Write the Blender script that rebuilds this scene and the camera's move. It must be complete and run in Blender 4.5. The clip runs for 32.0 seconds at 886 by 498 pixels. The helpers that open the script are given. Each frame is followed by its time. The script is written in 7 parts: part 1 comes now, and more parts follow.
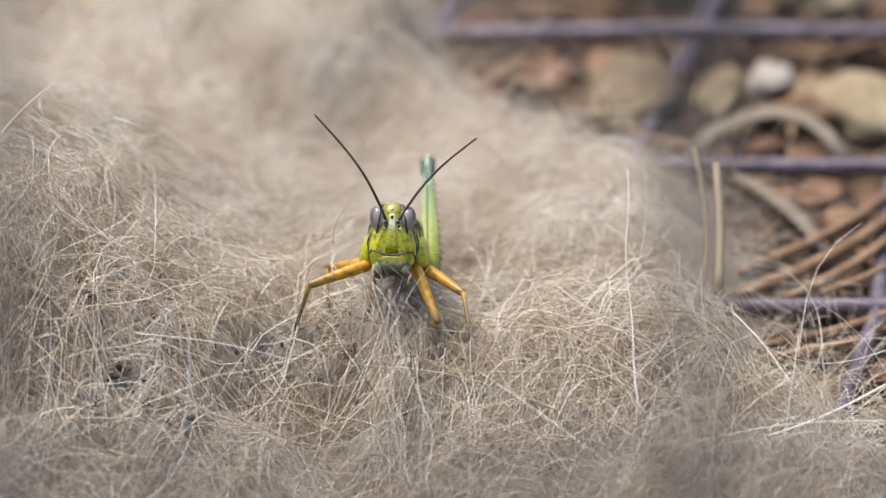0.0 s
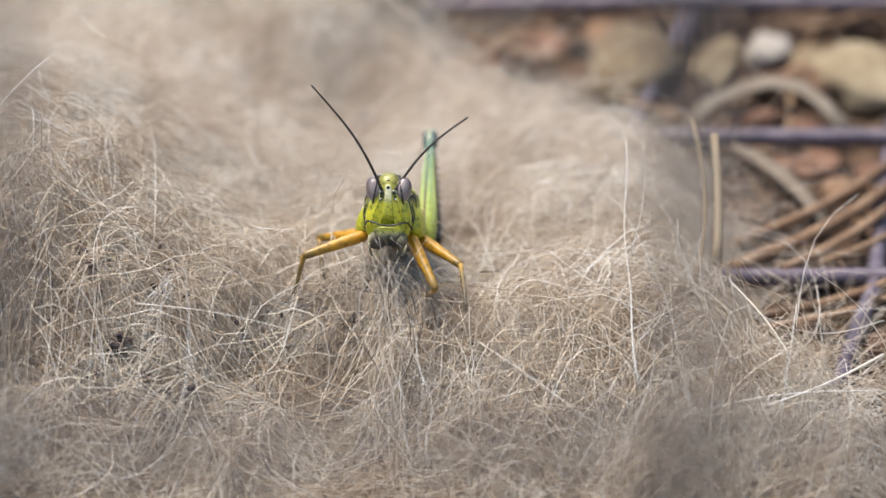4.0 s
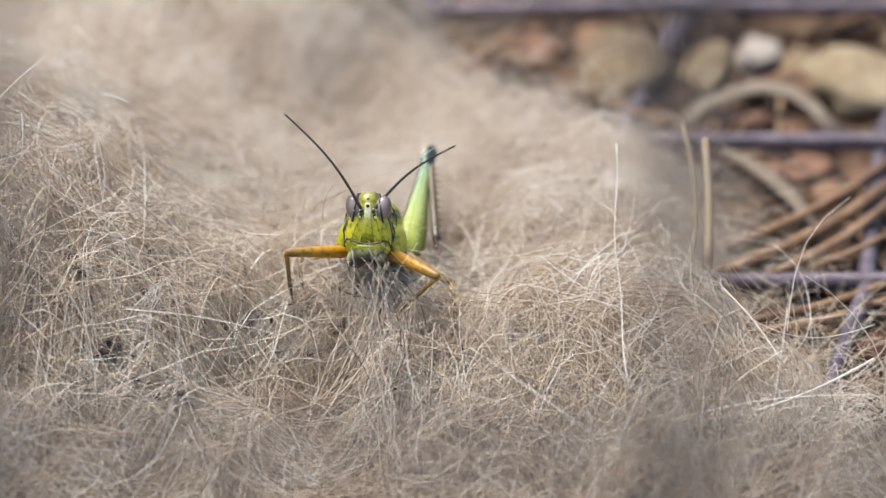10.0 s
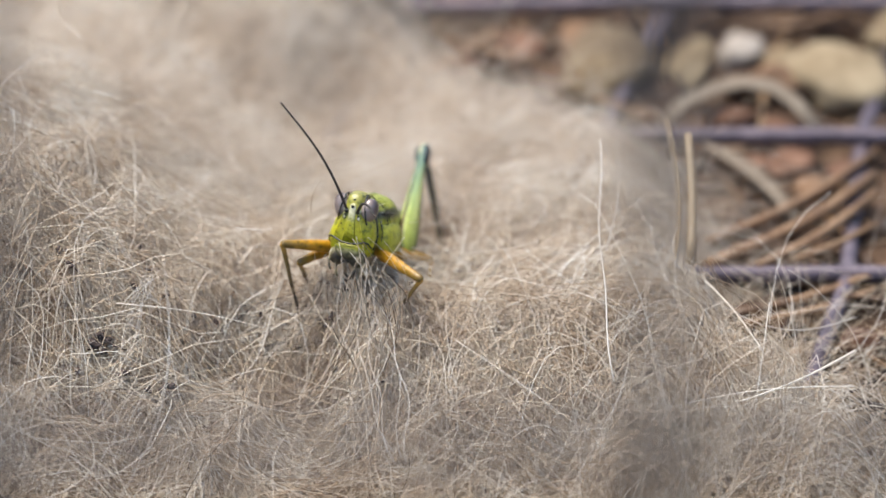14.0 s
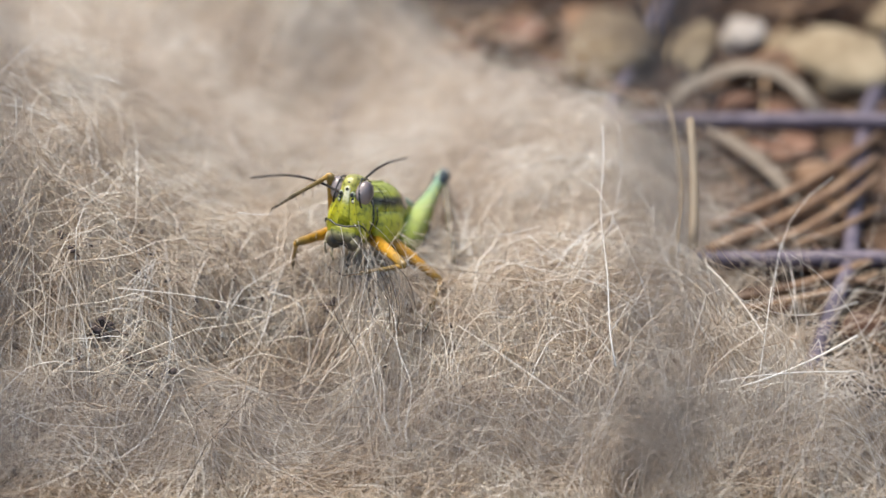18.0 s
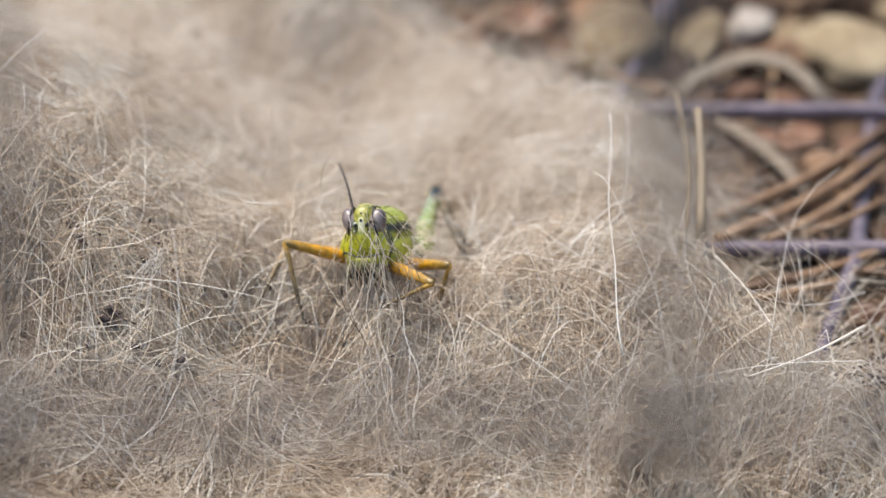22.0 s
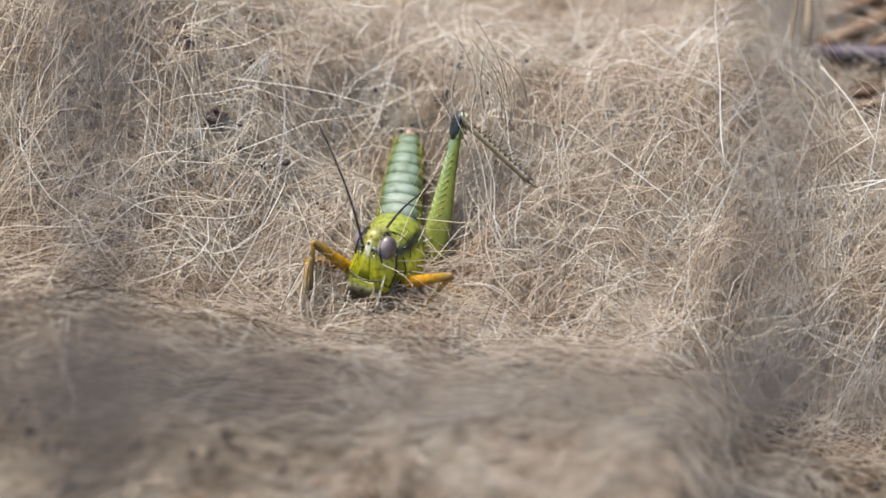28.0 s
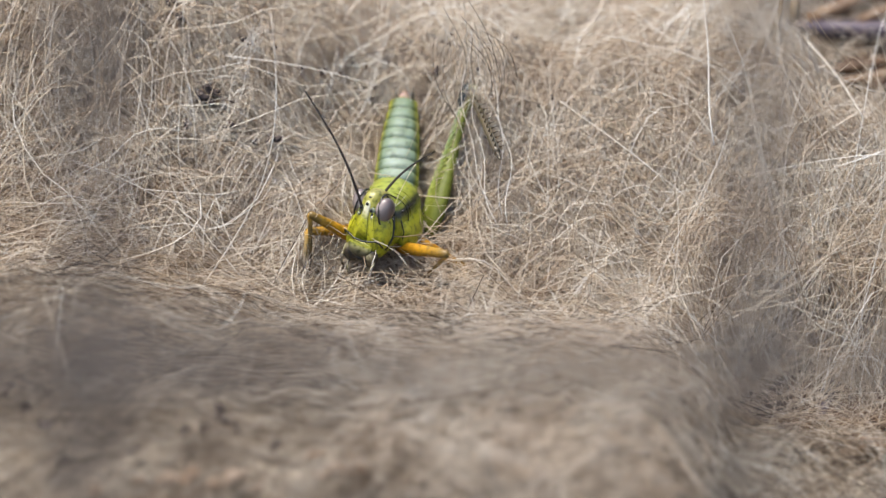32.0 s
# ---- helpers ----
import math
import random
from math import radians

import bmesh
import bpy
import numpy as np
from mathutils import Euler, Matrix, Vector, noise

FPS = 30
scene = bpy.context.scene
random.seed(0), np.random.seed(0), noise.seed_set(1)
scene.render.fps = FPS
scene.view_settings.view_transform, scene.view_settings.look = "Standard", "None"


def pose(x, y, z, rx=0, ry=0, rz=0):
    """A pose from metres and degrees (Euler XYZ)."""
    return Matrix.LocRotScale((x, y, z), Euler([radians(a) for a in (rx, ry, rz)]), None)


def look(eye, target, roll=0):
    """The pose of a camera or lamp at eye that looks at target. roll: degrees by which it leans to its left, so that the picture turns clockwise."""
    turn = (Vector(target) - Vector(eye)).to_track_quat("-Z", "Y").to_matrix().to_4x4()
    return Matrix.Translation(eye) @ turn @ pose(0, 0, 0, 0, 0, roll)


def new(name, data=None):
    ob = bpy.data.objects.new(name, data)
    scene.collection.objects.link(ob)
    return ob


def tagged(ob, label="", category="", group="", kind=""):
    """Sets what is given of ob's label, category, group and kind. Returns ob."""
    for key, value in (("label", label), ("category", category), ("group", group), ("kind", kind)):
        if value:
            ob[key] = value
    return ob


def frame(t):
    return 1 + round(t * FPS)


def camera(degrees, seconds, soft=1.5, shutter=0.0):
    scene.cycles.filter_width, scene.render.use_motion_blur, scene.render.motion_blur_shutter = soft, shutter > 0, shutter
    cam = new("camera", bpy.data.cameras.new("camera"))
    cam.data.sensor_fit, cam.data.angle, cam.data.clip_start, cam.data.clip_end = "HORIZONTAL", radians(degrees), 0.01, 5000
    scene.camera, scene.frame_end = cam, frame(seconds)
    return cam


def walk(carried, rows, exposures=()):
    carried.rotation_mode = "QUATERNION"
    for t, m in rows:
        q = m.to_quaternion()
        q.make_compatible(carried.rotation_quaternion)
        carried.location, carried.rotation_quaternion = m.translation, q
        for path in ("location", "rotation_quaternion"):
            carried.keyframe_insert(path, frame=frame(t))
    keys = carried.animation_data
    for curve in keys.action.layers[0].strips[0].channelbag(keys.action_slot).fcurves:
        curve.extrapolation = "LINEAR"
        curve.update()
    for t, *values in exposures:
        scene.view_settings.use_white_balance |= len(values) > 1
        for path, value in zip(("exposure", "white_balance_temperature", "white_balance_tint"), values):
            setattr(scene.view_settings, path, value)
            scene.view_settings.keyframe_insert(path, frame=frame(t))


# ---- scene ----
SECONDS = 32.0
cam = camera(14.0, SECONDS, 1.4)
cam.data.dof.use_dof = True
cam.data.dof.focus_distance = 0.3545
cam.data.dof.aperture_fstop = 13.5

# The lens looks down 31 degrees on the fur from 354 mm; AIM holds time, the aim across and up from the
# origin in mm, the range in mm, and the lift of the lens in mm.
TH = radians(31)
FWD = Vector((0, math.cos(TH), -math.sin(TH)))
UPW = Vector((0, math.sin(TH), math.cos(TH)))
START = FWD * -0.354


def camera_row(t, across, up, reach, lift):
    target = Vector((across * 0.001, 0, 0)) + UPW * (up * 0.001)
    eye = START + FWD * (0.354 - reach * 0.001) + UPW * (lift * 0.001)
    return t, look(eye, target)


walk(cam, [camera_row(*r) for r in (
    (0, 0.00, -0.00, 354.0, 0.0),
    (1, 0.01, -0.61, 354.1, 0.0),
    (2, 0.06, -1.61, 354.5, 0.0),
    (3, 0.09, -2.65, 354.5, 0.0),
    (3.5, 0.07, -2.91, 354.9, 0.0),
    (5.5, 0.30, -2.82, 355.4, 0.0),
    (6, 0.38, -2.59, 355.0, 0.0),
    (7, 0.59, -2.33, 354.8, 0.0),
    (8, 0.71, -2.30, 354.6, 0.0),
    (9, 0.88, -2.33, 354.4, 0.0),
    (10, 1.07, -2.43, 354.5, 0.0),
    (11, 1.36, -2.53, 355.4, 0.0),
    (12, 2.01, -2.70, 357.8, 0.0),
    (13, 2.34, -2.79, 359.0, 0.0),
    (14, 2.39, -2.99, 359.2, 0.0),
    (14.5, 2.41, -3.07, 359.2, 0.0),
    (16.5, 2.41, -3.91, 358.6, 0.0),
    (17, 2.41, -4.09, 358.7, 0.0),
    (17.5, 2.30, -4.29, 358.9, 0.0),
    (18, 2.20, -4.49, 359.0, 0.0),
    (19, 1.92, -4.66, 359.1, 0.0),
    (20, 1.63, -4.73, 359.4, 0.0),
    (21, 1.40, -4.91, 359.2, 0.0),
    (21.5, 1.41, -5.23, 359.2, 0.0),
    (22, 1.42, -5.55, 359.3, 0.0),
    (22.5, 1.42, -6.13, 359.8, 0.0),
    (23, 1.17, -6.67, 356.0, 0.0),
    (23.5, 0.50, -6.81, 354.0, 0.0),
    (24, -0.15, -7.16, 352.5, 0.0),
    (24.2, -0.40, -7.27, 352.0, 0.0),
    (24.5, -0.76, -7.44, 351.0, 0.0),
    (24.8, -1.16, -7.66, 350.3, 0.0),
    (25, -1.42, -7.81, 350.0, 0.0),
    (25.5, -2.15, -10.33, 350.0, 2.0),
    (25.6, -2.20, -13.40, 350.2, 3.5),
    (25.7, -2.25, -16.20, 350.5, 4.7),
    (25.8, -2.30, -22.60, 351.0, 8.0),
    (25.9, -2.35, -26.40, 351.5, 9.6),
    (26, -2.40, -27.10, 352.0, 10.0),
    (26.5, -6.13, -19.93, 356.0, 12.0),
    (28.5, -8.84, -26.69, 360.5, 17.0),
    (29, -8.74, -26.72, 360.8, 17.0),
    (29.5, -8.40, -27.05, 361.2, 17.0),
    (30, -8.13, -27.23, 361.7, 17.0),
    (30.5, -7.93, -27.44, 362.2, 17.0),
    (31, -7.81, -27.59, 362.5, 17.0),
    (31.5, -7.79, -27.72, 362.7, 17.0),
    (32, -7.83, -27.66, 362.8, 17.0),
)], exposures=[(0, 0.99, 6620, 9), (25, 0.98, 6620, 9), (28, 0.96, 6620, 9), (32, 0.96, 6620, 9)])

# ---- light ----
world = bpy.data.worlds.new("sky")
world.use_nodes = True
scene.world = world
_wn = world.node_tree.nodes
_sky = _wn.new("ShaderNodeTexSky")
_sky.sky_type, _sky.sun_disc = "NISHITA", False
_sky.sun_elevation, _sky.sun_rotation = radians(69), radians(308)
world.node_tree.links.new(_sky.outputs[0], _wn["Background"].inputs[0])
_wn["Background"].inputs[1].default_value = 0.118
sun = new("sun", bpy.data.lights.new("sun", "SUN"))
sun.data.energy, sun.data.angle, sun.data.color = 3.75, radians(32), (1.0, 0.94, 0.86)
sun.rotation_euler = Vector((0.28, -0.22, -0.93)).to_track_quat("-Z", "Y").to_euler()


# ---- materials ----
def material(name, rough=0.6, metal=0.0):
    m = bpy.data.materials.new(name)
    m.use_nodes = True
    b = m.node_tree.nodes["Principled BSDF"]
    b.inputs["Roughness"].default_value, b.inputs["Metallic"].default_value = rough, metal
    return m, m.node_tree.nodes, m.node_tree.links, b


def ramp(nodes, stops):
    r = nodes.new("ShaderNodeValToRGB")
    e = r.color_ramp.elements
    while len(e) < len(stops):
        e.new(0.5)
    for k, (p, c) in zip(e, stops):
        k.position, k.color = p, (*c, 1)
    return r


def noise_tex(nodes, links, scale, detail=4, coords="Object", stretch=None):
    tc = nodes.new("ShaderNodeTexCoord")
    n = nodes.new("ShaderNodeTexNoise")
    n.inputs["Scale"].default_value, n.inputs["Detail"].default_value = scale, detail
    if stretch:
        mp = nodes.new("ShaderNodeMapping")
        mp.inputs["Scale"].default_value = stretch
        links.new(tc.outputs[coords], mp.inputs[0])
        links.new(mp.outputs[0], n.inputs["Vector"])
    else:
        links.new(tc.outputs[coords], n.inputs["Vector"])
    return n


def bump(nodes, links, b, src, strength, dist):
    bp = nodes.new("ShaderNodeBump")
    bp.inputs["Strength"].default_value, bp.inputs["Distance"].default_value = strength, dist
    links.new(src, bp.inputs["Height"])
    links.new(bp.outputs[0], b.inputs["Normal"])


def speckled(name, stops, scale, rough=0.6, metal=0.0, fine=None, depth=0.0001, strength=0.5, random_hue=False, stretch=None):
    """A surface mottled at two scales, with relief; pieces differ by object when random_hue is set."""
    m, nodes, links, b = material(name, rough, metal)
    a = noise_tex(nodes, links, scale, 5, stretch=stretch)
    c = noise_tex(nodes, links, fine or scale * 6, 3, stretch=stretch)
    mix = nodes.new("ShaderNodeMath")
    mix.operation = "MULTIPLY_ADD"
    mix.inputs[1].default_value = 0.45
    links.new(c.outputs["Fac"], mix.inputs[0])
    half = nodes.new("ShaderNodeMath")
    half.operation = "MULTIPLY_ADD"
    half.inputs[1].default_value = 0.9
    half.inputs[2].default_value = -0.18
    links.new(a.outputs["Fac"], half.inputs[0])
    links.new(half.outputs[0], mix.inputs[2])
    src = mix.outputs[0]
    if random_hue:
        oi = nodes.new("ShaderNodeObjectInfo")
        ad = nodes.new("ShaderNodeMath")
        ad.operation = "MULTIPLY_ADD"
        ad.inputs[1].default_value = 0.5
        links.new(oi.outputs["Random"], ad.inputs[0])
        sub = nodes.new("ShaderNodeMath")
        sub.operation = "SUBTRACT"
        sub.inputs[1].default_value = 0.25
        links.new(src, sub.inputs[0])
        links.new(sub.outputs[0], ad.inputs[2])
        src = ad.outputs[0]
    r = ramp(nodes, stops)
    links.new(src, r.inputs[0])
    links.new(r.outputs[0], b.inputs["Base Color"])
    bump(nodes, links, b, c.outputs["Fac"], strength, depth)
    return m


def strand_material(name, stops, rough=0.5, through_light=0.42):
    """Thin fibres: each strand takes its own shade, and lets some light through."""
    m, nodes, links, b = material(name, rough)
    g = nodes.new("ShaderNodeNewGeometry")
    r = ramp(nodes, stops)
    links.new(g.outputs["Random Per Island"], r.inputs[0])
    n = noise_tex(nodes, links, 120, 2)
    patch = ramp(nodes, [(0.35, (0.86, 0.80, 0.74)), (0.65, (1.0, 1.0, 1.0))])
    links.new(n.outputs["Fac"], patch.inputs[0])
    mul = nodes.new("ShaderNodeMix")
    mul.data_type, mul.blend_type = "RGBA", "MULTIPLY"
    mul.inputs[0].default_value = 1.0
    links.new(r.outputs[0], mul.inputs[6])
    links.new(patch.outputs[0], mul.inputs[7])
    links.new(mul.outputs[2], b.inputs["Base Color"])
    tr = nodes.new("ShaderNodeBsdfTranslucent")
    links.new(mul.outputs[2], tr.inputs[0])
    ms = nodes.new("ShaderNodeMixShader")
    ms.inputs[0].default_value = through_light
    links.new(b.outputs[0], ms.inputs[1])
    links.new(tr.outputs[0], ms.inputs[2])
    links.new(ms.outputs[0], nodes["Material Output"].inputs[0])
    return m


FUR = strand_material("fur", [(0.0, (0.34, 0.25, 0.17)), (0.15, (0.63, 0.52, 0.395)), (0.5, (0.77, 0.68, 0.565)), (0.85, (0.87, 0.815, 0.73)), (1.0, (0.94, 0.915, 0.87))])
FAR_FUR = strand_material("pale_far_fur", [(0.0, (0.43, 0.35, 0.27)), (0.2, (0.69, 0.61, 0.51)), (0.5, (0.82, 0.765, 0.685)), (0.85, (0.90, 0.865, 0.81)), (1.0, (0.95, 0.93, 0.90))])
# Grey-brown of the front fur, dimmed further to stand for shade there.
NEAR = strand_material("dimmed_grey_brown_fur", [(0.0, (0.045, 0.032, 0.022)), (0.3, (0.179, 0.134, 0.099)), (0.7, (0.345, 0.281, 0.221)), (1.0, (0.525, 0.480, 0.422))])
COMBED = strand_material("combed_fur", [(0.0, (0.15, 0.10, 0.065)), (0.3, (0.40, 0.30, 0.205)), (0.7, (0.60, 0.485, 0.365)), (1.0, (0.85, 0.78, 0.69))])
STRAY = strand_material("stray_hair", [(0.0, (0.46, 0.36, 0.26)), (0.35, (0.72, 0.62, 0.49)), (0.7, (0.86, 0.80, 0.71)), (1.0, (0.95, 0.93, 0.89))], 0.45)
PALE_HAIR = strand_material("pale_hair", [(0.0, (0.82, 0.78, 0.72)), (1.0, (0.93, 0.91, 0.88))], 0.4)
# Dark browns stand in for shade in the gaps between pale hairs.
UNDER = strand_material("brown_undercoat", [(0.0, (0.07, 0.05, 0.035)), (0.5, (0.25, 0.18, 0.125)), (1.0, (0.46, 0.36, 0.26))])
TAN_HAIR = strand_material("tan_hair", [(0.0, (0.44, 0.345, 0.23)), (1.0, (0.56, 0.46, 0.33))], 0.4)
NEEDLE = strand_material("dry_needle", [(0.0, (0.017, 0.009, 0.005)), (0.4, (0.060, 0.031, 0.015)), (0.75, (0.145, 0.081, 0.043)), (1.0, (0.289, 0.187, 0.102))], 0.45, 0.1)
STRAW = speckled("straw", [(0.2, (0.055, 0.026, 0.011)), (0.5, (0.16, 0.088, 0.042)), (0.8, (0.30, 0.195, 0.115))], 300, 0.5, random_hue=True, stretch=(1, 0.15, 1))
HIDE = speckled("felted_hide", [(0.25, (0.25, 0.195, 0.14)), (0.5, (0.49, 0.41, 0.32)), (0.8, (0.69, 0.605, 0.50))], 180, 0.9, fine=1600, depth=0.0006, strength=0.9)
SOIL = speckled("forest_soil", [(0.25, (0.021, 0.011, 0.006)), (0.5, (0.064, 0.035, 0.019)), (0.75, (0.145, 0.085, 0.049))], 120, 0.95, fine=900, depth=0.0008, strength=0.9)
WIRE = speckled("weathered_wire", [(0.25, (0.05, 0.04, 0.05)), (0.5, (0.10, 0.08, 0.10)), (0.8, (0.20, 0.16, 0.175))], 400, 0.5, 0.4, fine=2500, depth=0.00012)
FENCE = speckled("dull_fence_wire", [(0.25, (0.035, 0.03, 0.028)), (0.5, (0.07, 0.06, 0.055)), (0.8, (0.14, 0.12, 0.11))], 400, 0.6, 0.2, fine=2500, depth=0.00012)
STONE = speckled("pale_stone", [(0.2, (0.094, 0.063, 0.034)), (0.5, (0.171, 0.124, 0.069)), (0.8, (0.286, 0.226, 0.143))], 90, 0.85, depth=0.0004, random_hue=True)
CLAY = speckled("red_chip", [(0.2, (0.060, 0.027, 0.015)), (0.5, (0.132, 0.063, 0.036)), (0.8, (0.240, 0.138, 0.090))], 150, 0.85, depth=0.0003, random_hue=True)
BARK = speckled("dark_bark", [(0.2, (0.03, 0.016, 0.009)), (0.5, (0.09, 0.048, 0.026)), (0.8, (0.22, 0.13, 0.075))], 200, 0.9, depth=0.0004, random_hue=True)
QUARTZ = speckled("white_stone", [(0.2, (0.196, 0.164, 0.131)), (0.5, (0.281, 0.243, 0.206)), (0.8, (0.346, 0.314, 0.281))], 120, 0.8, depth=0.0003)
PEEL = speckled("pale_bark_strip", [(0.2, (0.098, 0.071, 0.049)), (0.5, (0.158, 0.124, 0.090)), (0.8, (0.217, 0.184, 0.143))], 200, 0.8, depth=0.0003, stretch=(0.3, 1, 1))
WOOD = speckled("wood_chip", [(0.2, (0.144, 0.088, 0.052)), (0.5, (0.240, 0.160, 0.104)), (0.8, (0.360, 0.272, 0.200))], 150, 0.7, depth=0.0002, random_hue=True, stretch=(1, 0.2, 1))
DEBRIS = speckled("dark_debris", [(0.2, (0.02, 0.015, 0.015)), (0.6, (0.07, 0.05, 0.045)), (0.9, (0.16, 0.11, 0.09))], 500, 0.85)


def chitin(name, stops, axis="Z", low=-3.0, high=3.0, rough=0.42, mottling=800, coat=0.1, spots=0.75, sss=0.12, under=None):
    """Shell colour that runs along one axis of the part, in mm, broken up by mottling."""
    m, nodes, links, b = material(name, rough)
    tc = nodes.new("ShaderNodeTexCoord")
    sep = nodes.new("ShaderNodeSeparateXYZ")
    links.new(tc.outputs["Object"], sep.inputs[0])
    mr = nodes.new("ShaderNodeMapRange")
    mr.inputs["From Min"].default_value, mr.inputs["From Max"].default_value = low * 0.001, high * 0.001
    links.new(sep.outputs[axis], mr.inputs["Value"])
    n = noise_tex(nodes, links, mottling, 4)
    ad = nodes.new("ShaderNodeMath")
    ad.operation = "MULTIPLY_ADD"
    ad.inputs[1].default_value = 0.16
    links.new(n.outputs["Fac"], ad.inputs[0])
    sub = nodes.new("ShaderNodeMath")
    sub.operation = "SUBTRACT"
    sub.inputs[1].default_value = 0.08
    links.new(mr.outputs[0], sub.inputs[0])
    links.new(sub.outputs[0], ad.inputs[2])
    r = ramp(nodes, stops)
    links.new(ad.outputs[0], r.inputs[0])
    tone = ramp(nodes, [(0.34, (0.26, 0.30, 0.20)), (0.45, (0.78, 0.80, 0.66)), (0.60, (1, 1, 1))])
    n2 = noise_tex(nodes, links, mottling * 2.2, 3)
    links.new(n2.outputs["Fac"], tone.inputs[0])
    mul = nodes.new("ShaderNodeMix")
    mul.data_type, mul.blend_type = "RGBA", "MULTIPLY"
    mul.inputs[0].default_value = spots
    if under:
        belly = nodes.new("ShaderNodeMapRange")
        belly.inputs["From Min"].default_value, belly.inputs["From Max"].default_value = -0.0005, 0.0004
        links.new(sep.outputs["Z"], belly.inputs["Value"])
        two = nodes.new("ShaderNodeMix")
        two.data_type = "RGBA"
        two.inputs[6].default_value = (*under, 1)
        links.new(belly.outputs[0], two.inputs[0])
        links.new(r.outputs[0], two.inputs[7])
        links.new(two.outputs[2], mul.inputs[6])
    else:
        links.new(r.outputs[0], mul.inputs[6])
    links.new(tone.outputs[0], mul.inputs[7])
    links.new(mul.outputs[2], b.inputs["Base Color"])
    b.inputs["Coat Weight"].default_value = coat
    b.inputs["Coat Roughness"].default_value = 0.2
    b.inputs["Subsurface Weight"].default_value = sss
    b.inputs["Subsurface Radius"].default_value = (0.0006, 0.0006, 0.0002)
    bump(nodes, links, b, n2.outputs["Fac"], 0.5, 0.00008)
    return m


LIME = (0.40, 0.385, 0.012)
FACE = chitin("face_shell", [(0.0, (0.370, 0.356, 0.012)), (0.5, (0.466, 0.436, 0.012)), (0.75, (0.396, 0.378, 0.053)), (1.0, (0.264, 0.246, 0.070))], "Z", -3.6, 3.4, spots=1.0)
MOUTH = speckled("mouth_shell", [(0.36, (0.010, 0.008, 0.006)), (0.46, (0.06, 0.045, 0.025)), (0.56, (0.20, 0.175, 0.09)), (0.68, (0.50, 0.46, 0.34))], 700, 0.45, fine=2200, depth=0.00008)
LIP = chitin("lip_shell", [(0.0, (0.02, 0.017, 0.012)), (0.4, (0.10, 0.09, 0.05)), (0.62, (0.26, 0.24, 0.10)), (0.8, (0.40, 0.385, 0.02)), (1.0, (0.42, 0.40, 0.02))], "Z", -3.4, -1.7, spots=1.0, mottling=900)
RIDGE = chitin("silver_ridge", [(0.0, LIME), (0.45, (0.44, 0.43, 0.03)), (0.58, (0.55, 0.53, 0.28)), (0.75, (0.66, 0.63, 0.46)), (0.9, (0.46, 0.44, 0.20)), (1.0, (0.30, 0.28, 0.09))], "Z", -1.4, 2.9, 0.35, 1400)
CREAM = chitin("cream_spot", [(0.0, (0.55, 0.52, 0.34)), (1.0, (0.62, 0.60, 0.44))], "Z", -2, 16, 0.35)
PRONOTUM = chitin("pronotum_shell", [(0.0, LIME), (0.55, (0.340, 0.340, 0.014)), (0.66, (0.051, 0.051, 0.010)), (0.71, (0.009, 0.009, 0.007)), (0.76, (0.043, 0.044, 0.013)), (0.81, (0.281, 0.297, 0.030)), (1.0, (0.255, 0.293, 0.051))], "Z", -2.4, 2.8)
TERGITE = chitin("tergite_shell", [(0.0, (0.288, 0.281, 0.014)), (0.70, (0.245, 0.248, 0.018)), (0.79, (0.086, 0.112, 0.036)), (0.86, (0.151, 0.209, 0.144)), (1.0, (0.245, 0.302, 0.259))], "Z", -2.2, 2.3, 0.6, 420, 0.0, 0.6)
BELLY = chitin("belly_shell", [(0.0, (0.304, 0.288, 0.080)), (1.0, (0.288, 0.304, 0.024))], "Z", -2.2, 2.3)
HEM = chitin("pale_hem", [(0.0, (0.285, 0.285, 0.087)), (1.0, (0.310, 0.341, 0.273))], "Z", -2.2, 2.3)
ORANGE = chitin("orange_leg", [(0.0, (0.442, 0.208, 0.009)), (0.5, (0.468, 0.230, 0.010)), (0.82, (0.289, 0.162, 0.021)), (1.0, (0.119, 0.081, 0.025))], "Y", 0.0, 7.2)
SHIN = chitin("olive_shin", [(0.0, (0.42, 0.23, 0.035)), (0.25, (0.22, 0.145, 0.05)), (0.7, (0.10, 0.072, 0.042)), (1.0, (0.04, 0.032, 0.024))], "Y", 0.0, 8.0)
THIGH = chitin("green_thigh", [(0.0, (0.32, 0.345, 0.04)), (0.35, (0.29, 0.35, 0.10)), (0.7, (0.22, 0.315, 0.18)), (1.0, (0.13, 0.22, 0.20))], "Y", 0.0, 15.8, 0.5, coat=0.03, spots=0.35, under=(0.13, 0.15, 0.011))
CHEVRON = chitin("pale_chevron", [(0.0, (0.320, 0.336, 0.064)), (1.0, (0.400, 0.424, 0.160))], "Z", -1.5, 1.5, spots=0.0, sss=0.0)
KNEE = chitin("black_knee", [(0.0, (0.010, 0.012, 0.014)), (1.0, (0.028, 0.042, 0.052))], "Z", -1, 1)
HIND_SHIN = chitin("grey_shin", [(0.0, (0.04, 0.04, 0.04)), (0.2, (0.12, 0.092, 0.052)), (1.0, (0.075, 0.056, 0.034))], "Y", 0.0, 11.0)
FEELER = chitin("dark_feeler", [(0.0, (0.022, 0.012, 0.008)), (1.0, (0.012, 0.008, 0.006))], "Y", 0.0, 12.0, 0.75, coat=0.0, sss=0.0)
BLACK = chitin("black_shell", [(0.0, (0.008, 0.008, 0.007)), (1.0, (0.012, 0.012, 0.01))], "Z", -3, 3)
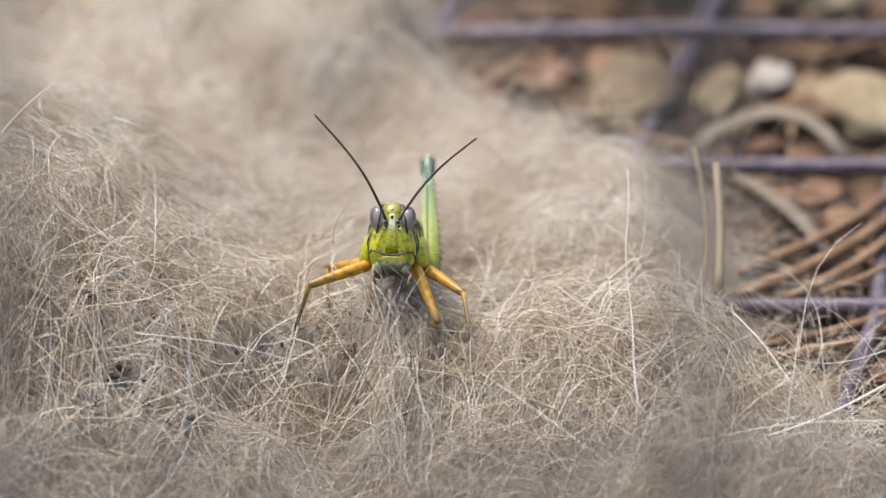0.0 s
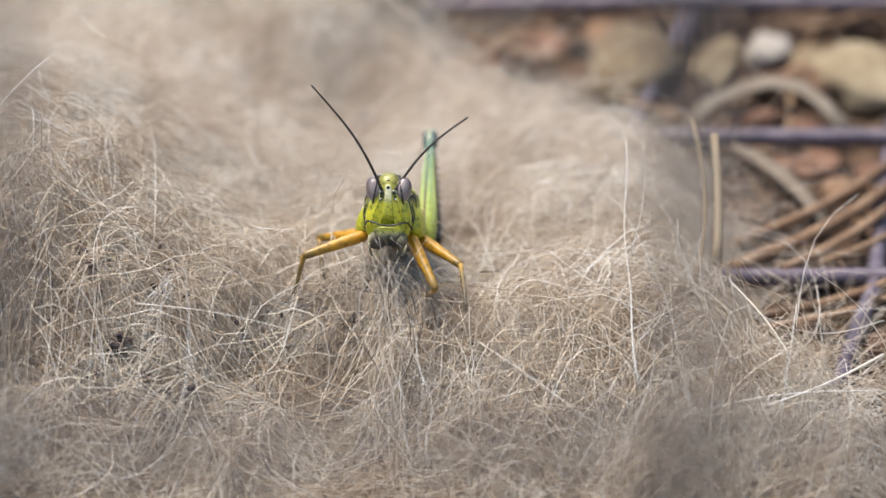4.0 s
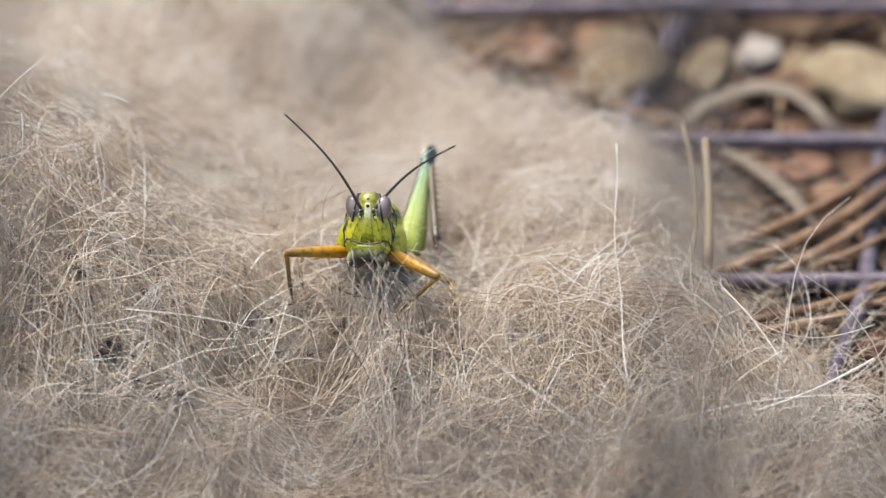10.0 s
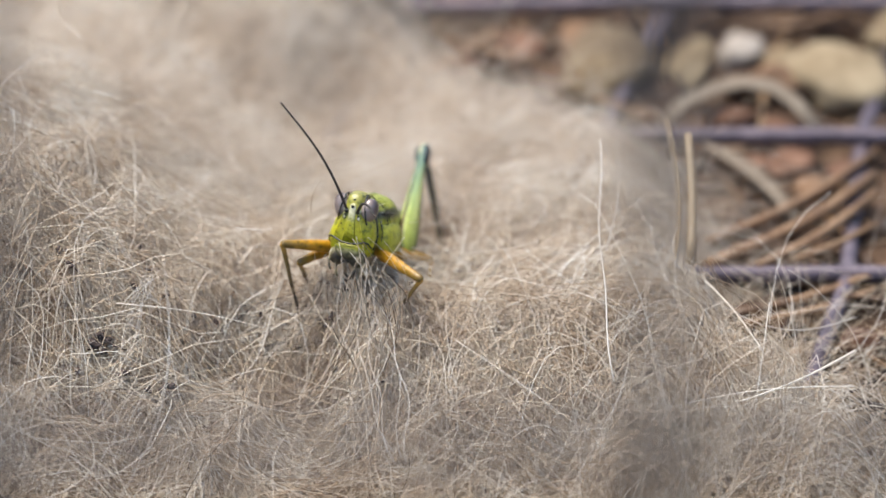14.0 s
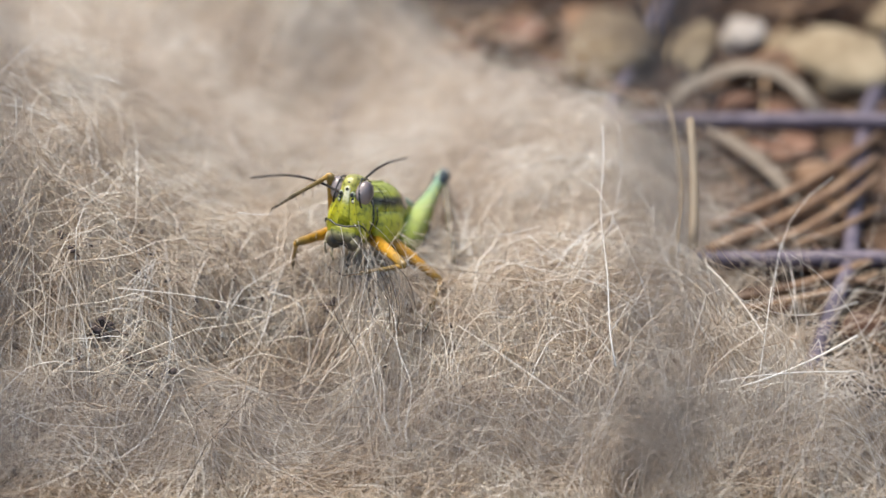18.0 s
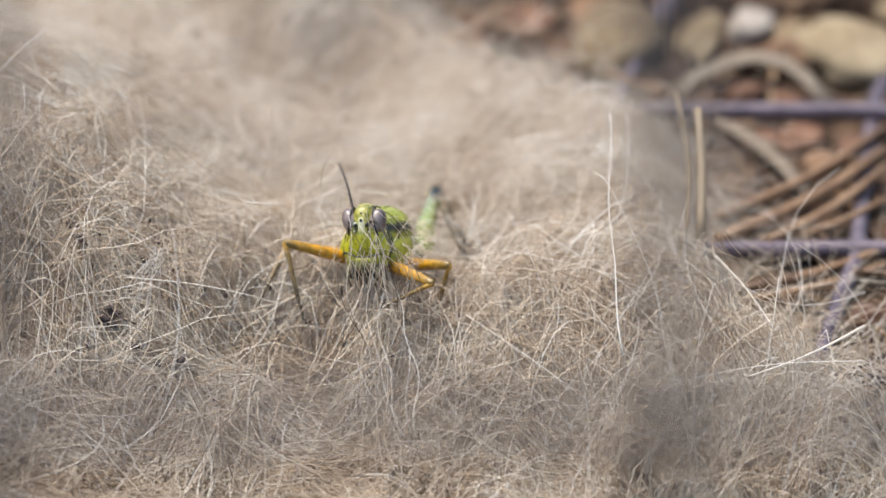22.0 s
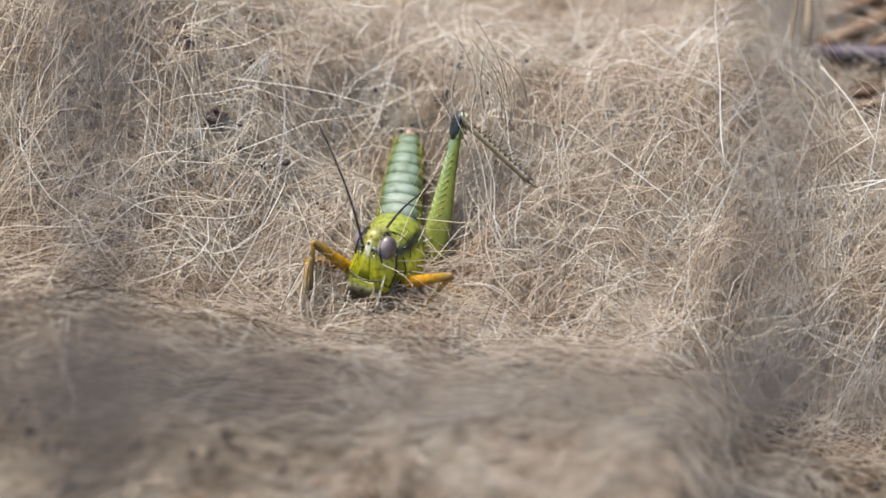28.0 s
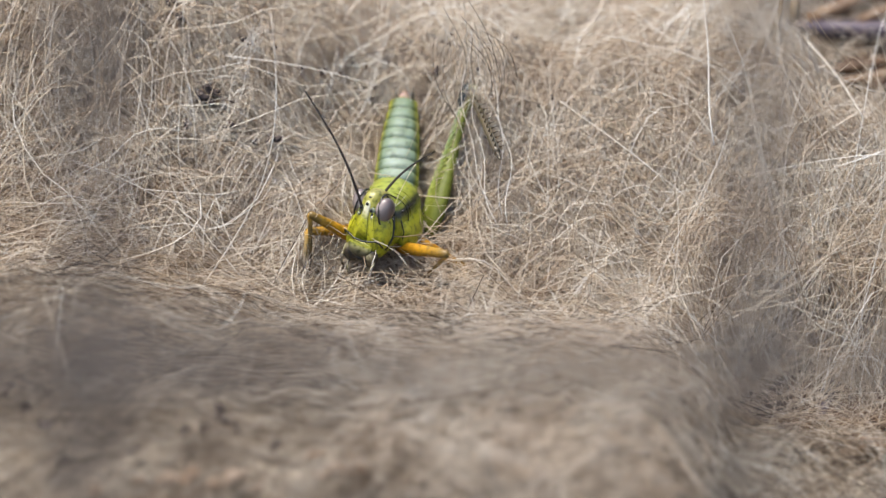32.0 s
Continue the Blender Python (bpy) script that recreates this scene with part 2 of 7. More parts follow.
ANT = chitin("ant_shell", [(0.0, (0.018, 0.017, 0.018)), (1.0, (0.04, 0.04, 0.045))], "Z", 0, 2, 0.35)
WINGPAD = chitin("brown_wing_pad", [(0.0, (0.36, 0.23, 0.18)), (1.0, (0.48, 0.33, 0.28))], "Z", -2, 2)


def eye_material():
    m, nodes, links, b = material("compound_eye", 0.3)
    n = noise_tex(nodes, links, 260, 2, stretch=(1.6, 1.6, 0.35))
    r = ramp(nodes, [(0.32, (0.025, 0.017, 0.017)), (0.46, (0.12, 0.09, 0.088)), (0.66, (0.30, 0.245, 0.225))])
    links.new(n.outputs["Fac"], r.inputs[0])
    links.new(r.outputs[0], b.inputs["Base Color"])
    v = nodes.new("ShaderNodeTexVoronoi")
    v.inputs["Scale"].default_value = 9000
    tc = nodes.new("ShaderNodeTexCoord")
    links.new(tc.outputs["Object"], v.inputs["Vector"])
    bump(nodes, links, b, v.outputs["Distance"], 0.25, 0.00003)
    b.inputs["Coat Weight"].default_value = 0.25
    b.inputs["Coat Roughness"].default_value = 0.08
    return m


EYE = eye_material()


# ---- building helpers: all sizes in mm ----
def mesh_object(name, verts, faces, mat, parent=None, at=None, label="", smooth=True):
    me = bpy.data.meshes.new(name)
    me.from_pydata([Vector(v) * 0.001 for v in verts], [], faces)
    me.materials.append(mat)
    if smooth:
        me.shade_smooth()
    me.validate()
    ob = new(name, me)
    if parent is not None:
        ob.parent = parent
    if at is not None:
        ob.matrix_basis = at
    return tagged(ob, label) if label else ob


def mm(x, y, z, rx=0, ry=0, rz=0):
    return pose(x * 0.001, y * 0.001, z * 0.001, rx, ry, rz)


def loft(rings, n=14, power=2.0):
    """Rings (centre, side vector, up vector) joined into a closed skin; power above 2 squares them off."""
    verts, faces = [], []
    for c, s, u in rings:
        c, s, u = Vector(c), Vector(s), Vector(u)
        for k in range(n):
            a = 2 * math.pi * k / n
            ca, sa = math.cos(a), math.sin(a)
            ca = math.copysign(abs(ca) ** (2 / power), ca)
            sa = math.copysign(abs(sa) ** (2 / power), sa)
            verts.append(c + s * ca + u * sa)
    for i in range(len(rings) - 1):
        for k in range(n):
            a, b = i * n + k, i * n + (k + 1) % n
            faces.append((a, b, b + n, a + n))
    faces.append(tuple(range(n - 1, -1, -1)))
    last = (len(rings) - 1) * n
    faces.append(tuple(range(last, last + n)))
    return verts, faces


def rod(stations, n=8):
    """A limb along +Y: stations of (y, half width, half height, x offset, z offset)."""
    return loft([((x, y, z), (w, 0, 0), (0, 0, h)) for y, w, h, x, z in stations], n)


def ellipsoid(c, r, n=16, m=10):
    rings = []
    for i in range(m + 1):
        a = math.pi * (i + 0.001) / (m + 0.002)
        k = math.sin(a)
        rings.append(((c[0], c[1] - r[1] * math.cos(a), c[2]), (r[0] * k, 0, 0), (0, 0, r[2] * k)))
    return loft(rings, n)


def joined(*skins):
    verts, faces = [], []
    for v, f in skins:
        k = len(verts)
        verts += list(v)
        faces += [tuple(i + k for i in q) for q in f]
    return verts, faces


def tube(points, r0, r1, n=6):
    pts = [Vector(p) for p in points]
    rings = []
    for i, p in enumerate(pts):
        d = (pts[min(i + 1, len(pts) - 1)] - pts[max(i - 1, 0)]).normalized()
        s = d.cross(Vector((0, 0, 1)))
        if s.length < 0.05:
            s = d.cross(Vector((1, 0, 0)))
        s.normalize()
        u = s.cross(d)
        r = r0 + (r1 - r0) * i / (len(pts) - 1)
        rings.append((p, s * r, u * r))
    return loft(rings, n)


# ---- ground and fur ----
_P_Y = np.array([-200, -110, -75, -60, -42, -33, -27, -20, -12, -4, 4, 15, 30, 45, 60, 90, 200], float)
_P_Z = np.array([-26, -25, -19, -15, -16.5, -22.5, -25, -22, -17.5, -12.5, -11.5, -14.2, -14, -13, -10, -12, -14], float)
_E_Y = np.array([-200, -110, -60, -40, -25, -16, -11, -5, 3, 13, 30, 38, 43, 50, 56, 65, 90, 200], float)
_E_X = np.array([24, 24, 29, 36, 47, 46, 42, 34, 29, 27.5, 26.5, 24, 17, 4, -3, -3, -4, -20], float)
_G_Y = np.array([-200, -60, -25, -8, 14, 200], float)
_G_Z = np.array([-34, -32, -27.5, -20.5, -17.5, -17], float)
_fine = np.linspace(-200, 200, 1601)
_kernel = np.hanning(29) / np.hanning(29).sum()
PROFILE = np.convolve(np.pad(np.interp(_fine, _P_Y, _P_Z), 14, "edge"), _kernel, "valid")
EDGE = np.convolve(np.pad(np.interp(_fine, _E_Y, _E_X), 14, "edge"), _kernel, "valid")


def lumps(x, y):
    return 0.6 * (0.9 * np.sin(0.31 * x + 1.3) * np.sin(0.27 * y + 0.4) + 0.6 * np.sin(0.62 * x - 0.35 * y + 2.0)
            + 0.35 * np.sin(1.1 * y + 0.5 * x) + 0.3 * np.sin(1.37 * x - 0.9 * y + 1.0))


def soil_height(x, y):
    return np.interp(y, _G_Y, _G_Z) + 0.5 * lumps(x * 0.8 + 5, y * 0.8)


def hump(x, y, cx, cy, rx, ry, h):
    return h * np.exp(-((x - cx) / rx) ** 2 - ((y - cy) / ry) ** 2)


def beyond_edge(x, y):
    e = np.interp(y, _fine, EDGE) + 1.8 * np.sin(0.4 * y) + 1.0 * np.sin(0.93 * y + 1)
    return x - e


def fur_height(x, y):
    z = np.interp(y, _fine, PROFILE) + lumps(x, y)
    z = z + hump(x, y, -48, 16, 22, 25, 18) + hump(x, y, -9, 43, 10, 8, -5) + hump(x, y, -16, 64, 18, 12, 7)
    z = z + hump(x, y, -47, -32, 20, 13, 6) + hump(x, y, 16, 24, 12, 12, 3) + hump(x, y, -6, -1, 13, 5, 1.4) - hump(x, y, 3.5, 4.5, 4.5, 5, 3.2) + hump(x, y, -12, -28, 9, 3, 2.8) - hump(x, y, -15.5, -6, 7, 6, 4.0) - hump(x, y, -10.5, -9, 5, 6, 3.0) - hump(x, y, -9, -15, 4.5, 4, 2.2)
    drop = np.clip((x - 11) / 12, 0, 1) * np.clip((-22 - y) / 12, 0, 1)
    z = z - 10.5 * drop * drop * (3 - 2 * drop)
    k = np.clip((beyond_edge(x, y) + 5) / 9, 0, 1)
    k = k * k * (3 - 2 * k)
    return z * (1 - k) + (soil_height(x, y) - 1.5) * k


def sheet(name, xs, ys, height, mat):
    gx, gy = np.meshgrid(xs, ys)
    gz = height(gx, gy)
    nx, ny = len(xs), len(ys)
    co = np.stack([gx, gy, gz], -1).reshape(-1, 3) * 0.001
    i = (np.arange(ny - 1)[:, None] * nx + np.arange(nx - 1)[None, :]).reshape(-1)
    quads = np.stack([i, i + 1, i + 1 + nx, i + nx], 1)
    return raw_mesh(name, co, quads, mat)


def raw_mesh(name, co, quads, mat):
    me = bpy.data.meshes.new(name)
    me.vertices.add(len(co))
    me.vertices.foreach_set("co", co.astype(np.float32).ravel())
    me.loops.add(len(quads) * 4)
    me.loops.foreach_set("vertex_index", quads.astype(np.int32).ravel())
    me.polygons.add(len(quads))
    me.polygons.foreach_set("loop_start", np.arange(0, len(quads) * 4, 4, dtype=np.int32))
    me.update(calc_edges=True)
    me.materials.append(mat)
    me.shade_smooth()
    return new(name, me)


def spread(lo, hi, far, step):
    core = np.arange(lo, hi + 0.01, step)
    out = np.geomspace(3, far, 24)
    return np.concatenate([lo - out[::-1], core, hi + out])


tagged(sheet("ground", spread(-90, 90, 40000, 1.5), spread(-110, 130, 40000, 1.5), soil_height, SOIL),
       "brown forest soil under dry needles and stones", "ground", kind="structure")
tagged(sheet("animal_fur_mat", np.arange(-95, 62, 0.8), np.arange(-125, 120, 0.8), fur_height, HIDE),
       "thick matted hide of pale beige animal fur on the ground", "fur")


def strands(name, mat, n, seed, box, length, radius, rise, lift, bend, points=8, flow=None, overhang=2.5, float_up=2.5, thin=0.0, tuft=0.12, within=False):
    """n fine tubes that lie tangled over the fur; flow(x, y) gives a combed heading and its weight."""
    rng = np.random.default_rng(seed)
    x0, x1, y0, y1 = box
    x, y = rng.uniform(x0, x1, n * 2), rng.uniform(y0, y1, n * 2)
    keep = beyond_edge(x, y) < overhang - 3 * rng.random(n * 2) ** 2
    if thin:
        keep &= rng.random(n * 2) > thin * combed(x, y)[1]
    if within:
        keep &= rng.random(n * 2) < combed(x, y)[1] + 0.04
    x, y = x[keep][:n], y[keep][:n]
    n = len(x)
    head = rng.uniform(0, 2 * math.pi, n)
    clump = 1.2 * np.sin(0.21 * x + 0.17 * y) + 1.6 * np.sin(0.11 * y - 0.27 * x + 1)
    head = np.where(rng.random(n) < tuft, clump + rng.normal(0, 0.6, n), head)
    if flow is not None:
        way, weight = flow(x, y)
        head = np.where(rng.random(n) < weight, way + rng.normal(0, 0.28, n), head)
    ln = rng.uniform(*length, n) * (0.6 + 0.8 * rng.random(n) ** 2)
    step = ln / (points - 1)
    curve = rng.normal(0, bend, n)
    wave, phase = rng.normal(0, bend * 1.4, n), rng.uniform(0, 6.3, n)
    base = float_up * rng.random(n) ** 1.6
    up = np.abs(rng.normal(0, rise, n))
    arch = rng.uniform(*lift, n)
    pts = np.zeros((n, points, 3))
    px, py = x.copy(), y.copy()
    for i in range(points):
        u = i / (points - 1)
        pts[:, i, 0], pts[:, i, 1] = px, py
        pts[:, i, 2] = fur_height(px, py) + base - 0.4 + up * u * ln + arch * math.sin(math.pi * u)
        px = px + np.cos(head) * step * np.cos(np.arctan(up))
        py = py + np.sin(head) * step * np.cos(np.arctan(up))
        head = head + (curve + wave * np.sin(phase + 5 * u)) * step
    rad = rng.uniform(*radius, n)
    d = np.gradient(pts, axis=1)
    d /= np.linalg.norm(d, axis=2, keepdims=True) + 1e-9
    ref = np.zeros_like(d)
    ref[..., 2] = 1
    ref[..., 0] = 0.3
    s = np.cross(d, ref)
    s /= np.linalg.norm(s, axis=2, keepdims=True) + 1e-9
    u = np.cross(s, d)
    taper = (0.35 + 0.65 * np.sin(np.linspace(0.5, math.pi - 0.35, points)))[None, :, None] * rad[:, None, None]
    ring = [pts + taper * (s * math.cos(a) + u * math.sin(a)) for a in (0.5, 0.5 + 2.0944, 0.5 + 4.1888)]
    co = np.stack(ring, 2).reshape(-1, 3) * 0.001
    first = (np.arange(n)[:, None] * points + np.arange(points - 1)[None, :]) * 3
    quads = []
    for k in range(3):
        a, b = first + k, first + (k + 1) % 3
        quads.append(np.stack([a, b, b + 3, a + 3], -1).reshape(-1, 4))
    return raw_mesh(name, co, np.concatenate(quads), mat)


def combed(x, y):
    """Hair lies flat and level on the near flank, and leans outwards at the right-hand rim."""
    w = 0.9 / (1 + np.exp((y + 17 + 0.33 * (x + 25)) / 2.0))
    return 0.12 + 0.25 * np.sin(0.1 * x) + np.where(np.sin(x * 12.9 + y * 78.2) > 0, math.pi, 0), w


tagged(strands("curled_fur", FUR, 26000, 1, (-52, 54, -34, 18), (8, 22), (0.013, 0.036), 0.09, (0.0, 1.8), 0.10, 7, combed, 2.5, 1.7, 0.6),
       "curly pale beige fur with loose white hairs", "fur", kind="stuff")
tagged(strands("far_fur", FAR_FUR, 13000, 2, (-70, 34, 13, 92), (9, 22), (0.018, 0.042), 0.2, (0.0, 3.0), 0.08, 5),
       "soft pale fur of the mat further back", "fur", kind="stuff")
# Front of the mat: darker fur, with shade put into the strand colour.
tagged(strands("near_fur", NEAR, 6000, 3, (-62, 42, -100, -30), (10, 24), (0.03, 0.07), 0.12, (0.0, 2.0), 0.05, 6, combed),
       "soft grey-beige fur of the mat's front, shade in its colour", "fur", kind="stuff")
tagged(strands("pale_front_fur", FUR, 4200, 9, (-12, 18, -62, -35), (9, 20), (0.02, 0.04), 0.16, (0.0, 2.5), 0.06, 6),
       "pale fluffy tuft of fur on the mat's front", "fur", kind="stuff")
tagged(strands("combed_fur", COMBED, 8000, 4, (-58, 8, -46, -9), (12, 26), (0.016, 0.045), 0.03, (0.0, 0.8), 0.018, 6, lambda x, y: (combed(x, y)[0], 0.96 + 0 * x), 2.5, 2.2, within=True),
       "straight tan fur combed flat across the slope", "fur", kind="stuff")
tagged(strands("stray_curls", STRAY, 5000, 26, (-52, 52, -34, 5), (8, 24), (0.026, 0.060), 0.12, (0.0, 3.2), 0.06, 9, None, 3.0, 3.2, 0.9),
       "thicker white curls loose on top of the fur", "fur", kind="stuff")
tagged(strands("standing_hairs", STRAY, 1300, 10, (10, 48, -40, -14), (9, 20), (0.022, 0.05), 0.55, (0.0, 3.0), 0.05, 8, None, 4.0, 2.0),
       "loose pale hairs standing up in tufts on the slope", "fur", kind="stuff")
tagged(strands("rim_hairs", STRAY, 1150, 8, (24, 56, -28, 2), (12, 28), (0.02, 0.05), 0.16, (0.5, 4.5), 0.06, 12, None, 9.0, 3.0),
       "long loose hairs hanging over the fur's rim", "fur", kind="stuff")
# Dark strands among the pale ones; their colour paints the gaps' shade.
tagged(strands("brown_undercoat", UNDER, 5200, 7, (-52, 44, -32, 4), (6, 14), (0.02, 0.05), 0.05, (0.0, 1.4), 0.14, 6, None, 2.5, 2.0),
       "brown tangled undercoat painting shade between the pale hairs", "fur", kind="stuff")
tagged(strands("downy_fur", FAR_FUR, 17000, 5, (-52, 40, -30, 40), (5, 13), (0.010, 0.020), 0.2, (0.0, 1.8), 0.12, 5, None, 2.5, 2.4, 0.8),
       "fine white down standing off the mat", "fur", kind="stuff")


# ---- grasshopper ----
def build_grasshopper():
    """The insect faces -Y; the root lies in the middle of the pronotum. Returns its moving parts by name."""
    root = tagged(new("grasshopper"), "lime green wingless grasshopper with orange legs and one hind leg", "grasshopper")
    out = {"root": root}

    # thorax: a saddle-shaped pronotum over a paler underside
    rings = []
    for y, w, h, z in ((-3.0, 1.8, 2.2, -0.1), (-2.85, 2.25, 2.6, -0.1), (-1.5, 2.5, 2.75, -0.1), (-0.2, 2.65, 2.8, -0.1), (1.4, 2.8, 2.75, 0.0), (2.7, 2.8, 2.6, 0.2), (2.9, 2.55, 2.4, 0.2)):
        rings.append(((0, y, z), (w, 0, 0), (0, 0, h)))
    pron = mesh_object("pronotum", *loft(rings, 28, 2.15), PRONOTUM, root, None, "lime green saddle shield with black side stripe")
    for s in (-1, 1):
        mesh_object("side_lobe", *loft([((s * 2.15, -2.75, -0.9), (0.45, 0, s * 0.1), (-s * 0.25, 0, 1.1)), ((s * 2.35, -2.3, -1.1), (0.65, 0, s * 0.1), (-s * 0.4, 0, 1.5)), ((s * 2.6, -0.4, -1.2), (0.75, 0, s * 0.1), (-s * 0.45, 0, 1.65)), ((s * 2.7, 1.4, -1.1), (0.7, 0, s * 0.1), (-s * 0.4, 0, 1.6)), ((s * 2.7, 2.6, -0.7), (0.4, 0, 0), (-s * 0.3, 0, 1.2))], 18), PRONOTUM, pron)
        mesh_object("pale_line", *tube([(s * 1.5, -2.8, 2.12), (s * 1.7, -1.9, 2.15), (s * 1.8, -0.9, 2.2), (s * 1.85, 0.0, 2.2)], 0.06, 0.03, 5), CREAM, pron)
    for s in (-1, 1):
        mesh_object("side_stripe", *tube([(s * 2.06, -2.2, 1.3), (s * 2.18, -1.7, 1.38), (s * 2.24, -1.1, 1.18), (s * 2.32, -0.5, 1.32), (s * 2.40, 0.3, 1.12), (s * 2.48, 1.2, 1.15)], 0.12, 0.16, 8), BLACK, pron, None, "wavy black side stripe")
        mesh_object("collar_line", *tube([(s * 2.2, -2.8, 0.7), (s * 2.36, -2.8, 0.1), (s * 2.56, -2.75, -0.5), (s * 2.46, -2.75, -1.1), (s * 2.48, -2.65, -1.7)], 0.07, 0.06, 7), BLACK, pron, None, "black line along the collar edge")
    mesh_object("keel", *tube([(0, -2.8, 2.44), (0, -1, 2.6), (0, 1, 2.76), (0, 2.7, 2.8)], 0.12, 0.12, 6), PRONOTUM, pron)
    for y in (-1.55, -0.75, 0.35):
        pts = []
        for k in range(13):
            a = radians(-20 + 220 * k / 12)
            pts.append((2.62 * math.copysign(abs(math.cos(a)) ** 0.8, math.cos(a)), y + 0.25 * abs(math.cos(a)), -0.1 + 2.76 * math.copysign(abs(math.sin(a)) ** 0.8, math.sin(a))))
        mesh_object("groove", *tube(pts, 0.045, 0.045, 5), BLACK if y < -1.2 else PRONOTUM, pron)
    for s in (-1, 1):
        mesh_object("flank_ridge", *tube([(s * 2.85, -2.1, -2.2), (s * 3.2, -0.5, -2.45), (s * 3.3, 1.4, -2.2), (s * 3.1, 2.6, -1.2)], 0.12, 0.1, 6), PRONOTUM, pron)
    under = mesh_object("thorax", *loft([((0, y, z), (w, 0, 0), (0, 0, h)) for y, w, h, z in ((-2.6, 1.4, 1.1, -1.8), (-1.6, 2.3, 1.6, -1.8), (0.5, 2.7, 1.7, -1.7), (3.0, 2.8, 2.1, -1.0), (4.4, 2.4, 2.0, -0.2))], 20, 2.3), BELLY, root, None, "yellow-green underside")
    for s in (-1, 1):
        mesh_object("wing_pad", *loft([((s * 1.6, 2.4, 1.5), (0.2, 0, -s * 0.2), (0, 0, 0.1)), ((s * 1.85, 3.2, 1.4), (0.6, 0, -s * 0.75), (0, 0.05, 0.14)), ((s * 1.95, 4.3, 1.25), (0.62, 0, -s * 0.85), (0, 0.05, 0.14)), ((s * 1.95, 5.1, 1.15), (0.35, 0, -s * 0.45), (0, 0.02, 0.08))], 12), WINGPAD, root, None, "short rounded brownish wing stub")
        for y in (0.2, 2.2):
            mesh_object("side_plate", *ellipsoid((s * 2.6, y + 0.4, -1.6), (0.6, 0.8, 1.35), 14, 8), BELLY, under)

    # head: tall face, bulging cheeks, eyes high on the sides
    head = []
    for z, w, yf, yb in ((3.2, 0.45, -2.3, -0.9), (2.98, 0.7, -2.75, -0.1), (2.4, 0.92, -3.05, 0.3), (1.5, 1.1, -3.15, 0.5), (0.4, 1.72, -3.12, 0.5), (-0.6, 1.98, -3.06, 0.4), (-1.6, 2.02, -2.98, 0.2), (-2.4, 1.84, -2.88, -0.1), (-2.9, 1.5, -2.7, -0.4)):
        head.append(((0, (yf + yb) / 2, z), (w, 0, 0), (0, (yf - yb) / 2, 0)))
    hd = mesh_object("head", *loft(head, 28, 2.6), FACE, root, mm(0, -2.6, 0.2), "lime green face with dark mouth parts")
    out["head"] = hd
    mesh_object("frontal_ridge", *loft([((0, -2.75, 2.6), (0.34, 0, 0), (0, 0.2, 0)), ((0, -3.1, 1.9), (0.28, 0, 0), (0, 0.12, 0)), ((0, -3.2, 0.8), (0.34, 0, 0), (0, 0.08, 0)), ((0, -3.1, -0.4), (0.45, 0, 0), (0, 0.05, 0)), ((0, -3.0, -1.4), (0.6, 0, 0), (0, 0.06, 0))], 12), RIDGE, hd)
    pale = HEM
    for s in (-1, 1):
        mesh_object("eye_rim", *tube([(s * (1.13 - 0.22 * math.sin(a)), -1.95 - 1.08 * math.cos(a), 1.58 + 1.44 * math.sin(a)) for a in [2 * math.pi * k / 20 for k in range(21)]], 0.09, 0.09, 5), BLACK, hd)
        mesh_object("facial_keel", *tube([(s * 0.62, -3.02, 1.7), (s * 0.85, -3.2, 0.7), (s * 1.15, -3.12, -0.5), (s * 1.45, -2.85, -1.6)], 0.055, 0.05, 6), FACE, hd)
        mesh_object("antenna_socket", *ellipsoid((s * 0.55, -3.05, 1.55), (0.25, 0.22, 0.28), 10, 8), pale, hd)
        mesh_object("cheek_line", *tube([(s * 1.45, -0.5, 1.0), (s * 1.78, -0.7, 0.0), (s * 2.0, -1.0, -0.9), (s * 1.95, -1.7, -2.0)], 0.16, 0.10, 7), BLACK, hd)
        mesh_object("mandible", *ellipsoid((s * 0.9, -2.4, -2.95), (0.85, 0.6, 0.95), 14, 10), MOUTH, hd)
        for k, (dx, dz) in enumerate(((1.3, -3.3), (0.6, -3.8))):
            mesh_object("palp", *tube([(s * dx, -2.2, dz + 0.4), (s * (dx + 0.3), -2.7, dz - 0.1), (s * (dx + 0.15), -2.9, dz - 0.7), (s * dx, -2.8, dz - 1.1)], 0.14, 0.10, 7), MOUTH, hd)
        mesh_object("dark_patch", *ellipsoid((s * 0.66, -3.08, 0.98), (0.21, 0.09, 0.27), 10, 6), BLACK, hd)
        mesh_object("pale_spot", *ellipsoid((s * 0.68, -3.14, 0.92), (0.15, 0.08, 0.17), 8, 6), CREAM, hd)
    mesh_object("ocellus", *ellipsoid((0, -3.2, 2.0), (0.15, 0.09, 0.17), 10, 8), BLACK, hd)
    mesh_object("crown_mark", *ellipsoid((0, -2.85, 2.62), (0.16, 0.14, 0.10), 10, 8), BLACK, hd)
    for s in (-1, 1):
        mesh_object("crown_stripe", *tube([(s * 0.62, -1.9, 3.0), (s * 0.72, -1.3, 3.0), (s * 0.85, -0.7, 2.9), (s * 1.0, 0.1, 2.55)], 0.04, 0.07, 6), BLACK, hd)
    mesh_object("mouth_line", *tube([(-1.95, -2.3, -1.5), (-1.75, -2.85, -1.15), (-1.3, -3.06, -1.22), (-0.6, -3.16, -1.5), (0.2, -3.17, -1.55), (0.9, -3.12, -1.4), (1.4, -3.04, -1.22), (1.75, -2.85, -1.3), (1.95, -2.3, -1.75)], 0.09, 0.08, 7), BLACK, hd)
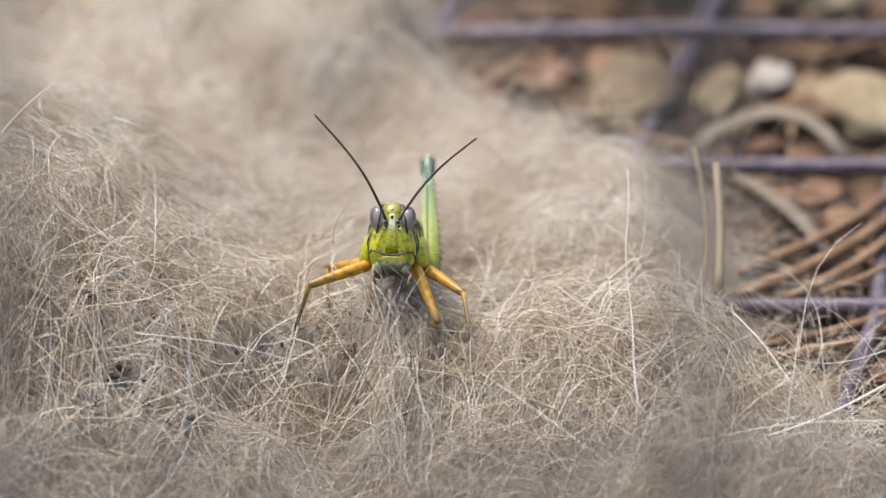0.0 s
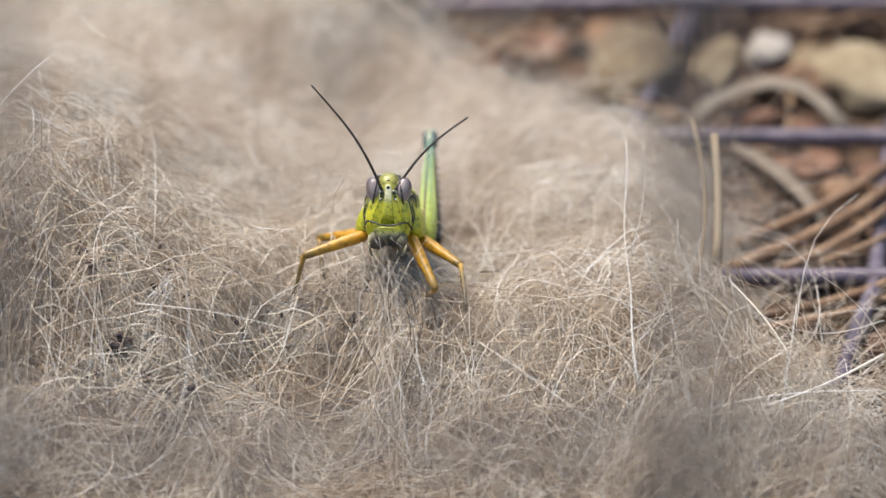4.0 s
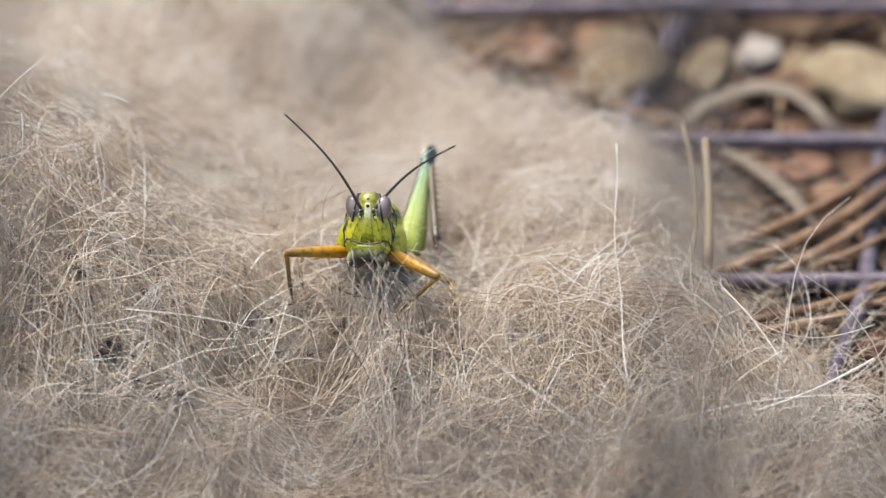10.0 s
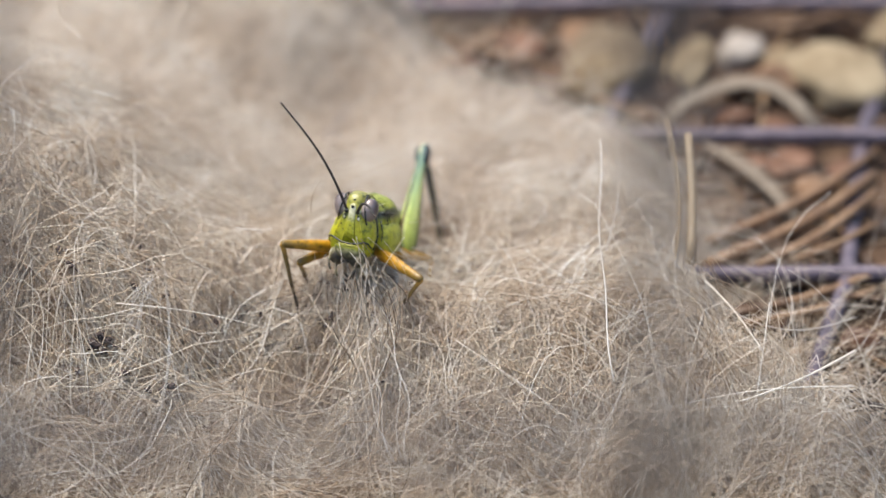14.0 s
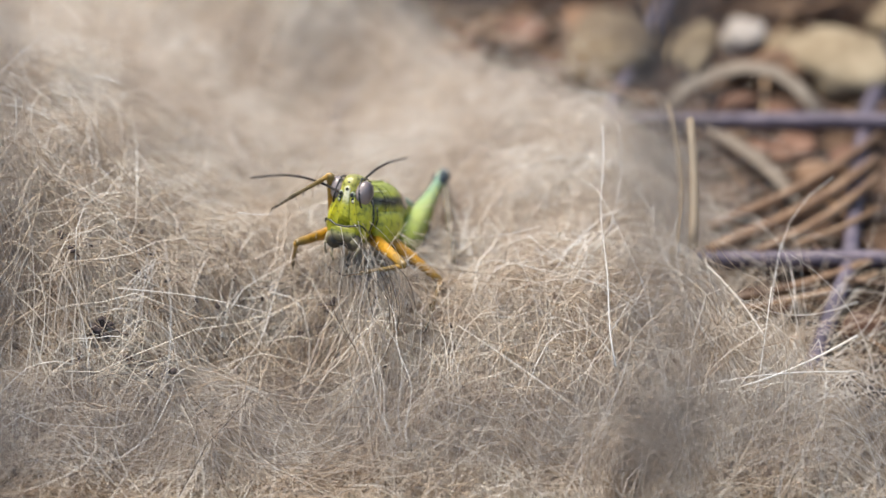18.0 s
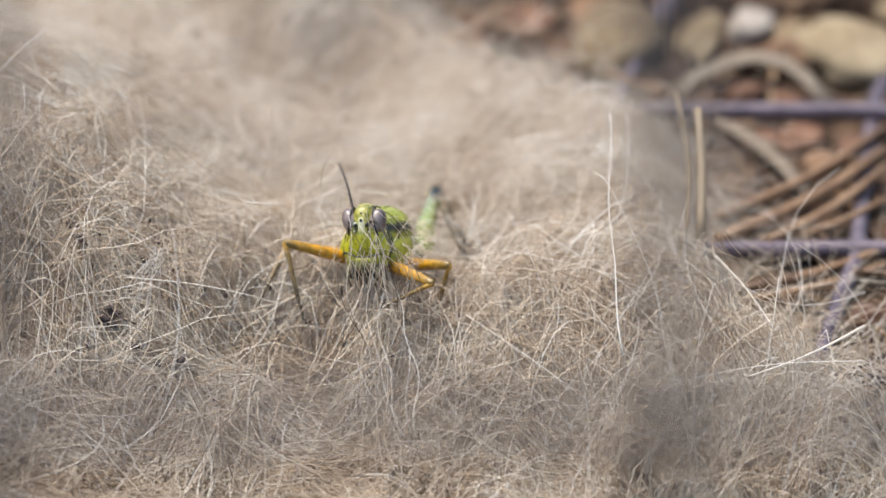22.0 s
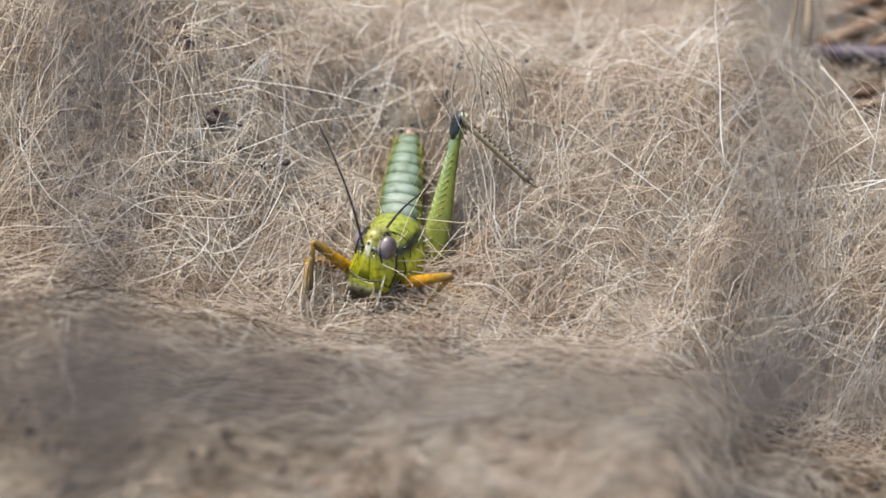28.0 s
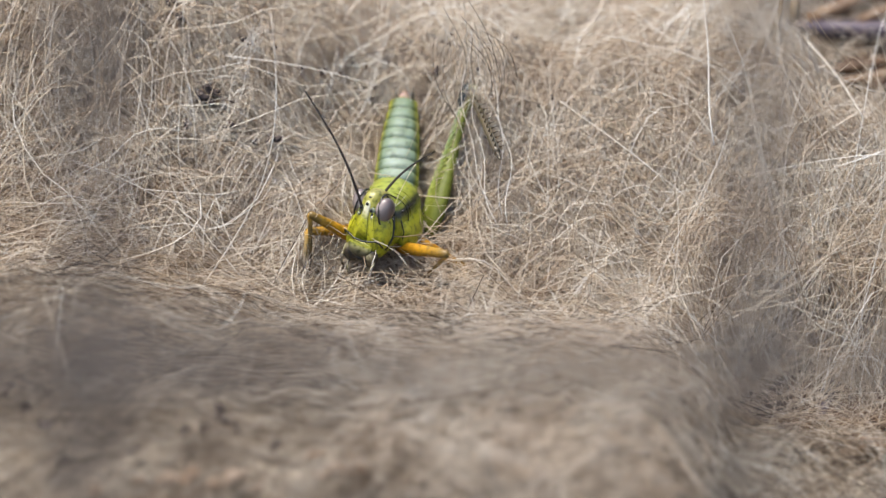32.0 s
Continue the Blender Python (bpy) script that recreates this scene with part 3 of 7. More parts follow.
    mesh_object("upper_lip", *loft([((0, -2.75, -1.6), (0.9, 0, 0), (0, 0.2, 0)), ((0, -2.86, -1.95), (1.2, 0, 0), (0, 0.24, 0)), ((0, -2.9, -2.35), (1.15, 0, 0), (0, 0.25, 0)), ((0, -2.85, -2.9), (1.0, 0, 0), (0, 0.26, 0)), ((0, -2.7, -3.2), (0.7, 0, 0), (0, 0.2, 0))], 16), LIP, hd)
    mesh_object("jaw_gap", *ellipsoid((0, -2.5, -3.25), (0.85, 0.4, 0.28), 12, 8), BLACK, hd)
    for ob in (hd, *hd.children):
        ob.data.transform(Matrix.Diagonal((1.15, 1.0, 1.06, 1.0)))
    for s in (-1, 1):
        mesh_object("eye", *ellipsoid((0, 0, 0), (0.80, 1.05, 1.32), 24, 16), EYE, hd, mm(s * 1.42, -2.02, 1.80, 8, s * 13, s * -22), "glossy grey-lilac banded compound eye")
        mesh_object("antenna_joint", *ellipsoid((s * 0.58, -3.2, 1.62), (0.19, 0.2, 0.22), 10, 8), BLACK, hd)
    for s, key in ((-1, "AR"), (1, "AL")):
        pts = []
        for k in range(25):
            u = k / 24
            pts.append((0, 12.6 * u, 1.25 * math.sin(math.pi * u) * (1 - 0.35 * u)))
        v, f = tube(pts, 0.15, 0.085, 7)
        beads = [ellipsoid((0, 12.6 * u, 1.25 * math.sin(math.pi * u) * (1 - 0.35 * u)), (0.15 - 0.06 * u, 0.16, 0.15 - 0.06 * u), 7, 4) for u in [0.06 + 0.04 * k for k in range(22)]]
        out[key] = mesh_object("antenna", *joined((v, f), *beads), FEELER, hd, mm(s * 0.55, -3.15, 1.65), "thin dark brown beaded antenna")

    # abdomen: a core with overlapping plates
    ab = mesh_object("abdomen", *loft([((0, y, z), (w, 0, 0), (0, 0, h)) for y, w, h, z in ((0, 2.2, 2.0, 0.1), (3, 2.2, 1.95, 0.1), (7, 1.95, 1.75, 0.15), (10, 1.55, 1.4, 0.25), (11.6, 1.0, 0.95, 0.35))], 22, 2.2), BELLY, root, mm(0, 3.0, 0), "tapering blue-green abdomen with pale ringed edges")
    out["abdomen"] = ab
    for i in range(9):
        y0 = 0.2 + i * 1.24
        k0, k1 = 1 - (i / 10.5) ** 2 * 0.5, 1 - ((i + 1) / 10.5) ** 2 * 0.5
        ring = [((0, y0, 0.1 + i * 0.02), (2.26 * k0 * 0.985, 0, 0), (0, 0, 2.06 * k0 * 0.985)), ((0, y0 + 0.5, 0.1 + i * 0.02), (2.28 * (k0 + k1) / 2, 0, 0), (0, 0, 2.09 * (k0 + k1) / 2)), ((0, y0 + 1.22, 0.1 + i * 0.02), (2.29 * k1, 0, 0), (0, 0, 2.10 * k1))]
        mesh_object("back_plate", *loft(ring, 24, 2.2), TERGITE, ab)
        hem = []
        for k in range(17):
            a = radians(-35 + 250 * k / 16)
            hem.append((2.28 * k1 * math.cos(a) * 1.0, y0 + 1.2, 0.1 + i * 0.02 + 2.09 * k1 * math.sin(a)))
        mesh_object("plate_hem", *tube(hem, 0.055, 0.055, 6), HEM, ab)
    mesh_object("tail_plate", *loft([((0, 11.2, 0.5), (0.8, 0, 0), (0, 0, 0.6)), ((0, 12.1, 0.55), (0.6, 0, 0), (0, 0, 0.45)), ((0, 12.9, 0.5), (0.2, 0, 0), (0, 0, 0.15))], 12), WINGPAD, ab)
    for s in (-1, 1):
        mesh_object("tail_prong", *tube([(s * 0.65, 11.4, 0.8), (s * 0.85, 12.3, 0.95), (s * 0.8, 13.0, 1.1)], 0.2, 0.06, 7), BLACK, ab)

    # walking legs
    def leg(name, key, at):
        femur = mesh_object(name, *rod([(-0.2, 0.42, 0.5, 0, 0), (0.6, 0.62, 0.66, 0, 0), (2.6, 0.58, 0.62, 0, 0.03), (4.8, 0.46, 0.5, 0, 0.03), (6.1, 0.42, 0.46, 0, 0), (6.8, 0.36, 0.4, 0, 0), (7.0, 0.15, 0.2, 0, 0)], 12), ORANGE, root, at, "orange thigh with olive shin and dark foot")
        shin = rod([(-0.15, 0.2, 0.2, 0, 0), (0.1, 0.30, 0.33, 0, 0), (0.8, 0.22, 0.24, 0, 0), (3.5, 0.18, 0.20, 0, 0), (5.3, 0.20, 0.22, 0, 0), (5.6, 0.15, 0.16, 0, 0)], 9)
        foot = [ellipsoid((0, 5.9, -0.02), (0.2, 0.38, 0.19), 8, 6), ellipsoid((0, 6.5, -0.06), (0.19, 0.36, 0.17), 8, 6), ellipsoid((0, 7.2, -0.08), (0.17, 0.5, 0.16), 8, 6)]
        foot += [tube([(s * 0.06, 7.55, -0.05), (s * 0.25, 7.9, -0.08), (s * 0.3, 8.1, -0.25)], 0.07, 0.02, 5) for s in (-1, 1)]
        spines = [tube([(s * 0.2, y, -0.15), (s * 0.42, y + 0.25, -0.38)], 0.05, 0.015, 4) for s in (-1, 1) for y in (1.6, 2.6, 3.6, 4.6)]
        out[key] = femur
        out[key + "t"] = mesh_object("shin", *joined(shin, *foot, *spines), SHIN, femur, mm(0, 6.8, 0), "dark olive shin with hooked foot")

    leg("fore_leg", "FR", mm(-2.1, -1.9, -2.6))
    leg("fore_leg", "FL", mm(2.1, -1.9, -2.6))
    leg("middle_leg", "MR", mm(-2.5, 0.9, -2.6))
    leg("middle_leg", "ML", mm(2.5, 0.9, -2.6))

    # the one hind leg: swollen thigh with herringbone ridges, black knee, spiny shin
    th = [(-0.35, 0.55, 0.70, 0, 0), (0.47, 0.85, 1.25, 0, -0.05), (2.11, 0.98, 1.60, 0, -0.08), (4.21, 0.95, 1.55, 0, -0.05), (7.02, 0.78, 1.22, 0, 0), (9.95, 0.58, 0.86, 0, 0.05), (12.64, 0.46, 0.64, 0, 0.06), (14.04, 0.48, 0.66, 0, 0.05), (15.21, 0.50, 0.66, 0, 0), (15.91, 0.38, 0.42, 0, 0)]
    femur = mesh_object("hind_leg", *rod(th, 18), THIGH, root, mm(3.5, 3.2, -3.0), "long green hind thigh with herringbone ridges and black knee")
    out["H"] = femur
    for s in (-1, 1):
        for k in range(16):
            y = 1.0 + k * 0.68
            w = np.interp(y, [a[0] for a in th], [a[1] for a in th])
            h = np.interp(y, [a[0] for a in th], [a[2] for a in th])
            pts = [(s * w * 0.80, y + 0.75, h * 0.55), (s * w * 0.99, y + 0.1, 0.0), (s * w * 0.80, y + 0.75, -h * 0.62)]
            mesh_object("herringbone_ridge", *tube(pts, 0.07, 0.055, 5), CHEVRON, femur)
        mesh_object("knee_lobe", *loft([((s * 0.42, 13.2, 0.05), (0.06, 0, 0), (0, 0, 0.2)), ((s * 0.48, 14.0, 0.05), (0.26, 0, 0), (0, 0, 0.66)), ((s * 0.48, 15.3, 0.0), (0.30, 0, 0), (0, 0, 0.68)), ((s * 0.4, 16.1, -0.05), (0.08, 0, 0), (0, 0, 0.3))], 12), KNEE, femur, None, "black knee cap")
    for z, x in ((0.62, 0.0), (-0.5, 0.36), (-0.5, -0.36)):
        mesh_object("knee_stripe", *tube([(x, 13.4, z * 0.9), (x, 14.4, z + 0.05), (x, 15.4, z), (x * 0.9, 16.0, z * 0.6)], 0.12, 0.16, 7), CREAM, femur, None, "cream stripe on the black knee")
    mesh_object("thigh_edge", *tube([(0, y, np.interp(y, [a[0] for a in th], [a[2] for a in th]) + 0.02) for y in (0.5, 2.1, 4.2, 7, 10, 12.6, 14.6)], 0.12, 0.1, 6), SHIN, femur)
    shin = rod([(-0.25, 0.28, 0.28, 0, 0), (0.2, 0.44, 0.48, 0, 0), (1.4, 0.38, 0.42, 0, 0), (6.5, 0.36, 0.39, 0, 0), (12.0, 0.40, 0.42, 0, 0), (12.6, 0.32, 0.34, 0, 0)], 10)
    spines = [tube([(s * 0.2, y, 0.2), (s * 0.5, y + 0.3, 0.8)], 0.11, 0.03, 5) for s in (-1, 1) for y in [2.6 + 0.92 * k for k in range(11)]]
    spurs = [tube([(s * 0.22, 12.4, -0.1), (s * 0.5, 13.3, -0.25)], 0.09, 0.02, 5) for s in (-1, 1)]
    foot = [ellipsoid((0, 12.9, 0), (0.24, 0.45, 0.22), 8, 6), ellipsoid((0, 13.5, 0), (0.2, 0.4, 0.18), 8, 6)]
    out["Ht"] = mesh_object("shin", *joined(shin, *spines, *spurs, *foot), HIND_SHIN, femur, mm(0, 15.5, -0.1), "grey spiny hind shin")
    return out


HOPPER = build_grasshopper()


def build_ant():
    """A small dark ant that runs over the fur; it faces +Y and stands on its feet at z = 0."""
    ant = tagged(new("ant"), "small dark grey ant running over the fur", "ant")
    mesh_object("gaster", *ellipsoid((0, -1.9, 1.0), (0.75, 1.15, 0.7), 14, 10), ANT, ant)
    mesh_object("waist", *tube([(0, -0.9, 0.95), (0, -0.6, 1.1), (0, -0.3, 0.95)], 0.16, 0.2, 7), ANT, ant)
    mesh_object("thorax", *loft([((0, -0.5, 1.0), (0.2, 0, 0), (0, 0, 0.25)), ((0, 0.1, 1.1), (0.38, 0, 0), (0, 0, 0.42)), ((0, 0.8, 1.15), (0.45, 0, 0), (0, 0, 0.48)), ((0, 1.3, 1.1), (0.2, 0, 0), (0, 0, 0.25))], 12), ANT, ant)
    mesh_object("head", *ellipsoid((0, 1.9, 1.1), (0.55, 0.65, 0.45), 14, 10), ANT, ant)
    for s in (-1, 1):
        mesh_object("feeler", *tube([(s * 0.2, 2.3, 1.3), (s * 0.7, 2.8, 1.7), (s * 0.9, 3.7, 1.3)], 0.08, 0.06, 5), ANT, ant)
        for y, r in ((-0.2, -1.6), (0.4, 0.2), (0.9, 1.6)):
            mesh_object("leg", *tube([(s * 0.3, y, 0.9), (s * 1.0, y + r * 0.4, 1.6), (s * 1.7, y + r * 0.8, 0.6), (s * 2.1, y + r, 0.0)], 0.13, 0.06, 6), ANT, ant)
    return ant


HOPPER["ant"] = build_ant()


def build_fly():
    """A dark fly that darts past; it faces +Y, with its feet at z = 0."""
    fly = tagged(new("fly"), "small blue-black fly with dark smoky wings", "fly")
    mesh_object("abdomen", *ellipsoid((0, -1.1, 0.95), (0.75, 1.2, 0.65), 14, 10), ANT, fly)
    mesh_object("thorax", *ellipsoid((0, 0.6, 1.1), (0.7, 0.85, 0.7), 14, 10), ANT, fly)
    mesh_object("head", *ellipsoid((0, 1.6, 1.0), (0.7, 0.42, 0.55), 14, 10), ANT, fly)
    for s in (-1, 1):
        mesh_object("eye", *ellipsoid((s * 0.48, 1.72, 1.1), (0.3, 0.32, 0.42), 12, 8), EYE, fly)
        mesh_object("wing", *loft([((s * 0.5, 0.8, 1.7), (0.12, 0.1, 0), (0, 0, 0.03)), ((s * 1.0, -0.4, 1.75), (0.55, 0.15, 0), (0, 0, 0.03)), ((s * 1.4, -1.8, 1.7), (0.7, 0.1, 0), (0, 0, 0.03)), ((s * 1.5, -2.9, 1.6), (0.25, 0, 0), (0, 0, 0.02))], 10), KNEE, fly, None, "dark smoky wing")
        for y, r in ((0.1, -1.2), (0.6, 0.2), (1.0, 1.2)):
            mesh_object("leg", *tube([(s * 0.4, y, 0.8), (s * 1.0, y + r * 0.4, 1.2), (s * 1.5, y + r * 0.8, 0.5), (s * 1.8, y + r, 0.0)], 0.1, 0.05, 6), ANT, fly)
    return fly


HOPPER["fly"] = build_fly()


# ---- wire netting ----
def wire_run(points, radius, seed):
    """A slightly uneven round wire through the points."""
    rng = random.Random(seed)
    pts = []
    for (a, b) in zip(points[:-1], points[1:]):
        a, b = Vector(a), Vector(b)
        k = max(2, int((b - a).length / 6))
        pts += [a.lerp(b, i / k) + Vector((rng.gauss(0, 0.06), rng.gauss(0, 0.06), rng.gauss(0, 0.06))) for i in range(k)]
    pts.append(Vector(points[-1]))
    return tube(pts, radius, radius, 12)


def build_ground_netting():
    net = tagged(new("wire_netting"), "weathered purple-grey welded wire netting lying on needles", "wire mesh")
    for i, (y, z) in enumerate(((72.0, -13.4), (41.2, -14.0), (14.0, -15.2), (-14, -28), (-40, -31), (-66, -25.0), (106, -13.5), (136, -13.5))):
        mesh_object("cross_wire", *wire_run([(-70, y + 1.5, z - (5 if y < 50 else 1)), (0, y + 0.8, z - (4 if y < 50 else 1)), (25, y, z), (60, y - 0.6, z), (110, y - 1, z)], 0.95, i), WIRE, net)
    for i, x in enumerate((-46, -15, 15.7, 44.6, 75)):
        low = -29 if x < 30 else -19.5
        mesh_object("long_wire", *wire_run([(x - 38, -90, -31), (x - 25.5, -62, -31), (x - 16, -36, -30), (x - 10, -18, -26), (x - 6.5, -8.4, low + (2.2 if x > 30 else 0)), (x, 12, max(low, -22) if x < 30 else -15.6), (x + 5.6, 45, -15.4), (x + 14.2, 74, -14.8), (x + 32, 136, -15.2)], 0.95, 20 + i), WIRE, net)
    return net


def build_front_netting():
    """A sheet of the same netting stands upright between the lens and the insect."""
    net = tagged(new("wire_fence_panel"), "upright welded wire netting close before the lens, out of focus", "wire mesh")
    right, up = Vector((1, 0, 0)), Vector((0, math.sin(TH), math.cos(TH)))
    base = (START + FWD * 0.172) * 1000

    def at(u, v):
        return base + right * u + up * v
    U0, V0 = -21.6, -11.0
    for i, u in enumerate((U0 - 33.6, U0, U0 + 33.6, U0 + 67.2)):
        mesh_object("upright_wire", *wire_run([at(u, V0 - 80), at(u, V0 + 75)], 0.92, 40 + i), FENCE, net)
    for i, v in enumerate((V0 - 62, V0 - 31, V0, V0 + 31, V0 + 62)):
        mesh_object("level_wire", *wire_run([at(U0 - 60, v) - FWD * 1.8, at(U0 + 95, v) - FWD * 1.8], 0.98, 60 + i), FENCE, net)
    return net


build_ground_netting()
build_front_netting()


# ---- litter beyond the fur ----
def pebble(name, mat, x, y, size, seed, label, category, flat=0.6, sink=0.3, turn=0, base=soil_height):
    rng = random.Random(seed)
    bm = bmesh.new()
    bmesh.ops.create_icosphere(bm, subdivisions=3, radius=1.0)
    off = Vector((rng.uniform(0, 50), rng.uniform(0, 50), rng.uniform(0, 50)))
    for v in bm.verts:
        k = 1 + 0.42 * noise.noise(v.co * 1.1 + off) + 0.14 * noise.noise(v.co * 2.6 + off)
        v.co = Vector((v.co.x * size[0], v.co.y * size[1], v.co.z * size[0] * flat)) * k * 0.001
    me = bpy.data.meshes.new(name)
    bm.to_mesh(me)
    bm.free()
    me.materials.append(mat)
    me.shade_smooth()
    ob = new(name, me)
    z = float(base(np.array(x), np.array(y)))
    ob.matrix_basis = mm(x, y, z + size[0] * flat * (1 - sink), rng.uniform(-12, 12), rng.uniform(-12, 12), turn)
    return tagged(ob, label, category)


def needles(name, n, seed, box, length, radius, mat, drop, label):
    """Dry needles that lie criss-cross on the soil, joined."""
    rng = np.random.default_rng(seed)
    x, y = rng.uniform(box[0], box[1], n * 3), rng.uniform(box[2], box[3], n * 3)
    keep = beyond_edge(x, y) > np.where(y < 0, 5, -2)
    x, y = x[keep][:n], y[keep][:n]
    skins = []
    for i in range(len(x)):
        a = rng.normal(0.35, 0.7) if rng.random() < 0.6 else rng.uniform(0, 3.14)
        ln = rng.uniform(*length)
        z = float(soil_height(np.array(x[i]), np.array(y[i]))) + 0.6 + drop * rng.random() ** 1.5
        d = Vector((math.cos(a), math.sin(a), rng.normal(0, 0.06)))
        s = Vector((-d.y, d.x, 0)) * rng.normal(0, 0.06) * ln
        p = Vector((x[i], y[i], z))
        r = rng.uniform(*radius)
        skins.append(tube([p - d * ln / 2, p - d * ln / 6 + s * 0.7, p + d * ln / 6 + s * 0.7, p + d * ln / 2], r, r * 0.7, 5))
    ob = mesh_object(name, *joined(*skins), mat)
    return tagged(ob, label, "needles", kind="stuff")


def stalk(name, a, b, r, mat, label, category="straw", bow=0.06, group=""):
    a, b = Vector(a), Vector(b)
    side = (b - a).cross(Vector((0, 0, 1))).normalized() * (b - a).length * bow
    pts = [a.lerp(b, u) + side * math.sin(math.pi * u) for u in (0, 0.17, 0.33, 0.5, 0.67, 0.83, 1.0)]
    return tagged(mesh_object(name, *tube(pts, r, r * 0.75, 9), mat), label, category, group)


def bark_strip(points, width, thick, mat, label):
    """A curled strip of bark: a flat section carried along the points."""
    rings = []
    pts = [Vector(p) for p in points]
    for k, p in enumerate(pts):
        d = (pts[min(k + 1, len(pts) - 1)] - pts[max(k - 1, 0)]).normalized()
        side = d.cross(Vector((0, 0, 1))).normalized()
        taper = 0.55 + 0.45 * math.sin(math.pi * k / (len(pts) - 1))
        rings.append((p, side * width * taper, side.cross(d) * thick))
    return tagged(mesh_object("bark_strip", *loft(rings, 12, 3.0), mat), label, "bark")


needles("dry_pine_needles", 190, 11, (0, 110, -20, 135), (18, 45), (0.22, 0.5), NEEDLE, 1.2, "brown dry pine needles lying criss-cross on the soil")
needles("fine_dry_grass", 160, 12, (4, 110, -95, 130), (10, 28), (0.12, 0.28), NEEDLE, 1.8, "thin dry grass blades on the soil")
needles("front_dry_needles", 160, 13, (20, 70, -100, -25), (12, 34), (0.2, 0.5), NEEDLE, 2.5, "brown dry needles and fibres on bare soil")
for x, y, size, flat, turn, seed in ((21.6, 59.5, (4.6, 9.0), 0.75, -12, 100), (31.6, 62.5, (2.4, 4.6), 0.7, -20, 101), (48.6, 56.0, (5.6, 5.6), 0.55, 15, 103), (43.5, 62.5, (3.0, 2.2), 0.5, 0, 115), (57.0, 66.0, (4.5, 5.0), 0.6, 30, 119), (46.0, 84.0, (5.5, 4.0), 0.6, 10, 120), (26.0, 88.0, (6.0, 4.5), 0.6, 25, 121)):
    pebble("stone", STONE, x, y, size, seed, "pale buff stone lying under the netting", "stone", flat, 0.35, turn)
pebble("stone", QUARTZ, 37.8, 65.0, (3.1, 2.8), 109, "small white stone lying under the netting", "stone", 0.62, 0.3, 40)
for x, y, size, turn, seed in ((6.5, 62.4, (3.6, 2.4), 15, 104), (11.5, 66.0, (3.2, 2.6), -15, 105), (37.2, 39.2, (2.2, 2.2), -1, 107), (41.4, 39.0, (2.9, 2.9), -4, 108), (47.4, 37.4, (2.4, 2.3), -7, 109), (35.4, 47.6, (3.4, 1.7), 12, 116), (41.4, 47.2, (2.6, 1.6), -20, 122), (45.4, 4.2, (2.8, 2.0), 18, 113), (37.4, 8.2, (1.9, 1.5), 30, 123), (4.0, 78.0, (3.0, 2.4), 40, 124)):
    pebble("bark_chip", CLAY, x, y, size, seed, "red-brown chip of bark on the soil", "bark chip", 0.5, 0.35, turn)
for x, y, size, turn, seed in ((18.6, 68.0, (2.0, 4.2), -16, 112), (8.0, 80.0, (2.6, 2.5), 2, 106), (43.2, 34.2, (2.4, 1.9), -13, 111), (37.0, 33.4, (2.0, 1.8), -10, 110), (43.4, 20.4, (2.6, 1.4), 18, 114), (52.0, 46.0, (3.4, 2.2), 9, 117), (40.5, 55.5, (5.0, 1.8), 4, 118), (34.6, 10.0, (2.0, 1.5), 20, 125), (48.5, 70.5, (4.0, 1.8), 5, 126)):
    pebble("bark_chip", BARK, x, y, size, seed, "dark crumb of bark on the soil", "bark chip", 0.5, 0.35, turn)
pebble("wood_chip", WOOD, 38.3, 3.0, (1.6, 1.0), 127, "pale splinter of wood beside the fur", "wood chip", 0.5, 0.3, 35)
bark_strip([(26.6, 43.0, -14.6), (29.8, 46.6, -12.8), (33.4, 49.4, -12.6), (36.8, 50.2, -12.3), (40.0, 49.8, -12.6), (42.6, 47.4, -13.4), (44.6, 43.6, -14.6)], 1.3, 0.28, PEEL, "pale curled strip of bark arching over needles")
bark_strip([(31.6, 39.3, -14.2), (34.0, 36.8, -14.0), (36.4, 33.8, -14.2), (38.4, 30.4, -14.5), (40.6, 25.2, -15.2)], 1.1, 0.25, PEEL, "pale flat strip of bark lying on the soil")
for a, b, r in (((30.6, 20.2, -15.2), (50.4, 37.0, -13.8), 0.62), ((30.2, 14.7, -14.8), (49.8, 31.8, -13.6), 0.85), ((35.4, 14.2, -14.6), (49.4, 28.0, -13.6), 0.62), ((33.4, 18.6, -15.0), (42.0, 23.6, -14.4), 0.45), ((31.0, 6.8, -16.0), (48.0, 13.6, -15.0), 0.58), ((33.2, 5.6, -16.2), (47.6, 11.0, -15.4), 0.42), ((36.0, 15.0, -15.4), (49.0, 22.4, -14.2), 0.40)):
    stalk("dry_straw", a, b, r, STRAW, "long orange-tan dry straw lying across the needles", "straw", 0.05, "dry straws on the soil")
for a, b, r in (((1.0, 54.0, -13.0), (9.0, 64.5, -13.0), 0.5), ((3.0, 64.0, -14.0), (14.0, 58.0, -13.4), 0.45), ((27.0, 45.6, -14.4), (20.0, 49.6, -14.0), 0.4), ((42.0, 67.0, -14.5), (55.0, 73.0, -13.8), 0.5)):
    stalk("dry_straw", a, b, r, STRAW, "short brown dry straw between stones and netting", "straw", 0.04, "dry straws on the soil")
stalk("upright_straw", (25.6, 3.4, -9.9), (25.6, 17.3, 1.6), 0.22, TAN_HAIR, "thin tan dry stalk bending at the fur edge", "straw", 0.06)
stalk("upright_straw", (27.6, 4.6, -8.0), (27.8, 16.5, 0.2), 0.55, TAN_HAIR, "broad pale dry blade standing at the fur edge", "straw", 0.02)
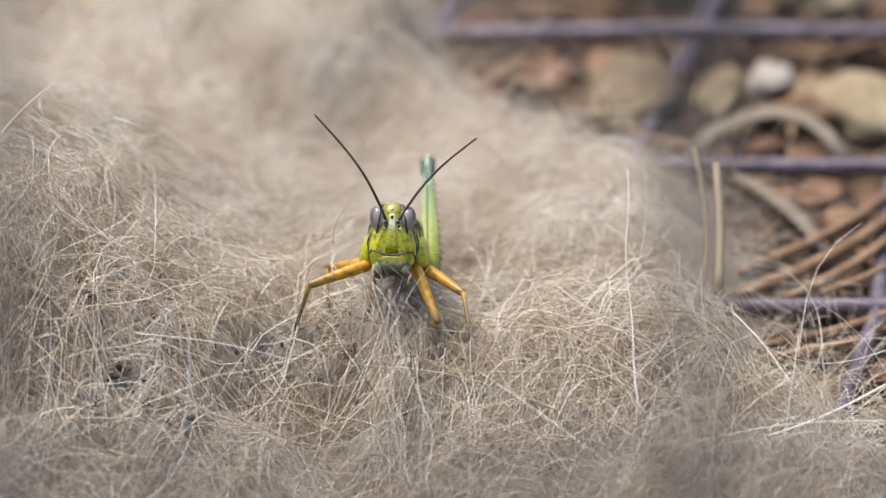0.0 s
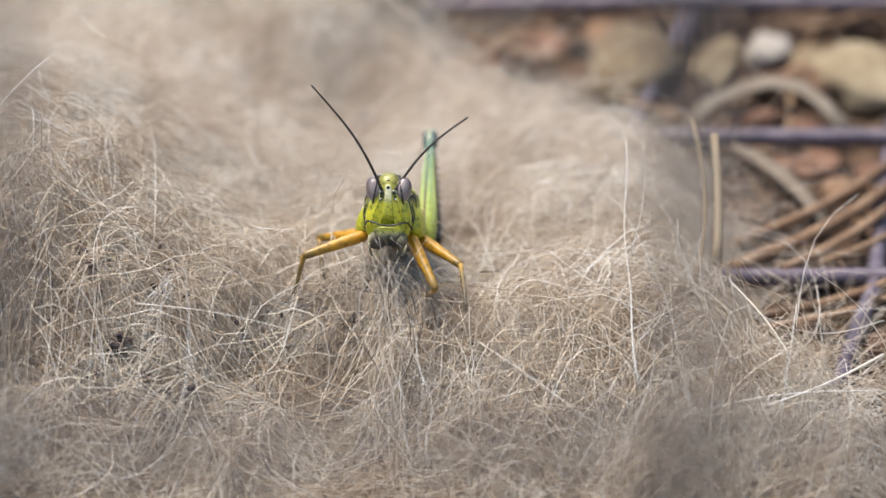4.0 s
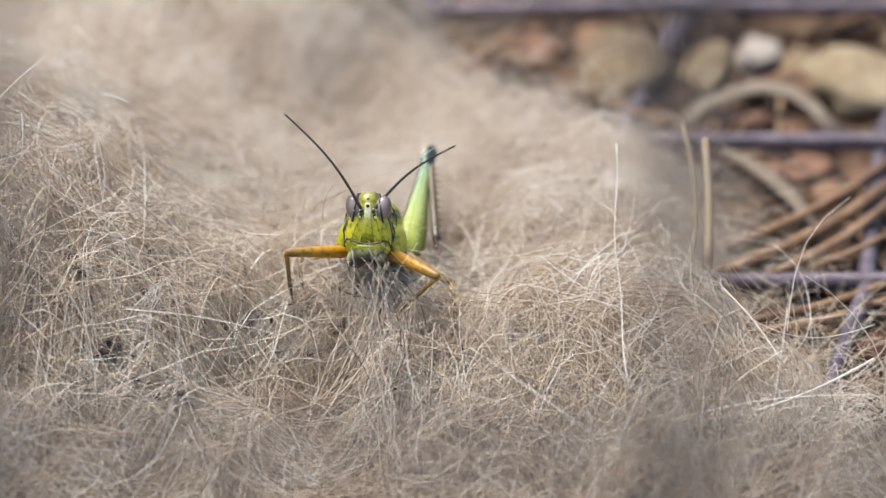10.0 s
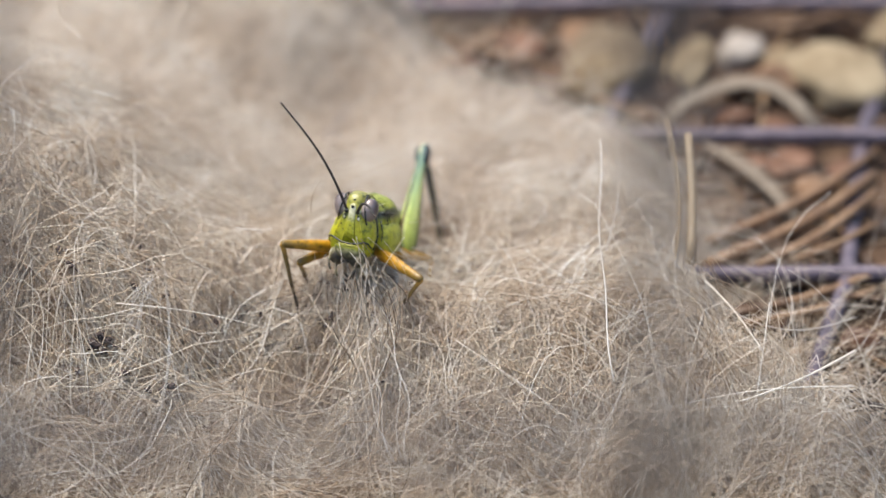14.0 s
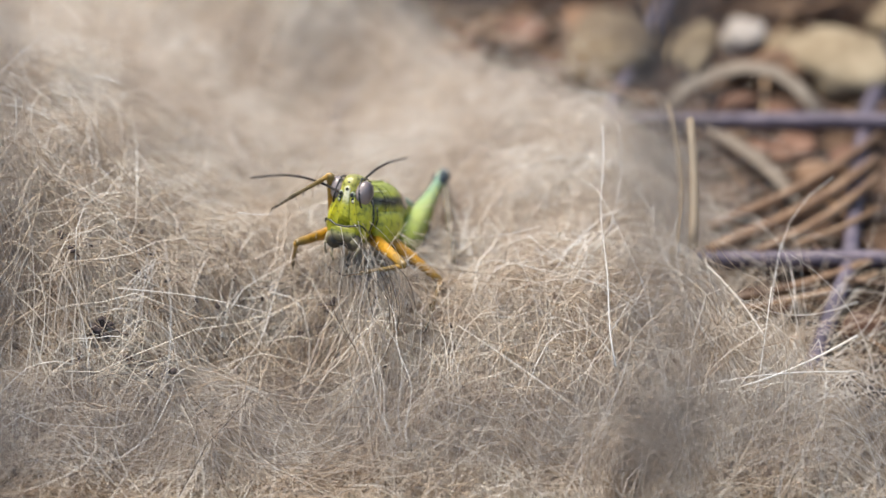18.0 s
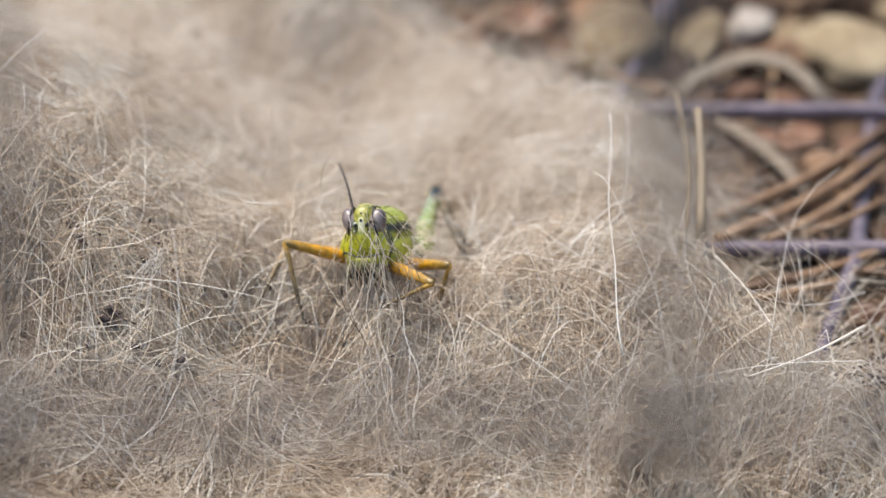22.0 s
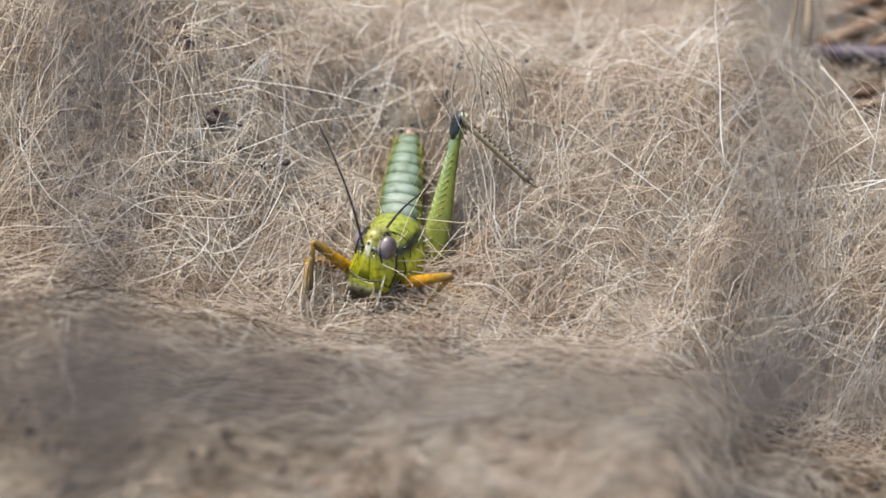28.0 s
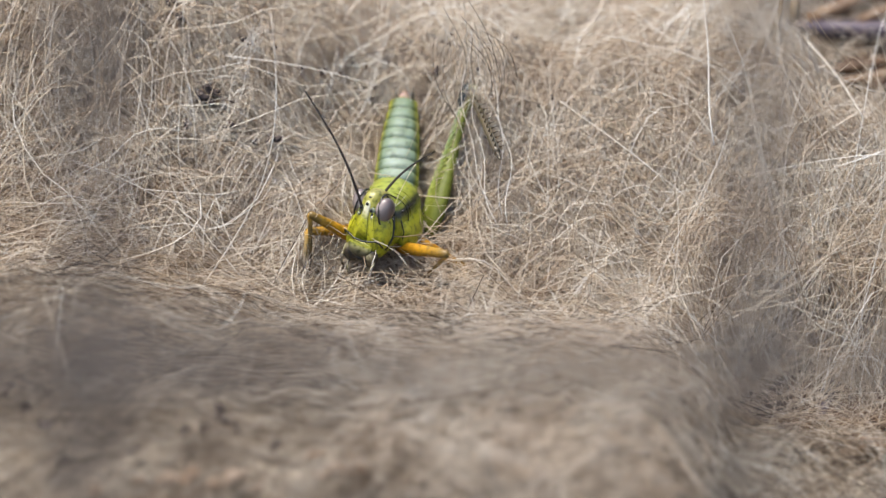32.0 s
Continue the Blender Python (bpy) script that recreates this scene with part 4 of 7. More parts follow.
pebble("wood_chip", WOOD, -16.1, -60.7, (1.2, 0.6), 200, "pinkish splinter of wood lying in the fur", "wood chip", 0.5, -2.56, 0, fur_height)
pebble("wood_chip", WOOD, -25.2, -62.0, (1.5, 0.8), 201, "pinkish splinter of wood lying in the fur", "wood chip", 0.5, -2.13, 50, fur_height)
pebble("wood_chip", WOOD, -14.1, -59.9, (1.2, 0.6), 202, "pinkish splinter of wood lying in the fur", "wood chip", 0.5, -2.56, 100, fur_height)
pebble("wood_chip", WOOD, -31.0, -60.9, (1.0, 0.5), 203, "pinkish splinter of wood lying in the fur", "wood chip", 0.5, -3.20, 150, fur_height)
pebble("wood_chip", WOOD, -18.3, -57.9, (1.0, 0.5), 204, "pinkish splinter of wood lying in the fur", "wood chip", 0.5, -3.20, 200, fur_height)
pebble("wood_chip", WOOD, 35.5, -39.3, (3.3, 0.9), 205, "orange-tan splinter of wood on the soil", "wood chip", 0.25, -1.0, 8)
pebble("wood_chip", WOOD, 31.6, -40.1, (2.5, 0.7), 206, "orange-tan splinter of wood on the soil", "wood chip", 0.25, -1.0, 33)

# ---- single hairs and specks on the fur ----
def single_hair(a, b, r, bow, mat=PALE_HAIR, wave=0.0, label="long loose white hair standing out of the fur"):
    a, b = Vector(a), Vector(b)
    along = b - a
    side = along.cross(FWD).normalized()
    pts = []
    for k in range(15):
        u = k / 14
        pts.append(a + along * u + side * (bow * math.sin(math.pi * u) + wave * math.sin(4 * math.pi * u)) * along.length)
    return tagged(mesh_object("loose_hair", *tube(pts, r, r * 0.55, 6), mat), label, "hair", "loose hairs on the fur")


def speck(x, y, lift, size, seed):
    rng = random.Random(seed)
    z = float(fur_height(np.array(x), np.array(y))) + lift
    skins = []
    for k in range(rng.randint(2, 4)):
        c = (rng.uniform(-0.5, 0.5) * size, rng.uniform(-0.5, 0.5) * size, rng.uniform(-0.3, 0.4) * size)
        skins.append(ellipsoid(c, (size * rng.uniform(0.25, 0.55), size * rng.uniform(0.3, 0.8), size * rng.uniform(0.2, 0.4)), 7, 5))
    ob = mesh_object("dark_speck", *joined(*skins), DEBRIS, None, mm(x, y, z, rng.uniform(-30, 30), rng.uniform(-30, 30), rng.uniform(0, 360)))
    return tagged(ob, "small dark brown plant crumb caught in fur", "debris", "plant crumbs in the fur")


single_hair((18.9, -15.5, -9.2), (18.2, 5.8, 5.8), 0.075, 0.02, PALE_HAIR, 0.006)
single_hair((18.7, 0.0, -3.8), (20.0, 7.5, 4.7), 0.060, -0.06, PALE_HAIR, 0.000)
single_hair((28.8, -0.7, -7.0), (33.8, -10.2, -9.2), 0.100, 0.03, PALE_HAIR, 0.000)
single_hair((43.2, -8.5, -10.3), (30.8, -14.5, -12.5), 0.130, 0.03, PALE_HAIR, 0.000)
single_hair((42.7, -13.7, -11.1), (22.5, -16.6, -12.1), 0.060, -0.04, PALE_HAIR, 0.000)
single_hair((-44.0, 9.2, 7.6), (-38.4, 12.0, 12.2), 0.090, 0.04, PALE_HAIR, 0.000)
single_hair((-34.1, 18.1, 10.6), (-37.5, 21.5, 12.5), 0.060, 0.05, PALE_HAIR, 0.000)
single_hair((3.6, -11.3, -7.1), (16.4, -21.0, -11.7), 0.050, 0.01, PALE_HAIR, 0.000)
single_hair((-29.9, -6.8, -5.5), (-14.4, -9.9, -6.7), 0.050, 0.03, PALE_HAIR, 0.000)
single_hair((-18.2, -0.4, -0.7), (-14.4, -0.5, -0.8), 0.060, -0.03, PALE_HAIR, 0.000)
single_hair((-10.8, 2.0, -0.5), (-9.7, 4.6, 1.9), 0.050, 0.10, TAN_HAIR, 0.000)
single_hair((-32.9, 11.9, 8.1), (-30.1, 11.4, 7.3), 0.060, 0.05, PALE_HAIR, 0.000)
single_hair((44.0, -1.7, -10.7), (30.1, -6.2, -6.5), 0.050, 0.12, PALE_HAIR, 0.000)
single_hair((34.2, -7.1, -11.8), (37.5, 1.7, -8.8), 0.050, -0.15, PALE_HAIR, 0.000)
single_hair((28.8, -10.7, -10.1), (25.6, 2.3, -3.9), 0.050, 0.08, PALE_HAIR, 0.000)
single_hair((-2.4, -22.4, -14.0), (-4.6, -5.9, -4.1), 0.040, 0.05, PALE_HAIR, 0.020)
single_hair((-1.8, -21.3, -14.1), (-6.8, -5.1, -0.7), 0.035, -0.07, PALE_HAIR, 0.020)
single_hair((-2.6, -21.0, -13.6), (-5.2, -5.7, -1.7), 0.040, 0.09, PALE_HAIR, 0.015)
single_hair((-1.3, -22.4, -14.0), (-3.8, -7.9, -5.4), 0.045, -0.06, PALE_HAIR, 0.020)
single_hair((-3.2, -19.6, -13.3), (-7.9, -4.5, 0.2), 0.030, 0.08, PALE_HAIR, 0.020)
single_hair((-8.7, -10.3, -11.3), (-8.0, -7.5, 1.2), 0.048, -0.21, NEAR, 0.000)
single_hair((-6.1, -7.6, -6.8), (-6.1, -7.5, 2.6), 0.047, -0.05, STRAY, 0.000)
single_hair((-5.2, -8.0, -7.5), (-6.5, -6.7, 1.8), 0.044, -0.15, STRAY, 0.000)
single_hair((-1.6, -7.1, -6.0), (-5.0, -6.7, 2.0), 0.030, -0.13, STRAY, 0.000)
single_hair((-5.1, -8.9, -9.0), (-5.5, -7.7, 1.0), 0.030, 0.19, STRAY, 0.000)
single_hair((-2.7, -8.3, -8.0), (-3.4, -8.1, 2.4), 0.029, -0.19, FUR, 0.000)
single_hair((-6.3, -9.5, -9.9), (-5.5, -8.5, 2.1), 0.034, -0.09, FUR, 0.000)
single_hair((-2.3, -7.9, -7.4), (-5.7, -6.6, 1.8), 0.049, -0.06, NEAR, 0.000)
single_hair((-2.0, -9.0, -9.2), (-3.8, -9.6, 0.5), 0.026, -0.14, STRAY, 0.000)
single_hair((-3.1, -8.6, -8.6), (-5.5, -9.5, -1.2), 0.047, -0.11, NEAR, 0.000)
single_hair((-1.0, -10.0, -10.8), (-4.5, -10.2, -0.7), 0.049, -0.18, FUR, 0.000)
single_hair((-6.3, -8.0, -7.5), (-7.6, -8.1, 0.3), 0.027, 0.08, FUR, 0.000)
single_hair((-3.9, -9.4, -9.8), (-6.1, -7.6, -0.0), 0.029, -0.20, NEAR, 0.000)
single_hair((-1.9, -7.9, -7.4), (-4.0, -8.5, -0.2), 0.029, 0.21, STRAY, 0.000)
single_hair((-6.0, -10.4, -11.5), (-5.9, -8.4, 0.3), 0.028, 0.17, NEAR, 0.000)
single_hair((-2.4, -9.9, -10.7), (-5.1, -8.8, 0.7), 0.036, 0.22, STRAY, 0.000)
single_hair((-3.6, -9.6, -10.1), (-4.8, -9.0, -0.3), 0.032, -0.04, STRAY, 0.000)
single_hair((-0.6, -7.7, -7.0), (-4.3, -8.3, -0.9), 0.047, -0.14, NEAR, 0.000)
single_hair((-2.0, -8.3, -8.0), (-6.6, -9.1, -1.6), 0.044, 0.09, STRAY, 0.000)
single_hair((-6.5, -8.0, -7.5), (-6.2, -9.3, -0.9), 0.044, 0.08, FUR, 0.000)
single_hair((-4.0, -10.0, -10.8), (-5.1, -8.5, 0.5), 0.044, -0.08, FUR, 0.000)
single_hair((-6.6, -9.8, -10.5), (-8.8, -9.5, -0.6), 0.041, 0.10, NEAR, 0.000)
single_hair((-3.5, -9.4, -9.8), (-7.9, -8.7, -1.8), 0.049, 0.01, STRAY, 0.000)
single_hair((-2.7, -8.0, -7.5), (-5.9, -10.2, -0.9), 0.042, -0.04, NEAR, 0.000)
single_hair((-3.2, -8.0, -7.5), (-6.9, -8.7, -1.9), 0.030, 0.04, STRAY, 0.000)
single_hair((-1.6, -7.2, -6.2), (-5.9, -9.2, -0.7), 0.031, -0.20, STRAY, 0.000)
single_hair((1.2, -8.9, -9.0), (-3.5, -9.1, -0.3), 0.034, 0.07, STRAY, 0.000)
single_hair((-6.5, -7.1, -6.0), (-7.2, -9.8, -1.3), 0.032, -0.04, STRAY, 0.000)
single_hair((-7.7, -8.9, -9.1), (-7.0, -10.0, -1.4), 0.032, 0.01, FUR, 0.000)
single_hair((-3.2, -9.8, -10.5), (-3.8, -8.6, -0.3), 0.034, -0.16, NEAR, 0.000)
single_hair((-10.0, -9.1, -9.4), (-9.5, -10.0, -1.4), 0.047, -0.22, STRAY, 0.000)
single_hair((-2.6, -8.2, -7.8), (-7.8, -8.4, -0.9), 0.039, -0.03, STRAY, 0.000)
single_hair((-6.4, -8.4, -8.1), (-7.9, -8.7, -1.3), 0.029, 0.04, FUR, 0.000)
single_hair((-6.3, -10.4, -11.5), (-7.8, -8.7, 0.1), 0.032, -0.01, STRAY, 0.000)
single_hair((-10.8, -7.2, -6.2), (-8.2, -9.2, 0.6), 0.035, -0.01, FUR, 0.000)
single_hair((-2.7, -8.7, -8.7), (-6.2, -7.7, 0.4), 0.043, -0.09, NEAR, 0.000)
single_hair((-7.4, -9.1, -9.4), (-7.6, -8.8, -1.0), 0.028, 0.11, FUR, 0.000)
single_hair((-2.4, -9.6, -10.1), (-6.7, -10.0, -0.2), 0.034, 0.08, STRAY, 0.000)
single_hair((-3.5, -10.2, -11.1), (-5.3, -8.3, -0.7), 0.039, -0.21, NEAR, 0.000)
single_hair((-8.2, -9.3, -9.6), (-8.1, -9.1, -1.9), 0.046, -0.01, STRAY, 0.000)
single_hair((-4.8, -8.1, -7.7), (-5.0, -10.2, -0.5), 0.044, 0.04, NEAR, 0.000)
single_hair((-4.7, -8.9, -9.1), (-5.6, -9.0, -0.3), 0.033, -0.15, STRAY, 0.000)
single_hair((-3.3, -9.8, -10.4), (-5.4, -9.2, -1.4), 0.026, 0.10, STRAY, 0.000)
single_hair((-2.6, -9.9, -10.7), (-4.1, -8.8, 1.1), 0.041, 0.20, STRAY, 0.000)
single_hair((-2.7, -7.7, -7.0), (-4.1, -9.4, 0.1), 0.045, -0.19, STRAY, 0.000)
single_hair((-3.9, -7.3, -6.4), (-5.6, -9.6, 0.4), 0.039, 0.11, STRAY, 0.000)
single_hair((-30.7, -7.1, -8.9), (-25.5, -5.5, -3.1), 0.046, 0.12, PALE_HAIR, 0.000)
single_hair((-30.3, -7.5, -9.5), (-26.0, -6.0, -3.6), 0.054, -0.03, PALE_HAIR, 0.000)
single_hair((-30.1, -6.8, -9.0), (-27.5, -6.1, -4.2), 0.054, 0.07, PALE_HAIR, 0.000)
single_hair((-28.4, -8.0, -9.7), (-26.7, -6.2, -1.1), 0.039, -0.02, PALE_HAIR, 0.000)
single_hair((-30.6, -8.7, -10.9), (-26.3, -5.6, -2.9), 0.042, 0.14, PALE_HAIR, 0.000)
single_hair((-30.4, -8.1, -10.0), (-26.3, -3.8, -3.7), 0.054, -0.08, PALE_HAIR, 0.000)
single_hair((-28.6, -9.0, -10.3), (-28.1, -6.6, -4.3), 0.035, 0.03, PALE_HAIR, 0.000)
single_hair((-29.7, -8.8, -10.7), (-27.3, -5.6, -5.0), 0.050, -0.10, PALE_HAIR, 0.000)
single_hair((-28.8, -7.5, -9.7), (-27.4, -3.6, -4.9), 0.039, -0.24, PALE_HAIR, 0.000)
single_hair((-28.2, -6.9, -9.5), (-27.7, -5.4, -1.3), 0.035, -0.17, PALE_HAIR, 0.000)
single_hair((-29.4, -9.2, -10.9), (-25.6, -5.6, -2.4), 0.038, 0.12, PALE_HAIR, 0.000)
single_hair((-28.3, -7.4, -9.6), (-26.6, -3.7, -2.9), 0.032, 0.10, PALE_HAIR, 0.000)
single_hair((-28.4, -8.1, -9.8), (-26.2, -3.5, -2.7), 0.049, 0.02, PALE_HAIR, 0.000)
single_hair((-30.6, -8.8, -11.0), (-27.0, -6.4, -3.7), 0.031, -0.24, PALE_HAIR, 0.000)
single_hair((-29.4, -9.0, -10.6), (-27.8, -6.8, -3.6), 0.041, -0.15, PALE_HAIR, 0.000)
single_hair((12.0, -1.1, -1.9), (3.1, -1.7, -2.8), 0.028, 0.05, PALE_HAIR, 0.000)
single_hair((-31.5, -27.8, -19.1), (-24.5, -13.7, 4.4), 0.070, -0.12, PALE_HAIR, 0.000)
single_hair((-29.4, -21.3, -12.1), (-27.5, -17.9, -8.4), 0.060, 0.10, PALE_HAIR, 0.000)
speck(-31.4, -8.6, 3.3, 0.78, 215)
speck(-32.3, -9.2, 3.3, 0.84, 198)
speck(-31.6, -9.4, 3.3, 0.78, 210)
speck(-30.8, -8.9, 3.3, 0.78, 225)
speck(-34.5, -4.2, 3.3, 0.78, 160)
speck(-35.4, -2.6, 3.3, 0.78, 145)
speck(-27.0, -1.4, 3.3, 0.45, 300)
speck(-28.2, -4.0, 3.3, 0.78, 275)
speck(-8.1, -2.3, 3.3, 0.45, 640)
speck(-9.7, -3.0, 3.3, 0.78, 610)
speck(-25.2, -4.3, 3.3, 0.45, 330)
speck(-22.5, -4.5, 3.3, 0.45, 380)
speck(-4.7, -3.8, 3.3, 0.45, 700)
speck(-18.7, -1.2, 3.3, 0.45, 450)
speck(-31.9, -9.2, 3.3, 0.78, 205)
speck(-32.4, -9.7, 3.3, 0.45, 195)
speck(-35.0, -3.7, 3.3, 0.45, 150)
speck(-27.4, -4.3, 3.3, 0.45, 290)
speck(-8.9, -2.7, 3.3, 0.78, 625)
speck(-7.0, -0.5, 3.3, 0.45, 660)
speck(-7.5, 0.8, 3.3, 0.45, 650)
speck(-15.9, -1.9, 3.3, 0.45, 500)
speck(-26.6, -12.3, 3.3, 0.45, 300)
speck(-25.0, -11.7, 3.3, 0.97, 330)
speck(-28.8, -11.4, 3.3, 0.78, 260)
speck(-12.5, -4.6, 3.3, 0.45, 560)
speck(-0.8, -0.0, 3.3, 0.45, 770)
speck(-33.2, -11.3, 3.3, 0.78, 180)
speck(-27.9, 0.7, 3.3, 0.45, 285)
speck(3.1, -5.9, 3.3, 0.45, 840)
speck(-3.5, -9.3, 3.3, 0.45, 720)
speck(-20.3, -3.6, 3.3, 0.78, 420)
speck(-28.1, -54.1, 1.6, 1.00, 1140)
speck(-30.1, -55.2, 1.6, 1.00, 1110)
speck(-25.5, -54.1, 1.6, 1.00, 1200)
speck(-27.2, -51.8, 1.6, 1.45, 1145)
speck(-14.5, -55.4, 1.6, 1.00, 1430)
speck(-16.1, -55.1, 1.6, 1.00, 1410)
speck(-13.9, -52.5, 1.6, 1.45, 1425)
speck(-17.7, -43.2, 1.6, 1.00, 1230)
speck(-6.7, -35.3, 1.6, 1.00, 1430)
speck(-45.1, -52.0, 1.6, 1.00, 800)
speck(-43.2, -54.0, 1.6, 1.00, 850)
speck(-46.8, -50.2, 1.6, 1.00, 730)
speck(-34.5, -57.7, 1.6, 1.00, 1050)
speck(-21.7, -56.7, 1.6, 1.00, 1300)
speck(-41.1, -59.2, 1.6, 1.00, 950)
pebble("wood_chip", WOOD, -31.5, -61.3, (0.8, 0.5), 300, "pinkish splinter of wood lying in the fur", "wood chip", 0.5, -3.76, 0, fur_height)
pebble("wood_chip", WOOD, -29.2, -60.8, (1.0, 0.6), 301, "pinkish splinter of wood lying in the fur", "wood chip", 0.5, -3.20, 67, fur_height)
pebble("wood_chip", WOOD, -26.8, -62.3, (0.9, 0.5), 302, "pinkish splinter of wood lying in the fur", "wood chip", 0.5, -3.56, 134, fur_height)
pebble("wood_chip", WOOD, -33.7, -61.6, (0.7, 0.4), 303, "pinkish splinter of wood lying in the fur", "wood chip", 0.5, -4.57, 201, fur_height)
pebble("wood_chip", WOOD, -14.9, -59.0, (0.8, 0.4), 304, "pinkish splinter of wood lying in the fur", "wood chip", 0.5, -4.27, 268, fur_height)
pebble("wood_chip", WOOD, -17.4, -61.1, (0.8, 0.4), 305, "pinkish splinter of wood lying in the fur", "wood chip", 0.5, -4.27, 335, fur_height)
pebble("wood_chip", WOOD, -23.1, -62.7, (0.8, 0.5), 306, "pinkish splinter of wood lying in the fur", "wood chip", 0.5, -4.00, 402, fur_height)
pebble("wood_chip", WOOD, -37.3, -63.5, (0.9, 0.5), 307, "pinkish splinter of wood lying in the fur", "wood chip", 0.5, -3.56, 469, fur_height)
stalk("twig", (-29.9, -11.3, -11.0), (-24.5, -11.3, -12.5), 0.16, DEBRIS, "thin dark twig caught in the fur", "twig", -0.15)
stalk("plant_fibre", (-17.6, -1.4, -9.2), (-8.2, 3.0, -8.0), 0.07, DEBRIS, "thin dark dry plant fibre tangled in fur", "plant fibre", 0.10, "dark fibres in the fur")
stalk("plant_fibre", (-15.9, -1.9, -10.2), (-10.3, -0.7, -8.3), 0.06, DEBRIS, "thin dark dry plant fibre tangled in fur", "plant fibre", -0.10, "dark fibres in the fur")
stalk("plant_fibre", (-10.4, 3.0, -8.0), (-5.3, -1.7, -7.7), 0.07, DEBRIS, "thin dark dry plant fibre tangled in fur", "plant fibre", 0.15, "dark fibres in the fur")
stalk("plant_fibre", (-19.8, -3.5, -10.5), (-16.0, 0.3, -9.0), 0.06, DEBRIS, "thin dark dry plant fibre tangled in fur", "plant fibre", 0.10, "dark fibres in the fur")
stalk("plant_fibre", (-8.1, -0.9, -8.2), (-7.3, 2.8, -7.9), 0.09, DEBRIS, "thin dark dry plant fibre tangled in fur", "plant fibre", 0.10, "dark fibres in the fur")
stalk("plant_fibre", (-2.2, -0.5, -7.7), (-4.8, 3.3, -8.2), 0.06, DEBRIS, "thin dark dry plant fibre tangled in fur", "plant fibre", 0.20, "dark fibres in the fur")
stalk("plant_fibre", (-31.6, -8.2, -7.4), (-28.8, -9.9, -9.0), 0.09, DEBRIS, "thin dark dry plant fibre tangled in fur", "plant fibre", 0.20, "dark fibres in the fur")
stalk("plant_fibre", (-35.1, -2.8, -2.4), (-33.6, -4.6, -3.2), 0.10, DEBRIS, "thin dark dry plant fibre tangled in fur", "plant fibre", 0.10, "dark fibres in the fur")
stalk("plant_fibre", (-28.2, 0.8, -4.0), (-26.0, -0.4, -5.8), 0.08, DEBRIS, "thin dark dry plant fibre tangled in fur", "plant fibre", 0.20, "dark fibres in the fur")
stalk("plant_fibre", (-32.7, -9.7, -9.1), (-30.8, -8.0, -7.6), 0.13, DEBRIS, "thin dark dry plant fibre tangled in fur", "plant fibre", 0.10, "dark fibres in the fur")
stalk("plant_fibre", (-12.5, -4.9, -12.3), (-7.5, -5.5, -11.2), 0.05, DEBRIS, "thin dark dry plant fibre tangled in fur", "plant fibre", -0.20, "dark fibres in the fur")
stalk("plant_fibre", (3.8, 6.1, -9.9), (8.4, 8.4, -10.3), 0.05, DEBRIS, "thin dark dry plant fibre tangled in fur", "plant fibre", 0.10, "dark fibres in the fur")

